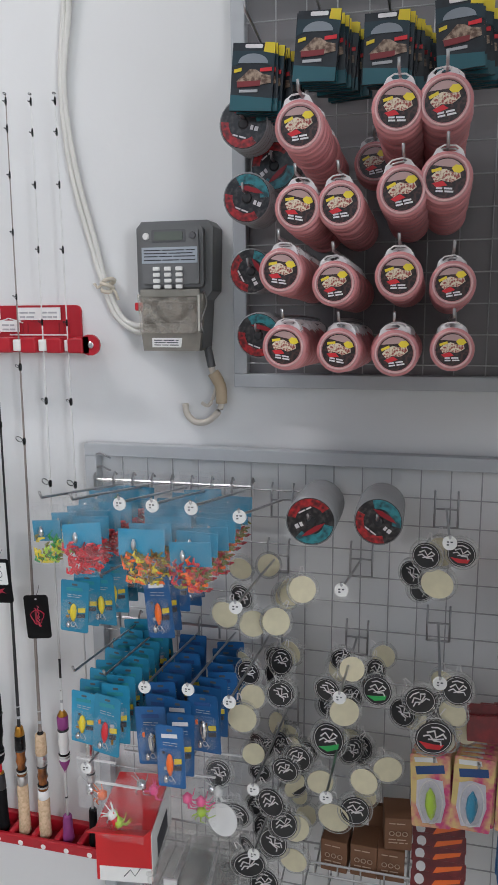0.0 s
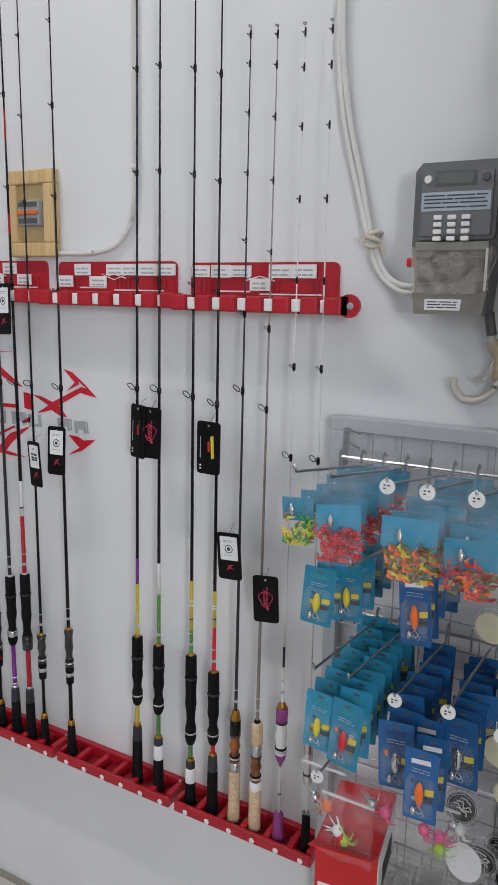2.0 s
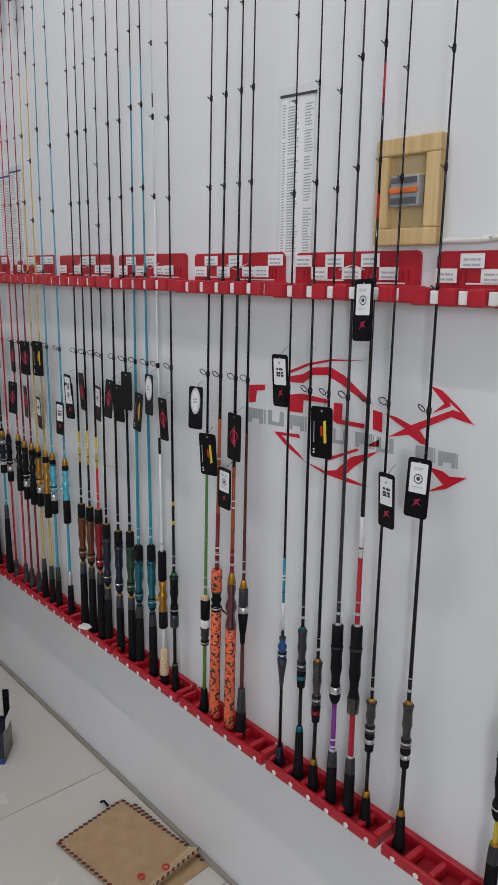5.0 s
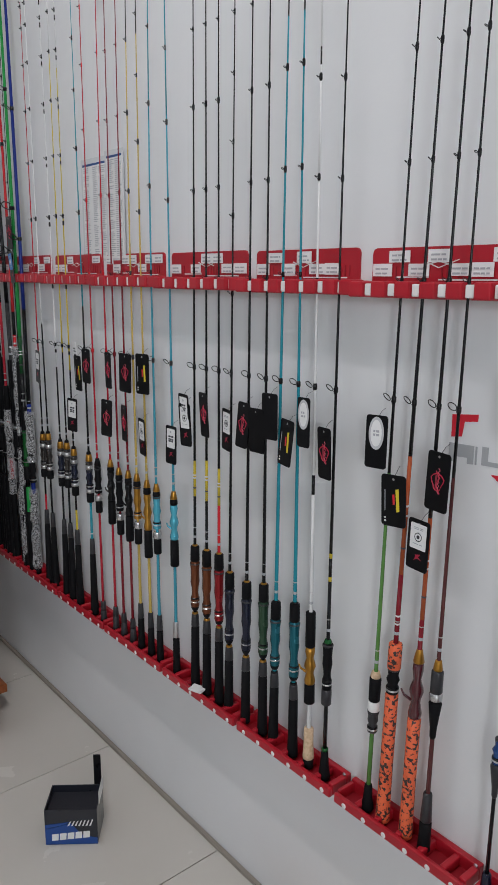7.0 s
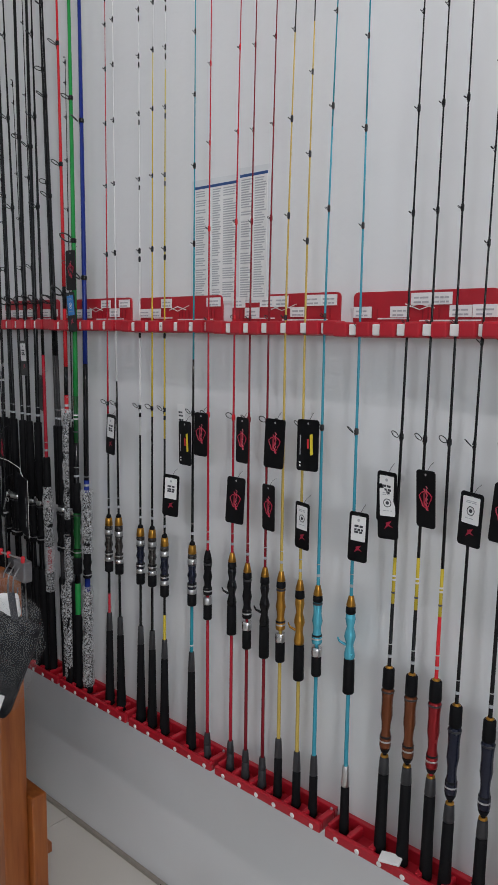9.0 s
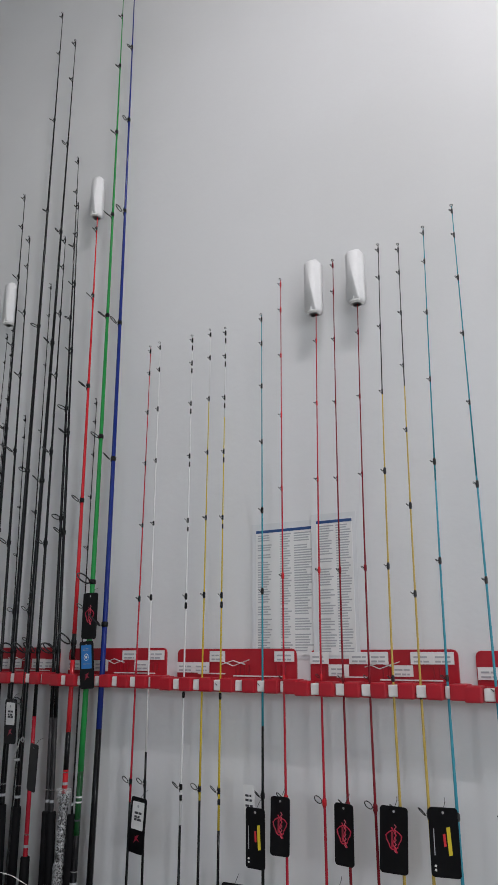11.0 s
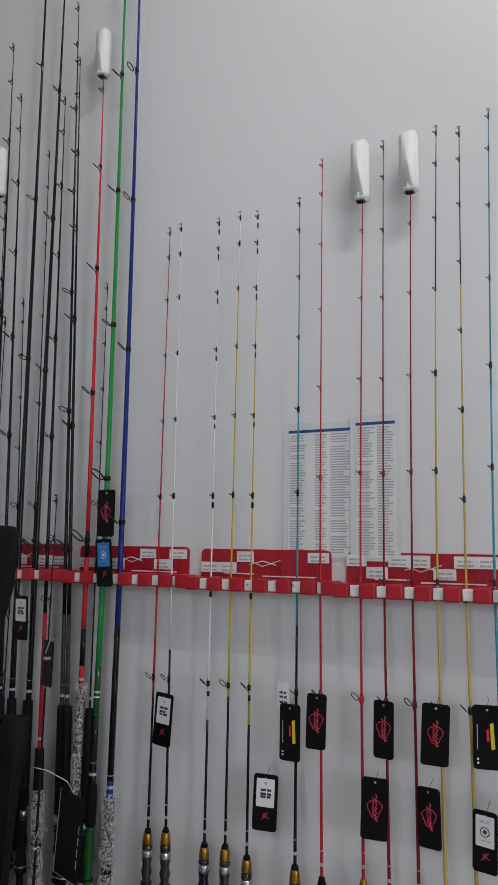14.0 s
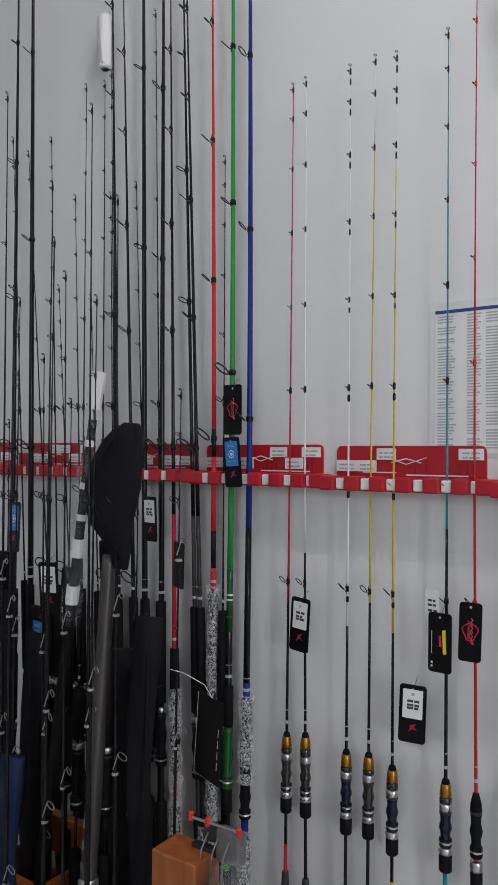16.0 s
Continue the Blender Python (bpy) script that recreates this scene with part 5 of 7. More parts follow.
def grid_panel(place, w, h, pitch, label, backing=None):
    g = thing("grid_panel", place, label, "display grid", "wire display grids")
    for name, a in (("frame_bar", (0, w, h - 0.024, h)), ("frame_bar", (0, w, 0, 0.024)), ("frame_bar", (0, 0.024, 0.024, h - 0.024)), ("frame_bar", (w - 0.024, w, 0.024, h - 0.024))):
        part(name, cube(a[0], a[1], -0.030, -0.004, a[2], a[3], bevel=0.002), FRAMEPAINT, g, "pale grey painted frame bar" if a[1] == w and a[2] > 0.1 else "")
    if backing:
        part("backing", cube(0.02, w - 0.02, -0.010, -0.003, 0.02, h - 0.02), backing, g)
    mv = finish(tube([(0, -0.021, 0.02), (0, -0.021, h - 0.02)], 0.0012, 6), "wire", GRIDWIRE)
    mh = finish(tube([(0.02, -0.0245, 0), (w - 0.02, -0.0245, 0)], 0.0012, 6), "wire", GRIDWIRE)
    for k in range(1, int(w / pitch)):
        part("wire", mv, None, g, at=pose(0.024 + k * pitch, 0, 0))
    for k in range(1, int(h / pitch)):
        part("wire", mh, None, g, at=pose(0, 0, h - 0.024 - k * pitch))
    return g


grid_panel((-0.861, WALL, 0.36), 1.24, 0.970, 0.0495, "large pale grey framed wire display grid on the wall")
grid_panel((-0.568, WALL, 1.440), 0.62, 0.66, 0.0495, "pale grey framed wire grid with a dull grey backing", mat("dull_grey_board", (0.22, 0.21, 0.22), 0.6))


def hook(x, z, length, rise=0.03, number=True, base=True):
    """A display hook: wire bracket on the grid, a straight prong and a numbered disc at its tip."""
    hk = thing("display_hook", (x, GY, z), "chromed wire display hook" + (" with white number disc" if number else " on the grid"), "display hook", "display hooks")
    if base:
        bm = bmesh.new()
        for dx in (-0.019, 0.019):
            tube([(dx, -0.008, -0.036), (dx, -0.006, 0.018), (dx, 0.004, 0.024)], 0.0021, 6, bm)
        tube([(-0.019, -0.007, -0.036), (0.019, -0.007, -0.036)], 0.0021, 6, bm)
        tube([(-0.019, -0.007, -0.004), (0.019, -0.007, -0.004)], 0.0018, 6, bm)
        part("bracket", bm, STEEL, hk, smooth=True)
    part("prong", tube([(0, -0.008, -0.004), (0, -length * 0.5, rise * 0.45), (0, -length, rise), (0, -length - 0.006, rise + 0.010)], 0.0021, 6), STEEL, hk, smooth=True)
    if number:
        d = part("number_disc", lathe([(0.009, -length - 0.004), (0.0098, -length - 0.003), (0.0098, -length - 0.0005)], 16, axis="y", off=(0, 0, rise - 0.002)), WHITE, hk, "white number disc")
        part("numeral", bars((rise, rise - 0.004), -0.004, 0.004, -length - 0.0042, 0.0018), INK, d)
    return hk


def cross_rail(x0, x1, z):
    r = thing("hook_rail", (x0, GY, z), "chromed rail clipped across the grid to carry hooks", "hook rail", "hook rails")
    part("bar", tube([(0, -0.010, 0), (x1 - x0, -0.010, 0)], 0.0028, 6), STEEL, r)
    n = int((x1 - x0) / 0.035)
    clip = finish(tube([(0, -0.012, -0.022), (0, -0.013, 0.006), (0, -0.004, 0.014), (0, 0.004, 0.008)], 0.0022, 6), "clip", STEEL)
    for k in range(n + 1):
        part("clip", clip, None, r, at=pose((x1 - x0) * k / n, 0, 0))


# ---- packs on the hooks ----
PACK = {}


THINBAG = film("thin_bag_film", (0.80, 0.83, 0.86), 0.05, 0.07)
OLIVE = mat("olive_soft_lure", (0.16, 0.15, 0.02), 0.45)


def lure_bag(kind, w, h):
    """A clear zip bag with a coloured header card and soft lures below."""
    if (kind, w, h) in PACK:
        return PACK[kind, w, h]
    rr = random.Random(len(PACK) + 7)
    bag = thing("lure_bag", (0, 0, 0), "", "lure bag", "lure bags on the hooks")
    bm = bmesh.new()
    bmesh.ops.create_grid(bm, x_segments=6, y_segments=8, size=0.5)
    for v in bm.verts:
        u, t = v.co.x, v.co.y
        v.co = Vector((u * w, -0.006 * math.cos(u * 3) * (0.4 + 0.6 * (0.5 - t)) - 0.006 + rr.uniform(-0.0022, 0.0022), (t - 0.5) * h))
    part("clear_bag", bm, THINBAG, bag)
    part("header_card", slab([(-w * 0.45, -h * 0.30), (w * 0.45, -h * 0.28), (w * 0.45, -h * 0.62), (-w * 0.45, -h * 0.64)], 0.0005, 0.0015), BLUE if kind != "deep" else DEEPBLUE, bag)
    cols = {"lime": (LIME, YELLOW, KG, OLIVE), "red": (HOTRED, HOTRED, REDDARK, HOTRED), "mixed": (YELLOW, ORANGE, OLIVE, GOLD), "orange": (ORANGE, OLIVE, HOTRED, REDDARK)}[kind]
    for m_ in cols:
        bm = bmesh.new()
        for k in range(13):
            x = rr.uniform(-0.36, 0.36) * w
            z = -h * (0.97 - 0.40 * rr.random() ** 1.5)
            a = rr.uniform(-1.4, 1.4)
            l_ = rr.uniform(0.008, 0.016)
            lim = w * 0.46
            pts = [(x, -0.001, z), (x + l_ * 0.5 * math.sin(a), -0.007, z + l_ * 0.5 * math.cos(a)), (x + l_ * math.sin(a + 0.4), -0.003, z + l_ * math.cos(a + 0.4))]
            tube([(max(-lim, min(lim, p[0])), p[1], p[2]) for p in pts], 0.0032, 5, bm, 0.0012)
        tagged(part("soft_lure", bm, m_, bag), kind="stuff")
    part("spoon_blade", lathe([(0.0004, 0.0), (0.0035, 0.004), (0.0042, 0.010), (0.0015, 0.017)], 8, off=(-w * 0.12, -0.006, -h * 0.55)), SILVER, bag, smooth=True)
    PACK[kind, w, h] = bag
    return bag


def blister(kind, w, h):
    """A printed card with a hard lure behind a clear window."""
    if ("b", kind) in PACK:
        return PACK["b", kind]
    rr = random.Random(len(PACK) + 40)
    c = thing("lure_card", (0, 0, 0), "", "lure card", "lure cards on the hooks")
    part("card", slab(rounded(w, h, 0.003, 0, -h / 2), 0.0, 0.0012), BLUE if kind in ("sky", "skyred") else DEEPBLUE, c)
    part("window", slab(rounded(w * 0.8, h * 0.52, 0.006, 0, -h * 0.62), -0.009, -0.0005), CLEAR, c)
    bm = lathe([(0.0008, -h * 0.42), (0.004, -h * 0.46), (0.0058, -h * 0.56), (0.0052, -h * 0.66), (0.002, -h * 0.76)], 8, off=(0, -0.005, 0))
    part("lure", bm, {"sky": YELLOW, "skyred": HOTRED, "deep": SILVER, "orange": ORANGE}[kind], c, smooth=True)
    bm = bmesh.new()
    ring(bm, (0, -0.005, -h * 0.82), (0.2, 1, 0), 0.0045, 0.0007, 10, 4)
    tube([(0.0045, -0.005, -h * 0.82), (0.008, -0.007, -h * 0.86), (0.004, -0.006, -h * 0.9)], 0.0007, 4, bm)
    part("treble_hook", bm, STEEL, c)
    for k in range(5):
        u, v_ = rr.uniform(-0.34, 0.22) * w, -h * rr.uniform(0.42, 0.74)
        du, dv = rr.uniform(0.07, 0.16) * w, rr.uniform(0.03, 0.07) * h
        part("print_patch", slab([(u, v_), (u + du, v_ + 0.3 * dv), (u + du * 0.9, v_ - dv), (u + du * 0.2, v_ - dv * 1.1)], -0.0009 - 0.0002 * k, -0.0002), (GOLD, INK, YELLOW if kind == "sky" else ORANGE, GREYINK, GOLD)[k], c)
    part("name_stripe", slab([(-w * 0.30, -h * 0.14), (w * 0.26, -h * 0.12), (w * 0.28, -h * 0.18), (-w * 0.30, -h * 0.20)], -0.0008, -0.0001), {"sky": TEAL, "skyred": TEAL, "deep": BLUEINK, "orange": HANGTAB}[kind], c)
    part("price_patch", slab([(w * 0.14, -h * 0.52), (w * 0.40, -h * 0.50), (w * 0.40, -h * 0.58), (w * 0.14, -h * 0.60)], -0.0022, -0.0008), YELLOW, c)
    part("price_patch", slab([(w * 0.12, -h * 0.64), (w * 0.38, -h * 0.62), (w * 0.38, -h * 0.69), (w * 0.12, -h * 0.71)], -0.0022, -0.0008), INK, c)
    part("blade", lathe([(0.0004, -h * 0.90), (0.0034, -h * 0.87), (0.0040, -h * 0.82), (0.0012, -h * 0.77)], 8, off=(-w * 0.16, -0.006, 0)), SILVER, c, smooth=True)
    part("hang_slot", slab(rounded(w * 0.2, h * 0.035, 0.001, 0, -h * 0.07), -0.0006, -0.0001), METERDARK, c)
    part("print_line", bars((-h * 0.27, -h * 0.31), -w * 0.26, w * 0.26, -0.0004, 0.0010, rr), GREYINK, c)
    PACK["b", kind] = c
    return c


def hang(proto, x, y0, y1, z, n, label, rise=0.0, jitter=5, seed=0, spread=0.004):
    """A row of packs along a hook, nearest first."""
    rr = random.Random(seed)
    for k in range(n):
        f = k / max(1, n - 1)
        m = pose(x + rr.uniform(-spread, spread), y0 + (y1 - y0) * f, z + rise * (1 - f) + rr.uniform(-0.002, 0.002), rr.uniform(-3, 3), rr.uniform(-jitter, jitter), rr.uniform(-8, 8))
        if not proto.get("label"):
            proto.matrix_basis = m
            tagged(proto, label)
        else:
            tagged(copy_thing(proto, m), label)


for z_ in (1.310, 1.286):
    hk_ = thing("display_hook", (-0.835, WALL - 0.031, z_), "small bent steel clip on the grid frame", "display hook", "display hooks")
    part("prong", tube(smooth_path([(0, 0, 0), (0.014, -0.008, 0.003), (0.024, -0.010, -0.001), (0.030, -0.006, -0.005)]), 0.0018, 6), STEEL, hk_, smooth=True)
cross_rail(-0.84, -0.535, 1.262)
cross_rail(-0.84, -0.56, 0.990)
for x in (-0.785, -0.735, -0.66, -0.61, -0.552):
    hook(x, 1.258, 0.30, 0.045, number=x > -0.70, base=False)
hook(-0.482, 1.245, 0.30, 0.05)
hang(lure_bag("lime", 0.052, 0.095), -0.786, 1.10, 1.34, 1.290, 6, "clear bag of lime soft lures with blue header card", seed=1)
hang(lure_bag("red", 0.066, 0.110), -0.733, 1.095, 1.34, 1.295, 7, "clear bag of red skirted lures with blue header card", seed=2)
hang(lure_bag("mixed", 0.078, 0.118), -0.624, 1.09, 1.33, 1.298, 8, "clear bag of yellow and orange soft lures", seed=3, spread=0.010)
hang(lure_bag("orange", 0.072, 0.105), -0.552, 1.08, 1.33, 1.285, 8, "clear bag of orange and lime soft lures", seed=4, spread=0.007)
for x, z in ((-0.775, 1.135), (-0.655, 1.135), (-0.725, 1.135)):
    hook(x, z, 0.24, 0.03, number=False, base=False)
hang(blister("sky", 0.047, 0.088), -0.772, 1.15, 1.34, 1.150, 6, "blue lure card with a small hard lure", seed=5)
hang(blister("sky", 0.052, 0.088), -0.748, 1.19, 1.34, 1.150, 4, "blue lure card with a small hard lure", seed=6)
hang(blister("orange", 0.044, 0.105), -0.641, 1.17, 1.34, 1.165, 6, "deep blue lure card with an orange lure", seed=7)
for x, z in ((-0.757, 0.990), (-0.705, 0.990), (-0.64, 0.980), (-0.57, 0.985)):
    hook(x, z, 0.28, 0.03, number=x > -0.65, base=False)
hang(blister("sky", 0.050, 0.090), -0.752, 1.13, 1.35, 1.000, 8, "sky blue lure card with a yellow lure", seed=8, rise=-0.03)
hang(blister("skyred", 0.048, 0.100), -0.708, 1.12, 1.35, 0.997, 9, "sky blue lure card with a red lure", seed=9, rise=-0.02)
hang(blister("deep", 0.050, 0.100), -0.644, 1.13, 1.35, 0.982, 8, "deep blue lure card with a silver lure", seed=10, rise=-0.02, spread=0.010)
hang(blister("orange", 0.056, 0.120), -0.592, 1.085, 1.16, 0.962, 3, "deep blue lure card with a bright orange lure", seed=11, spread=0.018)
hang(blister("deep", 0.056, 0.105), -0.565, 1.16, 1.35, 0.975, 8, "deep blue lure card with a silver lure", seed=12, spread=0.010)


def clear_pack(x, y, z, w, h, cols, seed, label):
    rr = random.Random(seed)
    p = thing("zip_bag", (x, y, z), label, "zip bag", "clear zip bags of tackle")
    for side in (-1, 1):
        bm = bmesh.new()
        bmesh.ops.create_grid(bm, x_segments=7, y_segments=9, size=0.5)
        for v in bm.verts:
            u, t = v.co.x, v.co.y
            v.co = Vector((u * w, side * (0.011 * math.cos(u * 3) * math.cos(t * 2.6)) + rr.uniform(-0.003, 0.003), (t - 0.5) * h))
        part("film", bm, CLEAR, p, smooth=True)
    for m_ in cols:
        bm = bmesh.new()
        cx, cz = rr.uniform(-0.2, 0.2) * w, -h * rr.uniform(0.55, 0.85)
        lathe([(0.001, cz - 0.010), (0.008, cz - 0.005), (0.009, cz + 0.004), (0.002, cz + 0.011)], 8, bm, off=(cx, 0, 0))
        for k in range(6):
            a = rr.uniform(0, 6.28)
            tube([(cx, 0, cz), (cx + 0.016 * math.cos(a), -0.004, cz + 0.016 * math.sin(a)), (cx + 0.026 * math.cos(a + 0.3), 0.002, cz + 0.024 * math.sin(a + 0.3))], 0.0018, 4, bm, 0.0006)
        part("lure", bm, m_, p, smooth=True)
    part("zip_strip", cube(-w / 2, w / 2, -0.002, 0.002, -h * 0.12, -h * 0.10), HANGTAB, p)


clear_pack(-0.775, 1.20, 0.815, 0.075, 0.11, (ORANGE, SILVER), 1, "crumpled clear bag with an orange lure")
clear_pack(-0.725, 1.18, 0.79, 0.085, 0.12, (HOTRED, LIME, WHITE), 2, "clear zip bag with red and green lures")
clear_pack(-0.690, 1.22, 0.83, 0.080, 0.12, (HOTPINK, SILVER), 3, "clear zip bag with pink lures")
clear_pack(-0.610, 1.23, 0.795, 0.085, 0.11, (HOTPINK, LIME, HOTPINK), 4, "clear zip bag with pink and lime skirts")
clear_pack(-0.565, 1.25, 0.83, 0.080, 0.12, (SILVER, WHITE), 5, "clear zip bag with silver lures")
hook(-0.75, 0.83, 0.27, 0.02, True, False)
hook(-0.60, 0.82, 0.25, 0.02, False, False)

# ---- line spools on the upper grid ----


def pink_stack(x, y0, y1, z, r=0.036, n=None, seed=0):
    rr = random.Random(seed)
    n = n or max(2, int((y1 - y0) / 0.0165))
    for k in range(n):
        y = y0 + (y1 - y0) * k / n
        m = pose(x + rr.uniform(-0.0015, 0.0015), y, z - 0.0006 * k + rr.uniform(-0.0015, 0.0015), rr.uniform(-2, 2), rr.uniform(-12, 12), rr.uniform(-3, 3))
        if k > 0:
            if "plain_spool" not in PACK:
                q = PACK["plain_spool"] = thing("line_spool", (0, 0, 0), "pink line spool with milky hang tab, stacked behind another", "line spool", "pink line spools")
                src = {c.name.split(".")[0]: c.data for c in PACK["spool"].children}
                for nm in ("rim", "line", "hang_tab"):
                    part(nm, src[nm], None, q)
                q.matrix_basis = m
                q.scale = (r / 0.036, 1, r / 0.036)
                continue
            copy_thing(PACK["plain_spool"], m).scale = (r / 0.036, 1, r / 0.036)
            continue
        if "spool" in PACK:
            o = copy_thing(PACK["spool"], m)
            o.scale = (r / 0.036, 1, r / 0.036)
            continue
        s = thing("line_spool", (0, 0, 0), "pink line spool with round label and milky hang tab", "line spool", "pink line spools")
        part("rim", lathe([(0.030, 0.0), (0.036, 0.0008), (0.0365, 0.003), (0.032, 0.0045), (0.032, 0.0095), (0.036, 0.011), (0.036, 0.0128), (0.030, 0.0132)], 28, axis="y"), PINKRIM, s, "pink plastic rim", smooth=True)
        part("line", lathe([(0.0335, 0.0048), (0.0335, 0.0092)], 24, axis="y"), PINK, s)
        lab = part("label_disc", lathe([(0.0272, -0.0006), (0.0272, 0.0006)], 24, axis="y"), two_tone("dark_spool_label", (0.015, 0.010, 0.010), (0.07, 0.03, 0.028), 220, 0.42, 0.62, 0.35), s, "dark printed label with a pale picture")
        part("print_patch", slab([(0.0255 * math.cos(radians(q)), 0.0255 * math.sin(radians(q))) for q in range(32, 149, 12)], -0.0012, -0.0007), mat("label_rose_grey", (0.46, 0.30, 0.29), 0.4), lab)
        part("print_patch", slab([(-0.020, 0.002), (-0.012, 0.010), (-0.002, 0.012), (0.008, 0.008), (0.018, 0.009), (0.020, 0.001), (0.008, -0.006), (-0.006, -0.003), (-0.014, -0.007)], -0.0016, -0.0010), two_tone("label_picture", (0.30, 0.05, 0.04), (0.72, 0.62, 0.48), 330, 0.40, 0.55, 0.4), lab)
        part("print_patch", slab([(0.006, 0.013), (0.011, 0.018), (0.019, 0.017), (0.023, 0.011), (0.017, 0.007), (0.010, 0.008)], -0.0020, -0.0014), mat("label_gold", (0.80, 0.62, 0.04), 0.4), lab)
        part("print_patch", slab([(-0.021, 0.010), (-0.008, 0.014), (-0.007, 0.010), (-0.020, 0.006)], -0.0020, -0.0014), MATS["label_gold"], lab)
        part("print_patch", slab([(-0.018, -0.008), (-0.004, -0.004), (0.003, -0.010), (-0.012, -0.013)], -0.0020, -0.0014), HOTRED, lab)
        part("print_patch", bars((-0.014, -0.018), -0.012, 0.014, -0.0012, 0.0024), HANGTAB, lab)
        part("rim_lip", ring(bmesh.new(), (0, -0.0004, 0), (0, 1, 0), 0.0302, 0.0021, 28, 6), mat("milky_pink_lip", (0.66, 0.40, 0.40), 0.25, coat=0.3), s, "milky clear lip", smooth=True)
        bm = slab([(-0.024, 0.026), (-0.018, 0.039), (-0.014, 0.042), (-0.010, 0.0375), (-0.007, 0.0365), (0.007, 0.0365), (0.010, 0.0375), (0.014, 0.042), (0.018, 0.039), (0.024, 0.026), (0.012, 0.033), (-0.012, 0.033)], 0.004, 0.0065)
        tube([(-0.014, 0.0052, 0.0405), (-0.008, 0.0052, 0.0445), (0.008, 0.0052, 0.0445), (0.014, 0.0052, 0.0405)], 0.0013, 5, bm)
        part("hang_tab", bm, HANGTAB, s, "milky plastic hang tab")
        s.matrix_basis = m
        s.scale = (r / 0.036, 1, r / 0.036)
        PACK["spool"] = s
    hook(x, z + 0.036, max(0.05, GY - y0 + 0.012), 0.004, False, False)


pink_stack(-0.401, 1.090, 1.365, 1.796, 0.0310, seed=1)
pink_stack(-0.329, 1.320, 1.372, 1.790, 0.0306, seed=2)
pink_stack(-0.282, 1.090, 1.365, 1.811, 0.0310, seed=3)
pink_stack(-0.227, 1.090, 1.365, 1.815, 0.0318, seed=4)
pink_stack(-0.404, 1.090, 1.35, 1.700, 0.0292, seed=5)
pink_stack(-0.351, 1.090, 1.365, 1.701, 0.0292, seed=6)
pink_stack(-0.274, 1.090, 1.365, 1.716, 0.0310, seed=7)
pink_stack(-0.223, 1.090, 1.365, 1.726, 0.0310, seed=8)
pink_stack(-0.425, 1.090, 1.36, 1.623, 0.0292, seed=9)
pink_stack(-0.356, 1.090, 1.365, 1.606, 0.0284, seed=10)
pink_stack(-0.276, 1.090, 1.345, 1.614, 0.0292, seed=11)
pink_stack(-0.211, 1.090, 1.365, 1.603, 0.0275, seed=12)
pink_stack(-0.420, 1.090, 1.36, 1.525, 0.0292, seed=13)
pink_stack(-0.348, 1.090, 1.365, 1.521, 0.0284, seed=14)
pink_stack(-0.279, 1.090, 1.36, 1.520, 0.0292, seed=15)
pink_stack(-0.208, 1.090, 1.36, 1.524, 0.0267, seed=16)


def braid_stack(x, y0, n, z, r, seed, turn=0):
    """Clear-sided braid spools with a red, teal and black label."""
    rr = random.Random(seed)
    for k in range(n):
        m = pose(x + rr.uniform(-0.001, 0.001), y0 + 0.017 * k, z, 0, turn + rr.uniform(-25, 25), 0)
        if "braid" in PACK:
            o = copy_thing(PACK["braid"], m)
        else:
            o = thing("braid_spool", (0, 0, 0), "clear braid spool with red, teal and black label", "line spool", "braid spools")
            part("flange", lathe([(0.034, 0.0), (0.040, 0.001), (0.040, 0.003), (0.034, 0.004), (0.034, 0.012), (0.040, 0.013), (0.040, 0.0155), (0.034, 0.016)], 28, axis="y"), mat("smoky_clear_flange", (0.30, 0.31, 0.32), 0.15, coat=0.5), o, smooth=True)
            part("label_disc", lathe([(0.0378, -0.0008), (0.0378, 0.0002)], 28, axis="y"), two_tone("black_brushed_label", (0.010, 0.010, 0.012), (0.07, 0.06, 0.06), 130, 0.45, 0.70, 0.3), o)
            fan = lambda a0, a1, r0_, r1_: [(r1_ * math.cos(radians(a)), r1_ * math.sin(radians(a))) for a in range(a0, a1 + 1, 12)] + [(r0_ * math.cos(radians(a)), r0_ * math.sin(radians(a))) for a in range(a1, a0 - 1, -12)]
            part("teal_field", slab(fan(22, 142, 0.022, 0.0365), -0.0016, -0.0009), two_tone("teal_brushed_print", (0.012, 0.06, 0.075), (0.03, 0.26, 0.30), 90, 0.38, 0.60, 0.3), o)
            part("red_field", slab(fan(190, 322, 0.024, 0.0365), -0.0016, -0.0009), two_tone("red_brushed_print", (0.07, 0.006, 0.008), (0.52, 0.02, 0.025), 110, 0.36, 0.60, 0.3), o)
            part("brush_stroke", slab([(-0.020, 0.012), (-0.006, 0.018), (0.012, 0.019), (0.024, 0.016), (0.012, 0.012), (-0.004, 0.010)], -0.0022, -0.0017), MATS["dark_red_print_and_shade"] if "dark_red_print_and_shade" in MATS else HOTRED, o)
            part("number_mark", bars((-0.002,), 0.013, 0.027, -0.0018, 0.007), HANGTAB, o)
            part("small_print", bars((-0.020,), -0.012, 0.014, -0.0020, 0.0024), HANGTAB, o)
            part("hub", lathe([(0.006, -0.003), (0.0085, -0.002), (0.0085, 0.0)], 14, axis="y"), GREYGRIP, o, smooth=True)
            PACK["braid"] = o
            o.matrix_basis = m
        o.scale = (r / 0.04, 1, r / 0.04)
    hook(x, z + 0.004, GY - y0 + 0.02, 0.004, False, False)


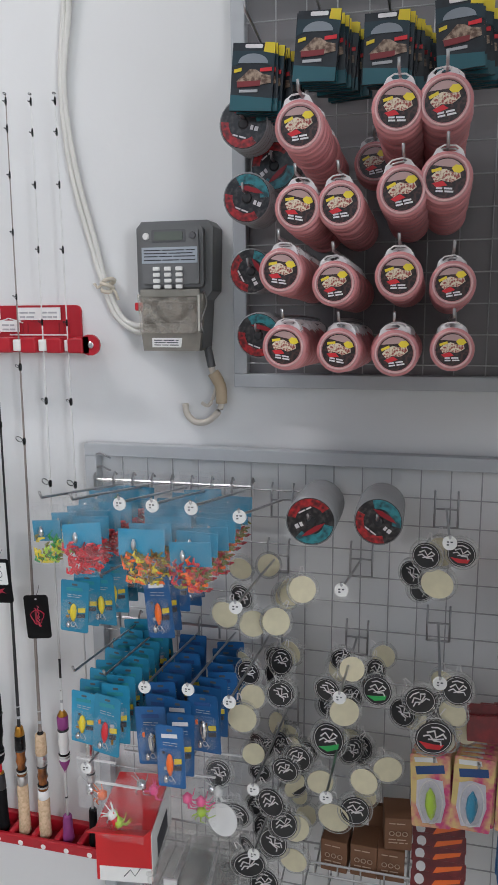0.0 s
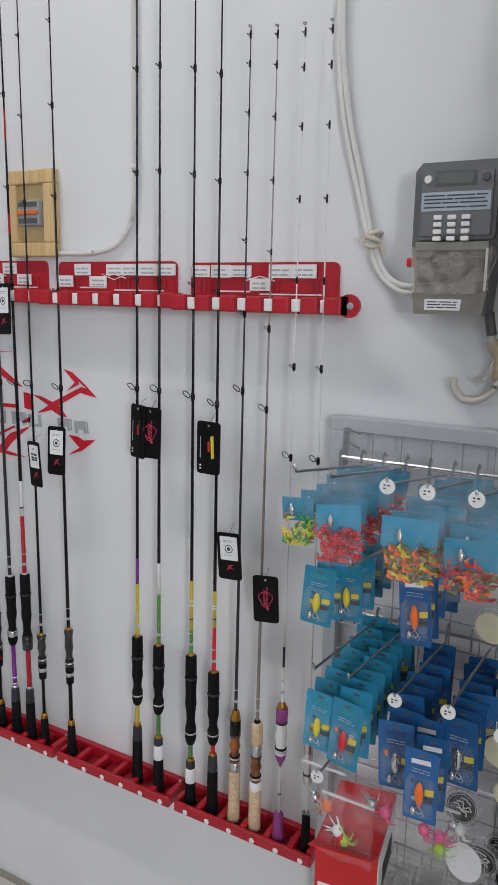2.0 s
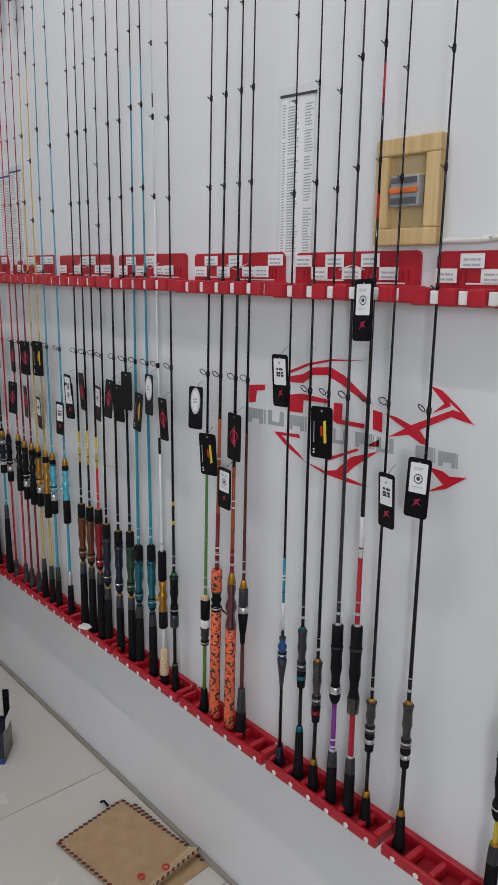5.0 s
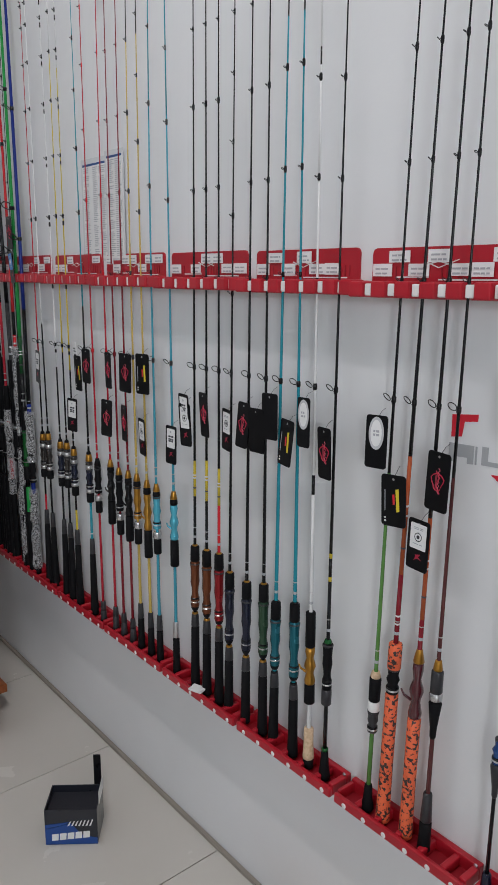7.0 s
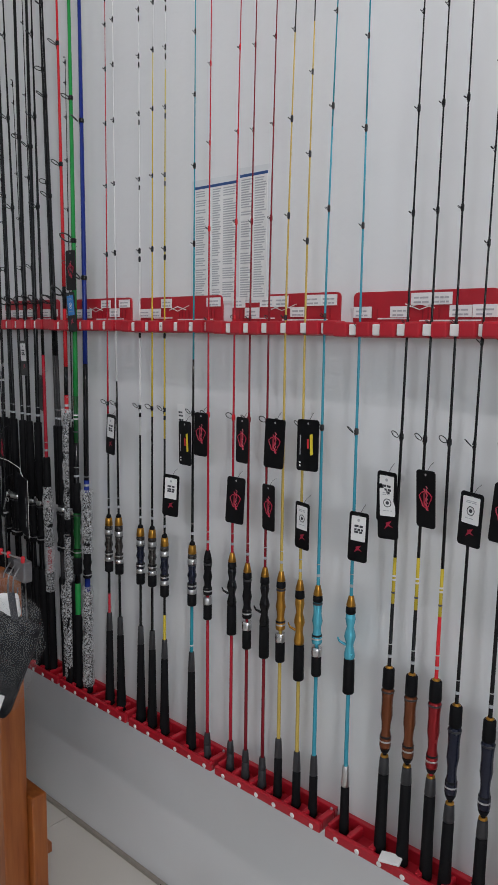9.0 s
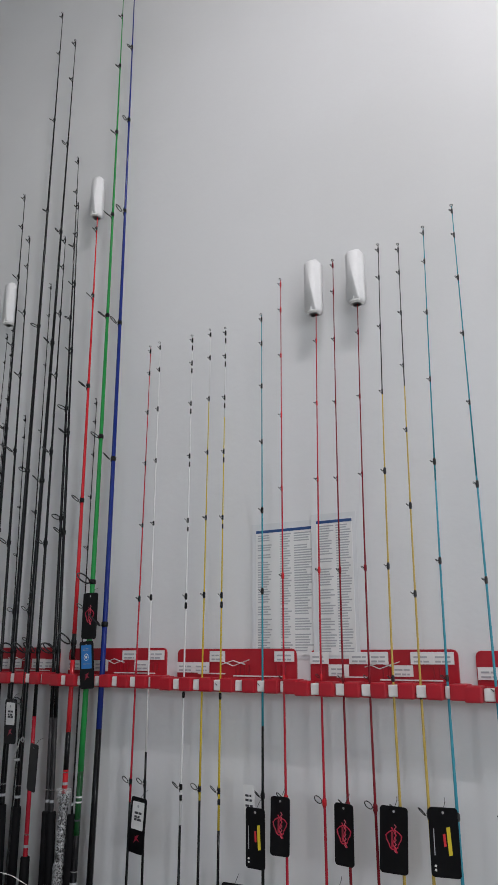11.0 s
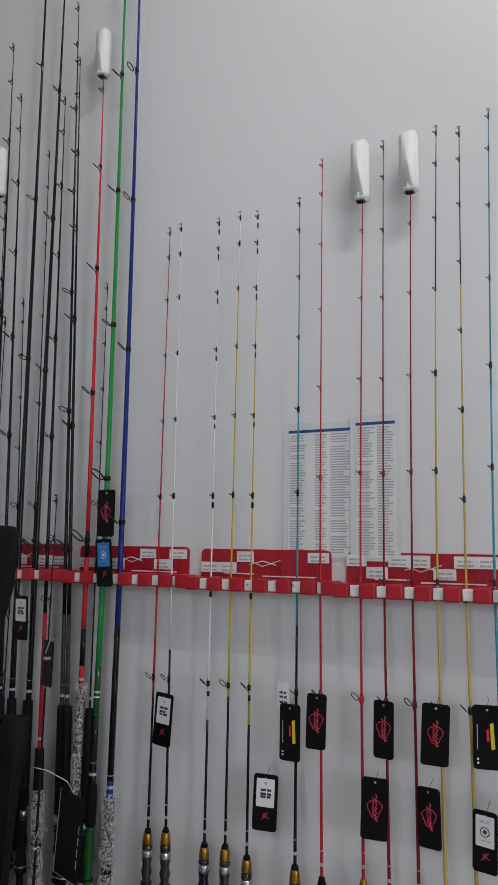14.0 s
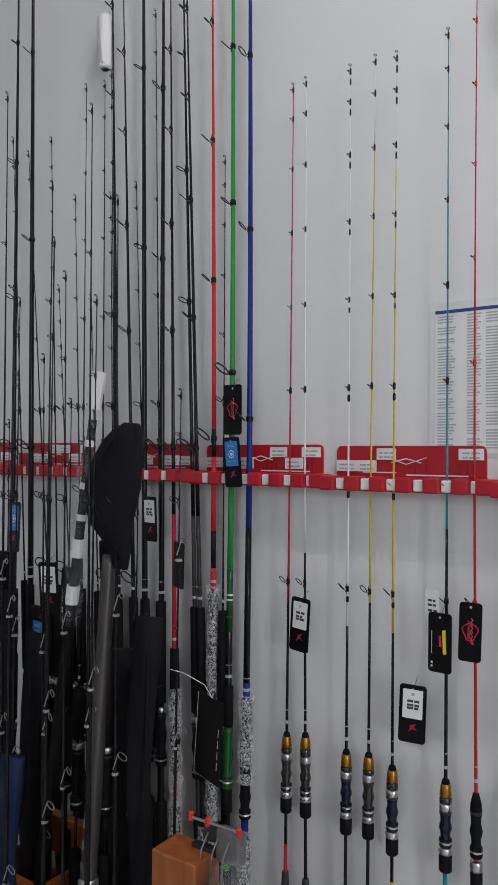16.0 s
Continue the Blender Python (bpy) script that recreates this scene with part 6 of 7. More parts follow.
braid_stack(-0.517, 1.265, 4, 1.846, 0.0375, 1)
braid_stack(-0.484, 1.325, 3, 1.795, 0.038, 9, 150)
braid_stack(-0.514, 1.265, 5, 1.740, 0.0375, 2)
braid_stack(-0.512, 1.285, 4, 1.633, 0.035, 3, 60)
braid_stack(-0.499, 1.280, 4, 1.534, 0.036, 4, 40)
braid_stack(-0.409, 1.245, 7, 1.246, 0.040, 5, 140)
braid_stack(-0.304, 1.245, 6, 1.252, 0.038, 6, 20)


def hook_packs(x, z, y0, n, seed):
    """Stack of dark hook packs with teal lower half, hung from the top hooks."""
    rr = random.Random(seed)
    for k in range(n):
        m = pose(x + 0.004 * k + rr.uniform(-0.003, 0.003), y0 + 0.009 * k, z - 0.0005 * k, -4, rr.uniform(-5, 5), rr.uniform(-7, 7))
        if "hookpack" in PACK:
            copy_thing(PACK["hookpack"], m).scale = (0.90, 1, 0.92)
            continue
        p = thing("hook_pack", (0, 0, 0), "dark printed tackle pack with teal base and yellow corner", "tackle pack", "tackle packs")
        part("card", slab([(-0.034, -0.055), (0.034, -0.055), (0.034, 0.046), (-0.034, 0.046)], 0, 0.004), two_tone("dark_navy_print", (0.006, 0.009, 0.014), (0.014, 0.022, 0.032), 60, 0.35, 0.75, 0.3), p)
        part("teal_base", slab([(-0.034, -0.055), (0.034, -0.055), (0.034, -0.036), (-0.034, -0.031)], -0.0008, -0.0001), mat("teal_pack", (0.012, 0.095, 0.12), 0.35), p)
        part("teal_band", slab([(-0.034, 0.010), (-0.020, 0.016), (0.020, 0.016), (0.034, 0.010), (0.034, 0.034), (-0.034, 0.034)], -0.0006, -0.0001), mat("deep_teal_pack", (0.006, 0.028, 0.042), 0.35), p)
        part("dome_print", slab([(0.024 * math.cos(radians(a)), 0.016 + 0.014 * math.sin(radians(a))) for a in range(0, 181, 15)], -0.0009, -0.0007), mat("dome_grey", (0.22, 0.25, 0.28), 0.4), p)
        part("hang_slot", slab(rounded(0.028, 0.006, 0.002, 0, 0.041), -0.0006, -0.0001), HANGTAB, p)
        part("picture", slab([(-0.026, -0.012), (-0.016, -0.004), (-0.004, 0.007), (0.006, 0.006), (0.016, 0.000), (0.030, -0.003), (0.031, -0.013), (0.010, -0.017)], -0.0016, -0.0009), two_tone("picture_print", (0.10, 0.055, 0.035), (0.40, 0.30, 0.22), 120, 0.40, 0.60, 0.4), p)
        part("red_patch", slab([(0.012, 0.008), (0.031, 0.010), (0.031, 0.004), (0.012, 0.003)], -0.0018, -0.0010), HOTRED, p)
        part("yellow_corner", slab([(0.016, 0.033), (0.034, 0.030), (0.034, 0.046), (0.018, 0.047)], -0.0010, -0.0001), YELLOW, p)
        part("yellow_mark", slab([(-0.030, 0.006), (-0.018, 0.009), (-0.018, 0.004), (-0.030, 0.001)], -0.0012, -0.0001), YELLOW, p)
        part("name_block", slab([(-0.024, -0.012), (0.014, -0.010), (0.013, -0.018), (-0.023, -0.021)], -0.0020, -0.0017), mat("dark_red_name", (0.20, 0.02, 0.025), 0.4), p)
        part("small_print", slab([(-0.020, -0.024), (0.010, -0.023), (0.010, -0.027), (-0.020, -0.028)], -0.0012, -0.0001), GREYINK, p)
        p.matrix_basis = m
        p.scale = (0.90, 1, 0.92)
        PACK["hookpack"] = p
    hook(x, z + 0.046, GY - y0 + 0.05, 0.02, False, False)


hook_packs(-0.494, 1.905, 1.235, 9, 1)
hook_packs(-0.405, 1.935, 1.225, 11, 2)
hook_packs(-0.307, 1.928, 1.235, 10, 3)
hook_packs(-0.211, 1.938, 1.235, 10, 4)

# ---- clear round tubs with cream and black labels ----


def tub(x, y, z, r, kind, tilt):
    key = ("tub", kind)
    if key not in PACK:
        t = thing("line_tub", (0, 0, 0), {"white": "clear round tub with a shiny white label", "cream": "clear round tub with a plain cream label", "green": "clear round tub with black label and green swoosh", "red": "clear round tub with black label and red swoosh", "dark": "clear round tub with black label and white ring print"}[kind], "line tub", "round line tubs on the hooks")
        part("shell", lathe([(0.0225, 0.0), (0.028, 0.0008), (0.030, 0.003), (0.030, 0.009), (0.028, 0.012), (0.024, 0.0125)], 24, axis="y"), TUB, t, smooth=True)
        if kind in ("cream", "white"):
            part("label_disc", lathe([(0.0235, -0.0016), (0.0240, -0.0010), (0.0240, -0.0003)], 24, axis="y"), CREAM if kind == "cream" else mat("shiny_white_label", (0.86, 0.86, 0.86), 0.2, coat=0.5), t)
        else:
            part("label_disc", lathe([(0.0235, -0.0016), (0.0235, -0.0003)], 24, axis="y"), mat("black_tub_label", (0.02, 0.02, 0.022), 0.3), t)
            bm = bmesh.new()
            ring(bm, (0, -0.0018, 0), (0, 1, 0), 0.0215, 0.0004, 24, 4)
            tube([(-0.012, -0.002, 0.004), (-0.004, -0.002, 0.010), (0.002, -0.002, 0.002), (0.008, -0.002, 0.010), (0.014, -0.002, 0.006)], 0.0013, 4, bm)
            tube([(-0.014, -0.002, -0.002), (-0.007, -0.002, 0.002), (0.001, -0.002, -0.003), (0.010, -0.002, -0.001), (0.013, -0.002, -0.006)], 0.0011, 4, bm)
            tube([(-0.010, -0.002, 0.013), (-0.002, -0.002, 0.016), (0.008, -0.002, 0.014)], 0.0010, 4, bm)
            tube([(-0.006, -0.002, -0.004), (0.004, -0.002, 0.000), (0.012, -0.002, 0.004)], 0.0010, 4, bm)
            part("ring_print", bm, HANGTAB, t)
            if kind in ("green", "red"):
                part("swoosh_print", slab([(-0.016, -0.011), (0.004, -0.008), (0.016, -0.004), (0.014, -0.012), (-0.002, -0.017)], -0.0024, -0.0017), mat("green_print", (0.03, 0.42, 0.10), 0.4) if kind == "green" else HOTRED, t)
        # pale ring paints in the bright highlight along the clear rim
        part("rim_line", ring(bmesh.new(), (0, -0.0004, 0), (0, 1, 0), 0.0280, 0.0006, 24, 4), mat("painted_rim_highlight", (0.40, 0.41, 0.40), 0.15, coat=0.4), t)
        part("hang_loop", tube([(-0.004, 0.006, 0.029), (-0.002, 0.006, 0.040), (0.002, 0.006, 0.040), (0.004, 0.006, 0.029)], 0.0009, 4), HANGTAB, t)
        PACK[key] = t
        o = t
        o.matrix_basis = pose(x, y, z, *tilt)
    else:
        o = copy_thing(PACK[key], pose(x, y, z, *tilt))
    o.scale = (r / 0.030, r / 0.030, r / 0.030)
    return o




def tubs(x, z, y, length, front, behind, seed, zh=None):
    """Tubs bunched on one hook: the named ones in front, others crowding behind."""
    rr = random.Random(seed)
    hook(x, zh if zh else z + 0.10, length, 0.02)
    for dx, dz, kind, r in front:
        tub(x + dx, y + rr.uniform(-0.012, 0.012), z + dz, r, kind, (rr.uniform(-14, 10), rr.uniform(-40, 40), rr.uniform(-16, 16)))
    for k in range(behind):
        tub(x + rr.uniform(-0.055, 0.055), y + rr.uniform(0.025, 0.11), z + rr.uniform(-0.055, 0.055), rr.uniform(0.024, 0.029), rr.choice(("dark", "cream", "cream", "dark", "dark")), (rr.uniform(-25, 15), rr.uniform(-60, 60), rr.uniform(-45, 45)))


tubs(-0.489, 1.085, 1.24, 0.30, ((-0.058, -0.003, "cream", 0.029), (-0.013, -0.018, "cream", 0.028), (0.028, -0.006, "cream", 0.028), (0.068, 0.046, "cream", 0.027), (-0.030, 0.030, "dark", 0.026)), 5, 1, 1.142)
tubs(-0.200, 1.165, 1.25, 0.26, ((-0.012, -0.012, "cream", 0.031), (0.022, 0.040, "red", 0.027), (-0.030, 0.035, "dark", 0.027)), 3, 2, 1.245)
tubs(-0.500, 0.925, 1.24, 0.30, ((-0.020, -0.026, "cream", 0.031), (-0.004, 0.010, "cream", 0.026), (0.045, 0.026, "dark", 0.027), (-0.012, 0.050, "dark", 0.026)), 6, 3, 0.995)
tubs(-0.345, 0.935, 1.25, 0.26, ((-0.030, -0.060, "green", 0.034), (-0.005, -0.005, "cream", 0.030), (0.046, 0.030, "green", 0.030), (0.006, 0.070, "cream", 0.025), (-0.035, 0.020, "dark", 0.027)), 8, 4, 1.000)
tubs(-0.205, 0.935, 1.25, 0.26, ((-0.003, -0.038, "red", 0.038), (-0.026, 0.022, "dark", 0.031), (0.025, 0.004, "cream", 0.027), (0.030, 0.050, "dark", 0.029)), 7, 5, 1.040)
tubs(-0.360, 0.780, 1.24, 0.28, ((-0.005, -0.050, "cream", 0.034), (-0.026, 0.026, "cream", 0.027), (0.082, 0.060, "cream", 0.029), (0.030, -0.030, "dark", 0.031), (0.045, 0.035, "cream", 0.028)), 8, 6, 0.850)
tubs(-0.470, 0.775, 1.25, 0.28, ((-0.090, -0.083, "white", 0.036), (0.043, 0.052, "dark", 0.028), (-0.002, -0.030, "dark", 0.032), (0.021, 0.030, "dark", 0.029), (-0.068, -0.075, "dark", 0.031), (-0.102, -0.005, "dark", 0.029), (0.02, -0.07, "dark", 0.030)), 12, 7, 0.845)
tubs(-0.480, 0.640, 1.26, 0.24, ((-0.035, -0.035, "dark", 0.036), (0.010, 0.020, "dark", 0.032), (-0.010, -0.075, "dark", 0.033), (0.045, -0.01, "cream", 0.030), (0.05, 0.055, "cream", 0.028)), 8, 8, 0.70)
hook(-0.340, 1.146, 0.30, 0.055)

# ---- lower shelf goods, right-hand lures ----


def carton(name, place, size, m_, label, category, turn=0):
    c = thing(name, place, label, category, turn=(0, 0, turn))
    w, d, h = size
    part("box_body", cube(-w / 2, w / 2, -d / 2, d / 2, 0, h, bevel=0.0015), m_, c)
    return c


rb = carton("red_carton", (-0.740, 1.275, 0.575), (0.10, 0.16, 0.105), mat("red_white_carton", (0.58, 0.015, 0.02), 0.45), "red carton with a white side and red lid flap", "carton", 8)
part("lid_flap", slab([(-0.05, 0), (0.05, 0), (0.048, 0.05), (-0.052, 0.045)], 0, 0.002), MATS["red_white_carton"], rb, at=pose(0, -0.08, 0.104, 62, 0, 0))
part("white_side", cube(0.0502, 0.0515, -0.078, 0.078, 0.002, 0.098), WHITE, rb)
part("white_front", cube(-0.044, 0.0500, -0.0812, -0.0803, 0.001, 0.030), WHITE, rb)
part("sketch_print", tube([(0.0, -0.0816, 0.012), (0.012, -0.0816, 0.026), (0.02, -0.0816, 0.014), (0.03, -0.0816, 0.030)], 0.0008, 4), INK, rb)
part("window", cube(0.0516, 0.0524, -0.04, 0.04, 0.02, 0.06), INK, rb)
part("ribbon", tube(smooth_path([(-0.03, -0.06, 0.11), (0.0, -0.085, 0.118), (0.03, -0.07, 0.11)]), 0.002, 5), HOTRED, rb)
sh = thing("wire_basket", (-0.64, GY, 0.505), "chromed wire basket hung on the grid", "wire basket", "wire baskets")
for k in range(8):
    part("wire", tube([(-0.06 + k * 0.045, -0.006, 0.06), (-0.06 + k * 0.045, -0.006, 0.0), (-0.06 + k * 0.045, -0.24, 0.0), (-0.06 + k * 0.045, -0.24, 0.05)], 0.0018, 5), STEEL, sh)
for y_, z_ in ((-0.24, 0.05), (-0.24, 0.0), (-0.12, 0.0), (-0.006, 0.06)):
    part("rail", tube([(-0.07, y_, z_), (0.26, y_, z_)], 0.0022, 5), STEEL, sh)
for k, (x, z) in enumerate(((-0.655, 0.52), (-0.60, 0.522), (-0.645, 0.563), (-0.585, 0.56), (-0.54, 0.518))):
    t = thing("tackle_box", (x, 1.26, z), "flat clear plastic tackle box", "tackle box", "clear tackle boxes", turn=(0, 0, -6 + 4 * k))
    part("tray", cube(-0.045, 0.045, -0.06, 0.06, 0.0, 0.028, bevel=0.004), TUB, t)
    part("lid", cube(-0.046, 0.046, -0.061, 0.061, 0.0285, 0.038, bevel=0.003), TUB, t)
    part("latch", cube(-0.012, 0.012, -0.066, -0.0615, 0.016, 0.034, bevel=0.001), HANGTAB, t)
    part("divider", cube(-0.001, 0.001, -0.055, 0.055, 0.002, 0.026), HANGTAB, t)
sh2 = thing("wire_basket", (-0.32, GY, 0.600), "small chromed wire shelf with brown cartons", "wire basket", "wire baskets")
for k in range(5):
    part("wire", tube([(-0.08 + k * 0.04, -0.004, 0.02), (-0.08 + k * 0.04, -0.004, 0.0), (-0.08 + k * 0.04, -0.12, -0.004), (-0.08 + k * 0.04, -0.12, 0.02)], 0.0018, 5), STEEL, sh2)
for y_, z_ in ((-0.12, 0.02), (-0.12, -0.004), (-0.06, -0.002)):
    part("rail", tube([(-0.09, y_, z_), (0.10, y_, z_)], 0.0022, 5), STEEL, sh2)
for k, (x, y_, z) in enumerate(((-0.365, 1.30, 0.604), (-0.315, 1.30, 0.604), (-0.270, 1.30, 0.604), (-0.29, 1.335, 0.604), (-0.262, 1.303, 0.665))):
    c = carton("brown_carton", (x, y_, z), (0.046, 0.055 if k != 3 else 0.01, 0.060 if k != 3 else 0.10), BROWNBOX, "small dark brown printed carton", "carton", 3 * k - 5)
    bm = bmesh.new()
    for q in (-0.011, 0.0, 0.011):
        ring(bm, (q, -0.029, 0.032), (0, 1, 0), 0.004, 0.0008, 12, 4)
    part("ring_print", bm, mat("pale_print", (0.55, 0.40, 0.30), 0.5), c)
    part("print_line", bars((0.050, 0.020, 0.014), -0.016, 0.016, -0.0279, 0.002), MATS["pale_print"], c)


def fish_card(x, y, z, rot, tint):
    c = thing("lure_blister", (x, y, z), "pink and yellow blister card with a hard fish lure", "lure card", "hard lure blisters", turn=(-4, rot, 0))
    part("card", slab(rounded(0.064, 0.128, 0.004, 0, -0.064), 0, 0.0015), two_tone("rainbow_card_" + tint.name, (0.62, 0.06, 0.20), (0.74, 0.56, 0.22), 26, 0.42, 0.58, 0.3), c)
    part("pale_panel", slab([(-0.022, -0.046), (-0.004, -0.040), (0.020, -0.044), (0.024, -0.084), (0.016, -0.118), (-0.014, -0.121), (-0.024, -0.090)], -0.0007, -0.0001), mat("pale_card_print", (0.62, 0.60, 0.66), 0.35, vary=0.2, scale=70), c)
    part("blister_shell", slab([(0.017 * math.cos(a), -0.080 + 0.036 * math.sin(a)) for a in [2 * math.pi * k / 20 for k in range(20)]], -0.014, -0.0005), CLEAR, c)
    part("lure", lathe([(0.001, -0.110), (0.006, -0.102), (0.0095, -0.085), (0.0075, -0.066), (0.001, -0.054)], 10, off=(0, -0.007, 0)), tint, c, smooth=True)
    part("headline", slab([(-0.024, -0.022), (0.022, -0.016), (0.024, -0.030), (-0.022, -0.036)], -0.0008, -0.0001), BLUEINK, c)
    part("shell_rim", tube([(0.019 * math.cos(a), -0.004, -0.080 + 0.038 * math.sin(a)) for a in [2 * math.pi * k / 20 for k in range(21)]], 0.0012, 5), HANGTAB, c)
    part("headline", slab([(-0.026, -0.006), (0.010, -0.004), (0.012, -0.012), (-0.024, -0.014)], -0.0008, -0.0001), WHITE, c)


for k in range(6):
    fish_card(-0.212 + 0.003 * k, 1.285 + 0.014 * k, 0.845, -3 + 2 * (k % 3), LIME)
    fish_card(-0.140 + 0.003 * k, 1.285 + 0.014 * k, 0.850, 2 - 2 * (k % 3), BLUE)
    fish_card(-0.070 + 0.003 * k, 1.295 + 0.014 * k, 0.850, 1 - 2 * (k % 3), ORANGE)
for x in (-0.205, -0.135, -0.065):
    hook(x, 0.838, 0.12, 0.006, False)
for k in range(5):
    p = thing("lure_sachet", (-0.192 + 0.002 * (k % 2), 1.27 + 0.01 * k, 0.622 + 0.017 * k), "small red and orange printed lure sachet", "lure sachet", "red lure sachets", turn=(-28, 3 - k, 2))
    part("pouch", slab(rounded(0.088, 0.026, 0.002), -0.002, 0.002), mat("red_black_sachet", (0.16, 0.012, 0.014), 0.3, vary=0.8, scale=60), p)
    part("orange_flash", slab([(-0.010, -0.008), (0.036, 0.004), (0.038, 0.010), (-0.004, 0.002)], -0.0030, -0.0021), ORANGE, p)
    part("round_mark", lathe([(0.008, -0.003), (0.008, -0.0021)], 14, axis="y", off=(-0.030, 0, 0)), HANGTAB, p)
for k in range(6):
    p = thing("lure_sachet", (-0.12 + 0.022 * (k % 3), 1.30 + 0.006 * k, 0.895 + 0.012 * (k // 3)), "small dark red printed lure sachet", "lure sachet", "red lure sachets", turn=(-20, 0, 4))
    part("pouch", slab(rounded(0.070, 0.040, 0.002), -0.002, 0.002), MATS["red_black_sachet"], p)
for x, z, m_, lab in ((-0.055, 1.60, BLACK, "black printed tackle pack with pale letters"), (-0.050, 1.487, BLACK, "black printed tackle pack with pale letters"), (-0.060, 1.75, mat("olive_pack", (0.12, 0.09, 0.03), 0.4), "dark olive tackle pack on a hook"), (-0.062, 1.165, HOTRED, "pink and red tackle pack on hook"), (-0.060, 1.055, BLACK, "black tackle pack on a hook"), (-0.045, 0.665, DEEPBLUE, "deep blue tackle pack on a hook")):
    for k in range(3):
        p = thing("tackle_pack", (x, 1.28 + 0.02 * k, z), lab, "tackle pack", "edge tackle packs", turn=(-3, 2 * k - 2, 4))
        part("pouch", slab(rounded(0.10, 0.10, 0.008), -0.004, 0.004), m_, p)
        part("print_line", bars((0.02, 0.0, -0.02), -0.035, 0.03, -0.0045, 0.006), HANGTAB, p)
    hook(x, z + 0.04, 0.13, 0.006, False)

# ---- on the floor ----
en = thing("envelope", (-2.272, 1.259, 0.0054), "large brown airmail envelope with a striped edge, flap open", "envelope", "envelopes on the floor", turn=(0, 0, 8.3))


def envelope_parts(en, w, d, z0):
    part("sheet", cube(-w / 2, w / 2, -d / 2, d / 2, z0, z0 + 0.004, bevel=0.001), KRAFT, en)
    stripe = finish(cube(-0.006, 0.006, -0.0042, 0.0042, 0, 0.0008), "edge_stripe", INK)
    stripe2 = finish(cube(-0.006, 0.006, -0.0042, 0.0042, 0, 0.0008), "edge_stripe", mat("dark_airmail_red", (0.13, 0.012, 0.016), 0.6))
    n = int(w / 0.018)
    for k in range(n):
        for sy in (-1, 1):
            part("edge_stripe", stripe if k % 2 else stripe2, None, en, at=pose(-w / 2 + 0.012 + k * (w - 0.02) / n, sy * (d / 2 - 0.005), z0 + 0.0042, 0, 0, 30))
    n = int(d / 0.018)
    for k in range(n):
        part("edge_stripe", stripe if k % 2 else stripe2, None, en, at=pose(-w / 2 + 0.005, -d / 2 + 0.014 + k * (d - 0.02) / n, z0 + 0.0042, 0, 0, 60))


envelope_parts(en, 0.322, 0.236, 0.0)
en2 = thing("envelope", (-2.240, 1.272, 0.0), "brown airmail envelope lying flat under another one", "envelope", "envelopes on the floor", turn=(0, 0, 4))
envelope_parts(en2, 0.335, 0.230, 0.0)
bm = bmesh.new()
top = [bm.verts.new(v) for v in ((0.150, -0.116, 0.0062), (0.164, -0.116, 0.014), (0.176, 0.112, 0.030), (0.126, 0.112, 0.0066))]
low = [bm.verts.new(v.co - Vector((0, 0, 0.0016))) for v in top]
bm.faces.new(top)
bm.faces.new(low[::-1])
for k in range(4):
    bm.faces.new((low[k], low[(k + 1) % 4], top[(k + 1) % 4], top[k]))
bmesh.ops.recalc_face_normals(bm, faces=bm.faces)
fl = part("flap", bm, two_tone("pale_inner_kraft", (0.54, 0.40, 0.22), (0.62, 0.47, 0.28), 30, 0.3, 0.7, 0.7), en, "paler inner side of the open flap")
for k, q in enumerate((0.40, 0.66)):
    bt = bmesh.new()
    ring(bt, (0, 0, 0.002), (0, 0, 1), 0.0085, 0.0024, 14, 6)
    part("string_button", bt, HOTRED, en, "red string-tie button", at=pose(0.140 - 0.03 * (1 - k), -0.116 + 0.228 * q - 0.02, 0.0075 + 0.006 * k))
dash = [finish(cube(-0.0035, 0.0035, -0.0062, 0.0062, 0, 0.0008), "edge_stripe", m_) for m_ in (INK, MATS["dark_airmail_red"])]
for k in range(13):
    f_ = (k + 0.5) / 13
    part("edge_stripe", dash[k % 2], None, fl, at=pose(0.1605 + 0.012 * f_, -0.116 + 0.228 * f_, 0.0136 + 0.0162 * f_, 0, -24, 30))
ty = thing("cable_scrap", (-2.47, 1.30, 0.0), "short black scrap of plastic on the floor", "plastic scrap")
part("strip", tube([(-0.012, 0, 0.004), (0.0, 0.004, 0.012), (0.02, 0.006, 0.006)], 0.004, 6), EVA, ty)

ok = thing("reel_box", (-2.924, 1.130, 0.0), "dark blue open reel box with black lid flap standing up", "reel box", turn=(0, 0, 52.6))
NAVYCARD = mat("navy_black_carton", (0.012, 0.014, 0.022), 0.3, coat=0.3)
for name, a in (("front_panel", (-0.072, 0.072, -0.0525, -0.050)), ("back_panel", (-0.072, 0.072, 0.050, 0.0525)), ("side_panel", (-0.072, -0.0695, -0.050, 0.050)), ("side_panel", (0.0695, 0.072, -0.050, 0.050))):
    part(name, cube(*a, 0.0, 0.110, bevel=0.0008), NAVYCARD, ok)
part("inner_tray", cube(-0.069, 0.069, -0.0495, 0.0495, 0.002, 0.088), mat("dull_inner_tray", (0.022, 0.023, 0.030), 0.5), ok)
part("blue_band", slab([(-0.071, 0.002), (0.071, 0.002), (0.071, 0.020), (0.03, 0.030), (0.0, 0.068), (-0.030, 0.060), (-0.071, 0.050)], -0.0537, -0.0526), mat("bright_navy_print", (0.01, 0.06, 0.26), 0.35), ok)
part("blue_streak", slab([(-0.071, 0.052), (-0.020, 0.064), (-0.004, 0.072), (-0.071, 0.064)], -0.0537, -0.0526), MATS["bright_navy_print"], ok)
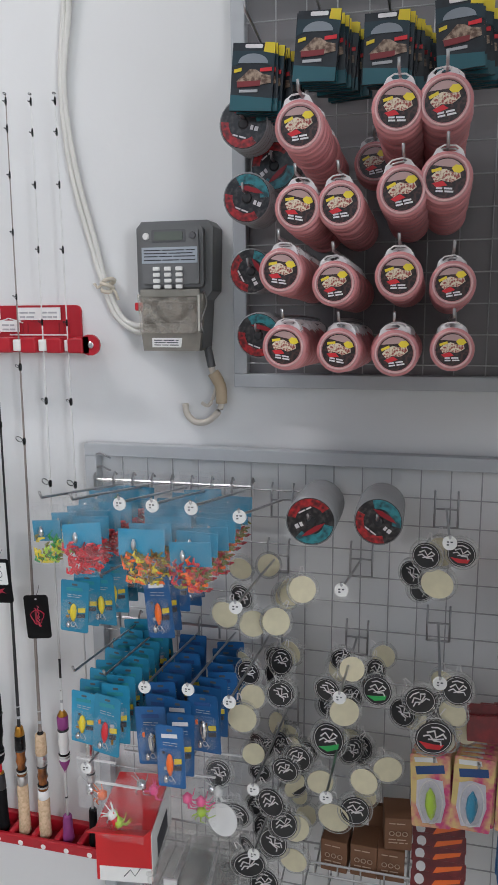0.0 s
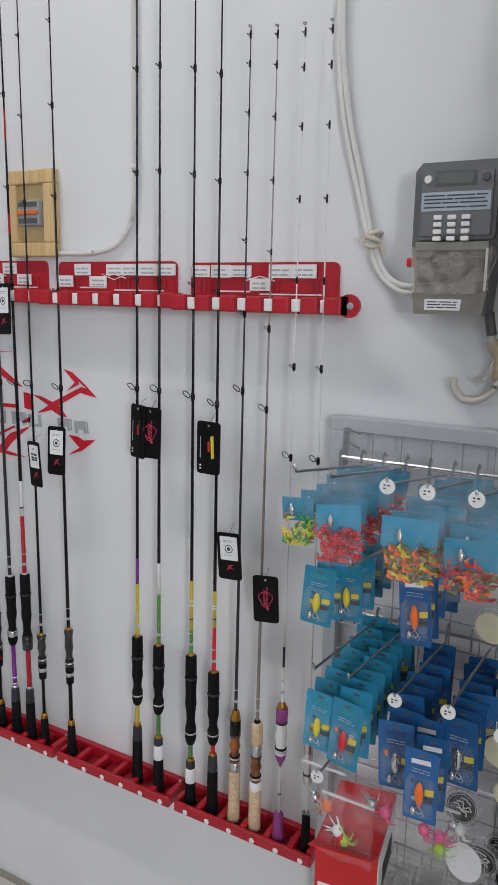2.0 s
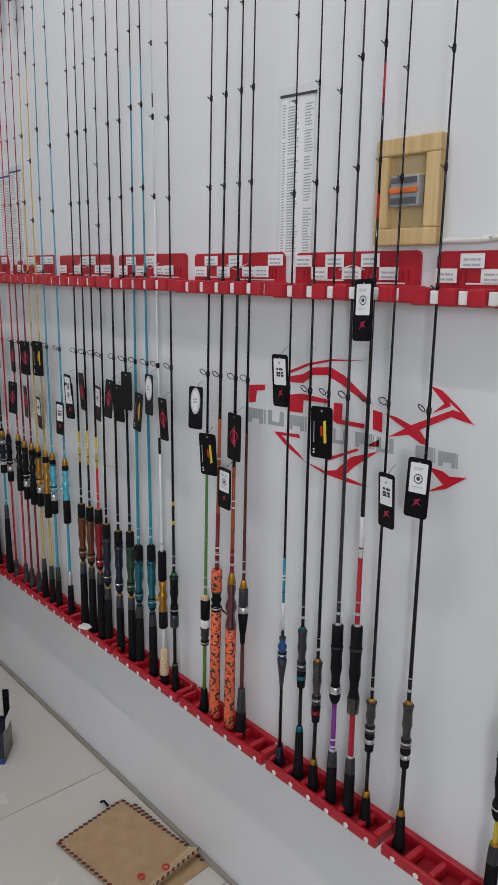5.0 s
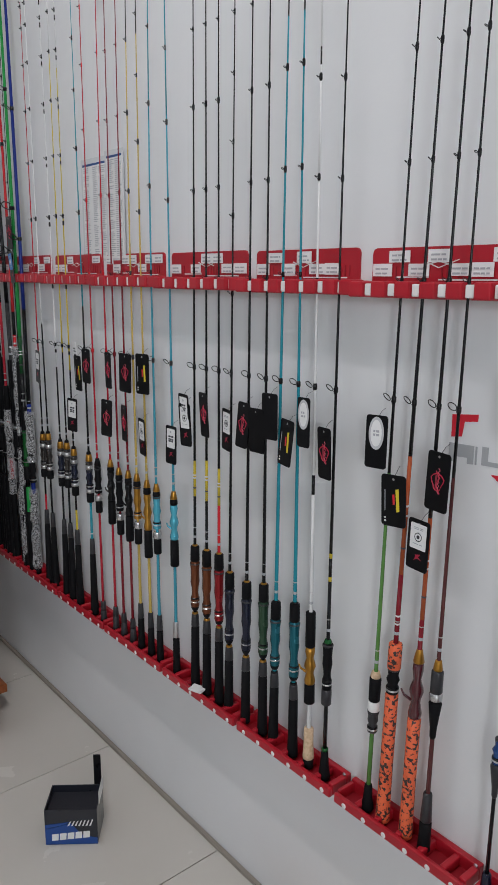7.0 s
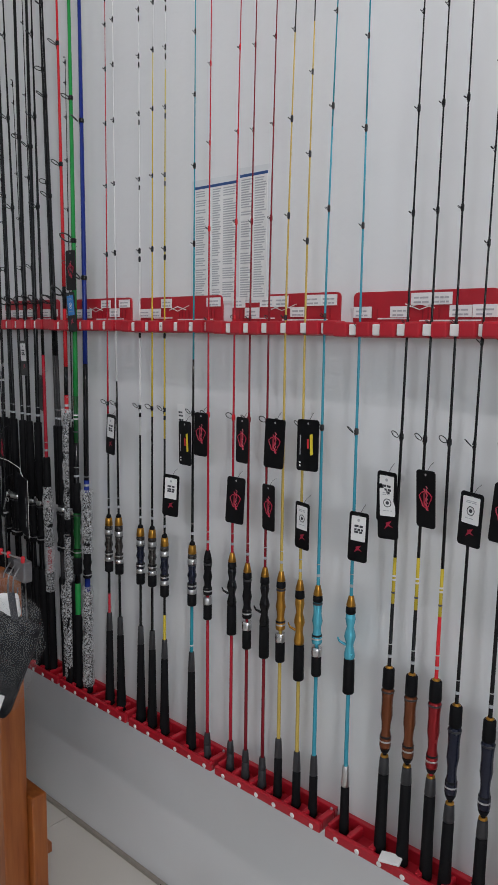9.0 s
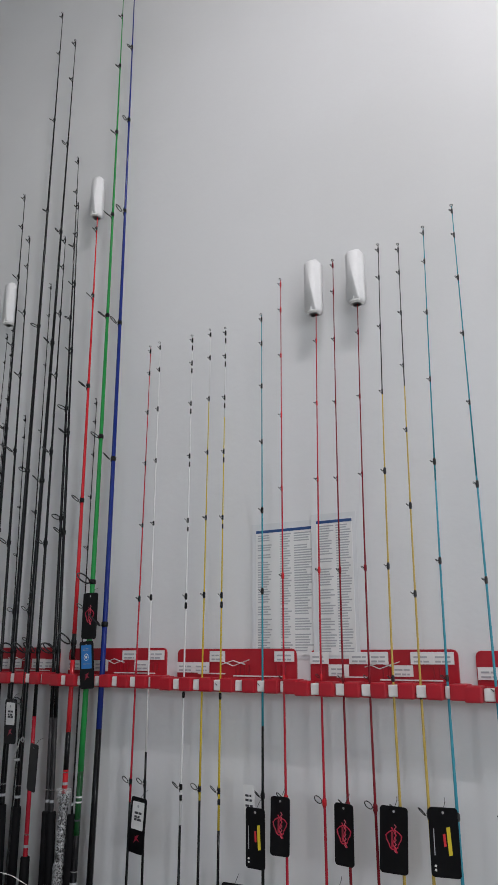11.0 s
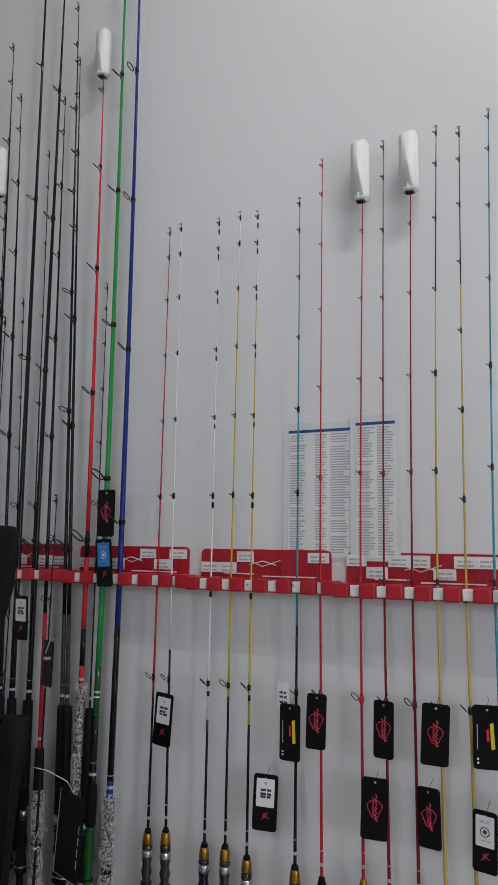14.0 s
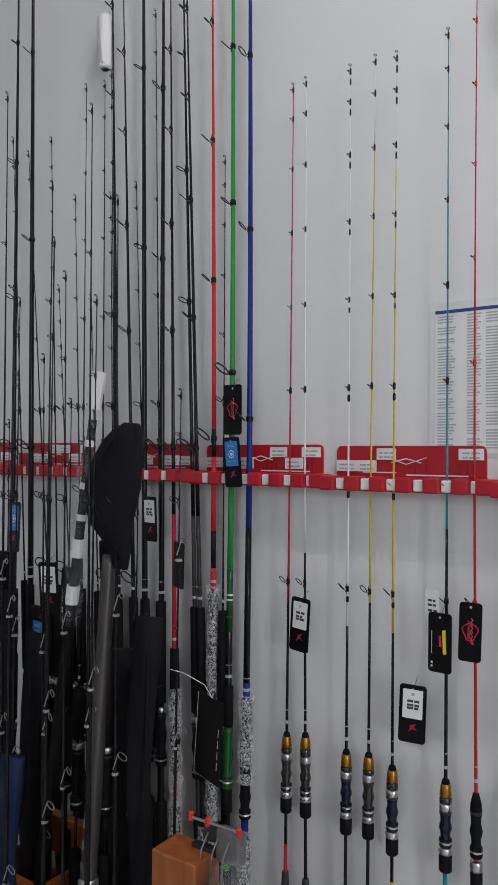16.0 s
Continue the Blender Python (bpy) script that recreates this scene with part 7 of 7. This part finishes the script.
for k in range(5):
    x = -0.054 + 0.0215 * k
    part("name_block", slab([(x, 0.014 + 0.002 * k), (x + 0.018, 0.0155 + 0.002 * k), (x + 0.0195, 0.036 + 0.002 * k), (x + 0.0015, 0.0345 + 0.002 * k)], -0.0543, -0.0538), WHITE, ok, "white block print" if k == 0 else "")
for k in range(7):
    x = -0.010 + 0.010 * k
    part("script_stroke", slab([(x, 0.060), (x + 0.005, 0.0605), (x + 0.011, 0.074 + 0.0008 * k), (x + 0.008, 0.074 + 0.0008 * k)], -0.0543, -0.0527), HANGTAB, ok)
part("raised_flap", cube(0.048, 0.069, 0.0528, 0.0555, 0.06, 0.205, bevel=0.001), BLACK, ok)
part("side_flap", cube(0.0722, 0.0735, -0.02, 0.050, 0.1, 0.140, bevel=0.0005), PAPER, ok)

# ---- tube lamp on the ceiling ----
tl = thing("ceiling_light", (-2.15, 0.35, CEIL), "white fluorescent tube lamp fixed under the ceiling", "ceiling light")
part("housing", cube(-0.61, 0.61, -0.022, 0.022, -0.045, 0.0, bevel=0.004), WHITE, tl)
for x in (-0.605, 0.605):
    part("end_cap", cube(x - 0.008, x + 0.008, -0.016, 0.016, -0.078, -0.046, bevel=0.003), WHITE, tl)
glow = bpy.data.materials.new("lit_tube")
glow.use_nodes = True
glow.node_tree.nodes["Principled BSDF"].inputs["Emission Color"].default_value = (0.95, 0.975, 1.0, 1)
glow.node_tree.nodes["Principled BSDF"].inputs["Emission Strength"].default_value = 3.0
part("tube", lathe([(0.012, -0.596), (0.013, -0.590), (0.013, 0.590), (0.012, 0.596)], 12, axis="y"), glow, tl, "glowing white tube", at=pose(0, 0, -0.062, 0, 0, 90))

# ---- wooden floor stand and the crowd of dark rods at the far end ----
st = thing("rod_stand", (-3.725, 1.05, 0), "varnished orange-brown wooden floor stand for fishing rods", "rod stand")
part("end_post", cube(0.146, 0.236, -0.045, 0.020, 0.0, 0.945, bevel=0.003), WOOD, st)
part("end_foot", cube(0.142, 0.256, 0.021, 0.062, 0.0, 0.375, bevel=0.004), WOOD, st)
part("front_rail", cube(-1.5, 0.1455, -0.015, 0.008, 0.66, 0.75, bevel=0.003), WOOD, st)
part("back_rail", cube(-1.5, -0.05, 0.140, 0.162, 0.72, 0.80, bevel=0.003), WOOD, st)
part("base_board", cube(-1.5, 0.111, -0.02, 0.165, 0.08, 0.11, bevel=0.003), WOOD, st)
for k in range(8):
    part("slot_divider", cube(-0.20 - 0.16 * k, -0.185 - 0.16 * k, 0.008, 0.140, 0.68, 0.74, bevel=0.002), WOOD, st)


def far_rod(x, xt, tip, label, y=1.372, zb=0.482, m=KB, low=None, r0=0.0060, grip=1.25, big=1.45, first=1.60, n=7, handle=EVA):
    zz = zb
    bl = [(zz + 0.02, 1.45, low), (1.45, tip, m)] if low else [(zz + 0.02, tip, m)]
    return fishing_rod(x, xt, tip, label, [G(zz, 0.80, 0.0125, 0.0115, handle, "rear_grip"), G(0.88, 1.00, 0.0125, 0.0115, EVA, "reel_seat"), G(1.0, 1.012, 0.0126, 0.0126, SILVER, "collar"), G(1.02, grip, 0.0120, 0.0105, handle, "fore_grip")], bl, r0=r0, first=first, n_guides=n, y=y, zb=zb, big=big, group="dark rods at the far end")


def leaning(xr, xt, tip, label, y=1.372, zb=0.482, **kw):
    """A far rod given by where it crosses the rack's height and where its tip is."""
    s_ = (xt - xr) / (tip - 1.6)
    return far_rod(xr - s_ * (1.6 - zb), xr - s_ * 0.1, tip, label, y=y, zb=zb, **kw)


B = "long black rod in the wall rack"
T4 = leaning(-3.787, -3.834, 2.86, B, low=KDG, r0=0.0062)
leaning(-3.800, -3.848, 3.02, "long black rod with dark grey lower blank", low=KDG, r0=0.0058)
R2 = leaning(-3.854, -3.876, 2.76, "long black rod with red lower blank and wrapped grip", low=KR, grip=1.15)
leaning(-3.888, -3.901, 3.48, B, r0=0.0076)
leaning(-3.942, -3.972, 3.63, B, r0=0.0080)
leaning(-3.985, -4.028, 2.81, B)
leaning(-4.031, -4.068, 2.97, B, r0=0.0066)
leaning(-4.300, -4.325, 3.92, B, y=1.335, r0=0.0084)
leaning(-4.370, -4.372, 3.30, B, y=1.335, r0=0.0078)
for xr, xt, tip, r in ((-3.712, -3.714, 2.23, 0.0030), (-3.897, -3.919, 2.62, 0.0036), (-3.950, -3.976, 2.23, 0.0042), (-4.040, -4.062, 2.52, 0.0040), (-4.046, -4.060, 2.22, 0.0042), (-4.078, -4.084, 2.50, 0.0044), (-4.147, -4.149, 2.51, 0.0036), (-4.163, -4.186, 2.24, 0.0044), (-4.107, -4.125, 1.98, 0.0030), (-4.215, -4.244, 2.02, 0.0030), (-4.250, -4.279, 2.41, 0.0036), (-4.303, -4.371, 2.40, 0.0034), (-4.386, -4.436, 2.45, 0.0036)):
    leaning(xr, xt, tip, "slim black rod in the wall rack", r0=r, big=1.0, n=6, first=1.7)
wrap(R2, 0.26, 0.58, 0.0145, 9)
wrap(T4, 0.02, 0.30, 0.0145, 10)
S = "short black rod section standing in the wooden stand"
for x, xt, tip, y, g in ((-3.765, -3.752, 1.56, 1.15, 1.06), (-3.83, -3.812, 1.48, 1.14, 1.20), (-3.895, -3.872, 1.62, 1.12, 1.12), (-3.96, -3.955, 1.70, 1.16, 1.22), (-4.03, -4.03, 1.58, 1.17, 1.05), (-4.09, -4.065, 1.74, 1.11, 1.16), (-4.15, -4.145, 1.66, 1.15, 1.24), (-4.22, -4.215, 1.76, 1.13, 1.10), (-4.30, -4.29, 1.72, 1.12, 1.18)):
    far_rod(x, xt, tip, S, y=y, zb=0.115, r0=0.0058, first=1.34, n=3, grip=g, big=1.2)
for k, (x, z, y) in enumerate(((-3.80, 1.345, 1.33), (-3.885, 1.44, 1.33), (-3.84, 1.36, 1.16), (-3.93, 1.30, 1.14), (-3.72, 1.08, 1.16), (-3.98, 1.20, 1.10), (-4.05, 1.33, 1.08), (-3.88, 1.03, 1.08), (-4.10, 1.10, 1.10), (-3.79, 1.20, 1.20), (-4.16, 1.36, 1.12), (-4.00, 1.02, 1.14), (-4.2, 1.18, 1.1))):
    hang_tag(x, z, 0.045 + 0.004 * (k % 3), 0.10, ("g", "w", "g", "y", "g", "b", "g", "g", "w", "r", "b", "g", "g")[k], y=y, yaw=-20 + 11 * (k % 4))
foam_sleeve(-4.085, 2.53, 2.665, 1.372)
hang_tag(-3.935, 1.315, 0.048, 0.105, "w", y=1.09, yaw=10)
hang_tag(-4.06, 1.43, 0.048, 0.105, "b", y=1.10, yaw=-8)

# soft cases and bags among the rods
CLOTH = mat("black_nylon_cloth", (0.007, 0.007, 0.009), 0.8, spec=0.2, bump=0.5, bump_scale=60)
GUNMETAL = mat("brushed_grey_tube", (0.10, 0.094, 0.090), 0.32, 0.7)
cs = thing("rod_case", (-3.835, 1.06, 0.115), "grey landing-net tube with a black folded cloth head", "rod case", turn=(0, 4.4, 0))
part("tube", lathe([(0.016, 0.0), (0.018, 0.01), (0.0155, 0.62), (0.0135, 1.27), (0.012, 1.29)], 16), GUNMETAL, cs, smooth=True)
part("chrome_collar", lathe([(0.0175, 0.64), (0.019, 0.645), (0.019, 0.69), (0.0175, 0.695)], 16), SILVER, cs, smooth=True)
bm = bmesh.new()
rows = []
for h, xc, hw in ((0.0, 0.037, 0.016), (0.03, 0.034, 0.024), (0.07, 0.010, 0.056), (0.11, -0.002, 0.074), (0.15, 0.000, 0.078), (0.19, 0.012, 0.068), (0.225, 0.024, 0.054), (0.25, 0.034, 0.036), (0.262, 0.040, 0.016)):
    rows.append([bm.verts.new((xc - 0.008 + 0.88 * hw * math.cos(a), 0.019 * math.sin(a) * min(1.0, hw / 0.04) + 0.004 * math.sin(a * 4 + h * 45), 1.27 + h)) for a in [2 * math.pi * k / 22 for k in range(22)]])
for a, b in zip(rows, rows[1:]):
    for k in range(22):
        bm.faces.new((a[k], a[(k + 1) % 22], b[(k + 1) % 22], b[k]))
bm.faces.new(rows[-1])
part("cloth_head", bm, CLOTH, cs, smooth=True)
part("seam", tube(smooth_path([(0.05, -0.017, 1.29), (-0.02, -0.022, 1.37), (-0.03, -0.022, 1.43), (0.01, -0.020, 1.50)]), 0.0014, 5), EVA, cs)
part("letter_bars", bars((0.80, 0.76, 0.72, 0.68), -0.006, 0.008, -0.0165, 0.018), mat("dull_tube_print", (0.16, 0.155, 0.15), 0.4), cs)


def cloth_bag(x, y, z0, z1, w, seed, label, cloth=CLOTH):
    rr = random.Random(seed)
    c = thing("cloth_bag", (x, y, z0), label, "cloth bag", "dark cloth rod bags", turn=(0, rr.uniform(-3, 3), rr.uniform(-20, 20)))
    bm = bmesh.new()
    n, h = 14, z1 - z0
    rows = []
    for k in range(n + 1):
        f = k / n
        wob = 1 + 0.18 * math.sin(f * 9 + seed)
        rows.append([bm.verts.new((w * 0.5 * wob * math.cos(a) + 0.006 * math.sin(f * 14), 0.016 * math.sin(a) * (1 + 0.4 * math.sin(a * 3 + f * 12)), f * h)) for a in [2 * math.pi * q / 14 for q in range(14)]])
    for a, b in zip(rows, rows[1:]):
        for q in range(14):
            bm.faces.new((a[q], a[(q + 1) % 14], b[(q + 1) % 14], b[q]))
    bm.faces.new(rows[0][::-1])
    bm.faces.new(rows[-1])
    part("bag_body", bm, cloth, c, smooth=True)
    part("drawstring", tube(smooth_path([(w * 0.3, -0.018, h * 0.97), (w * 0.42, -0.024, h * 0.8), (w * 0.34, -0.026, h * 0.66)]), 0.0018, 5), EVA, c)


cloth_bag(-3.765, 1.17, 0.115, 1.20, 0.085, 1, "long black cloth rod bag standing among the rods")
cloth_bag(-3.90, 1.17, 0.115, 1.02, 0.050, 2, "black cloth rod bag standing among the rods")
cloth_bag(-4.04, 1.17, 0.115, 1.25, 0.055, 3, "black cloth rod bag with folded top")
cloth_bag(-4.24, 1.16, 0.115, 1.36, 0.080, 5, "black cloth rod bag standing in the stand")
cloth_bag(-3.728, 1.105, 0.115, 1.285, 0.048, 6, "tall black nylon rod bag with a square top")
cloth_bag(-4.065, 1.09, 0.115, 1.30, 0.10, 7, "wide black cloth bag bulging among the rods")
cloth_bag(-4.00, 1.10, 0.115, 1.22, 0.060, 10, "narrow black cloth rod bag in the stand")
NAVY = mat("navy_nylon_cloth", (0.008, 0.016, 0.055), 0.7, spec=0.25, bump=0.5, bump_scale=60)
cloth_bag(-3.955, 1.02, 0.115, 1.00, 0.050, 11, "dark navy cloth rod bag with a slack top", NAVY)
cloth_bag(-4.125, 1.03, 0.115, 1.38, 0.050, 12, "bright navy cloth bag standing in the wooden stand", NAVY)
cloth_bag(-3.86, 1.01, 0.115, 0.76, 0.060, 13, "short navy cloth bag low in the wooden stand", NAVY)


def stand_rod(x, lean, tip, y, rings, grip):
    """A jointed black rod upright in the wooden stand, its chrome guides turned to the aisle."""
    rod = fishing_rod(x, x + lean, tip, "slim black rod with chrome guides upright in the wooden stand", [G(0.115, grip - 0.40, 0.0095, 0.0085, EVA, "rear_grip"), G(grip - 0.40, grip - 0.388, 0.0088, 0.0088, SILVER, "collar")], [(0.13, tip, KB)], r0=0.0060, first=1.5, n_guides=3, y=y, zb=0.115, big=1.0, group="slim rods in the wooden stand")
    for k, (z, r) in enumerate(rings):
        a0 = 0.5 + 0.8 * k
        ring = [(0.009 + r + r * math.cos(a), -0.006 - 0.5 * r * math.sin(a0) * math.cos(a), z + r * 0.45 * math.sin(a)) for a in [2 * math.pi * q / 16 for q in range(17)]]
        part("guide_ring", tube(ring, 0.0011, 5), STEEL, rod, "chrome guide ring")
        part("guide_foot", tube([(0.010, -0.005, z), (0.005, -0.004, z - 0.012), (0.0, -0.0055, z - 0.028)], 0.0012, 5), STEEL, rod, "chrome guide foot")
        part("silver_band", lathe([(0.0052, z - 0.040), (0.0066, z - 0.039), (0.0066, z - 0.036), (0.0052, z - 0.035)], 10), SILVER, rod)


for x, lean, tip, y, rings, grip in ((-3.622, 0.012, 1.70, 1.105, ((0.99, 0.011), (1.32, 0.009)), 0.86), (-3.700, -0.010, 2.05, 1.05, ((0.94, 0.014), (1.22, 0.010)), 0.78),
                                     (-3.752, -0.006, 2.22, 1.03, ((0.62, 0.014), (1.02, 0.012)), 0.70), (-3.800, -0.012, 1.92, 1.02, ((0.58, 0.015), (0.90, 0.012), (1.18, 0.009)), 0.74),
                                     (-3.875, 0.006, 2.10, 1.03, ((0.66, 0.015), (0.98, 0.012)), 0.95), (-3.905, -0.014, 1.78, 1.06, ((0.74, 0.013), (1.12, 0.010)), 0.88),
                                     (-3.985, -0.004, 2.30, 1.02, ((0.60, 0.015), (0.96, 0.013), (1.26, 0.010)), 0.90), (-4.035, -0.010, 2.00, 1.03, ((0.86, 0.012), (1.16, 0.010)), 0.80),
                                     (-4.085, 0.004, 2.18, 1.05, ((0.78, 0.013), (1.08, 0.011)), 0.97), (-4.180, -0.006, 2.06, 1.04, ((0.92, 0.013), (1.30, 0.010)), 0.84),
                                     (-3.725, 0.010, 1.86, 1.00, ((0.72, 0.014), (1.10, 0.010)), 0.80), (-3.840, 0.012, 1.98, 1.00, ((0.84, 0.013), (1.04, 0.012)), 0.76),
                                     (-3.930, 0.004, 2.14, 0.99, ((0.70, 0.014), (1.20, 0.010)), 0.82), (-4.010, 0.010, 1.90, 1.06, ((0.88, 0.013), (1.14, 0.010)), 0.78)):
    stand_rod(x, lean, tip, y, rings, grip)
bc = thing("hang_card", (-3.548, 1.115, 1.095), "large plain black hang card tied to a rod", "hang card", turn=(3, 8, -12))
part("card", slab(rounded(0.066, 0.150, 0.003), -0.0008, 0.0008), BLACK, bc)
part("white_back", slab(rounded(0.066, 0.150, 0.003, -0.006, -0.004), 0.003, 0.0042), PAPER, bc)
part("cord", tube([(0.01, 0, 0.07), (-0.02, 0.0, 0.09), (-0.06, -0.015, 0.10), (-0.085, -0.025, 0.10)], 0.0007, 4), WHITE, bc)
part("side_print", bars((0.02, 0.0, -0.02, -0.04), 0.024, 0.028, -0.0012, 0.014), GREYINK, bc)
sv = thing("sleeved_rod", (-4.015, 1.06, 0.115), "telescopic rod with white bands in a clear sleeve, leaning", "fishing rod", turn=(0, 8.6, 0))
part("pole", lathe([(0.011, 0.0), (0.010, 1.1), (0.008, 1.55)], 12), EVA, sv, smooth=True)
for z in (1.20, 1.29):
    part("white_band", lathe([(0.0128, z), (0.0128, z + 0.035)], 12), WHITE, sv)
part("clear_sleeve", lathe([(0.017, 1.16), (0.021, 1.20), (0.020, 1.40), (0.021, 1.57)], 14), CLEAR, sv, "clear plastic sleeve", smooth=True)
for z in (1.36, 1.42, 1.50):
    part("silver_print", lathe([(0.0104, z), (0.0104, z + 0.012)], 12), HANGTAB, sv)
part("sleeve_cap", lathe([(0.013, 1.57), (0.016, 1.64)], 12), HANGTAB, sv)

# clamp rack and bagged goods on the end of the stand
cl = thing("hook_cluster", (-3.470, 1.055, 0.965), "chromed clamp hooks with red tips fixed to the wooden post", "clamp hook")
cl.scale = (0.72, 0.72, 0.72)
part("clamp_plate", cube(-0.05, 0.03, -0.012, 0.012, 0.0, 0.03, bevel=0.003), GREYGRIP, cl)
for k in range(3):
    part("wire_hook", tube(smooth_path([(-0.035 + 0.03 * k, -0.01, 0.02), (-0.038 + 0.03 * k, -0.035, -0.02), (-0.03 + 0.03 * k, -0.04, -0.07), (-0.012 + 0.03 * k, -0.04, -0.075), (-0.006 + 0.03 * k, -0.04, -0.04)]), 0.0022, 8), mat("tarnished_hook_wire", (0.22, 0.22, 0.22), 0.35, 1.0), cl, smooth=True)
part("clamp_body", cube(-0.012, 0.052, -0.016, 0.016, -0.035, 0.036, bevel=0.006), mat("grey_cast_clamp", (0.20, 0.20, 0.21), 0.4, 0.5, vary=0.2), cl, "grey cast-metal clamp body")
part("jaw", cube(-0.085, -0.012, -0.010, 0.010, -0.035, -0.018, bevel=0.003), GREYGRIP, cl)
part("cross_bar", tube([(-0.075, -0.02, 0.045), (0.055, -0.02, 0.05)], 0.0035, 8), STEEL, cl)
for x in (-0.078, -0.03, 0.055):
    part("red_tip", lathe([(0.005, -0.010), (0.0065, -0.006), (0.0065, 0.008), (0.004, 0.011)], 10, off=(x, -0.02, 0.047)), HOTRED, cl, "red plastic tip" if x > 0 else "")
pb = thing("bagged_pouch", (-3.440, 0.945, 0.675), "black pouch with white label in a crinkled clear bag", "bagged pouch", turn=(0, 22, 35))
pb.scale = (0.92, 0.92, 0.92)
part("pouch", cube(-0.058, 0.058, -0.020, 0.020, 0.0, 0.25, bevel=0.010), CLOTH, pb)
part("white_label", slab([(-0.015, 0.012), (0.040, 0.016), (0.038, 0.062), (-0.018, 0.058)], -0.0225, -0.0206), PAPER, pb)
part("print_line", bars((0.05, 0.043, 0.036), -0.008, 0.03, -0.0229, 0.003), GREYINK, pb)
bm = bmesh.new()
bmesh.ops.create_uvsphere(bm, u_segments=18, v_segments=14, radius=1)
rr = random.Random(31)
for v in bm.verts:
    v.co = Vector((v.co.x * 0.085, v.co.y * 0.036, 0.135 + v.co.z * 0.17)) + Vector((rr.uniform(-0.006, 0.006), rr.uniform(-0.006, 0.006), rr.uniform(-0.006, 0.006)))
part("clear_bag", bm, BAGFILM, pb, smooth=True)
pb2 = thing("bagged_pouch", (-3.385, 0.985, 0.860), "clear crinkled bag with white tackle parts, hung on the stand", "bagged pouch", turn=(0, -8, 20))
part("contents", cube(-0.026, 0.026, -0.010, 0.010, 0.03, 0.085, bevel=0.009), PAPER, pb2)
part("dark_insert", cube(0.012, 0.030, -0.0145, -0.0105, 0.03, 0.09, bevel=0.001), INK, pb2)
bm = bmesh.new()
bmesh.ops.create_uvsphere(bm, u_segments=16, v_segments=12, radius=1)
for v in bm.verts:
    v.co = Vector((v.co.x * 0.046, v.co.y * 0.024, 0.05 + v.co.z * 0.085)) + Vector((rr.uniform(-0.005, 0.005), rr.uniform(-0.005, 0.005), rr.uniform(-0.005, 0.005)))
part("clear_bag", bm, BAGFILM, pb2, smooth=True)

sc = thing("paper_scrap", (-2.632, 1.352, 0.4965), "small folded white paper scrap lying on a red tray", "paper scrap", turn=(8, -6, 12))
part("folded_paper", cube(-0.022, 0.022, -0.013, 0.013, 0.0, 0.006, bevel=0.002), PAPER, sc)
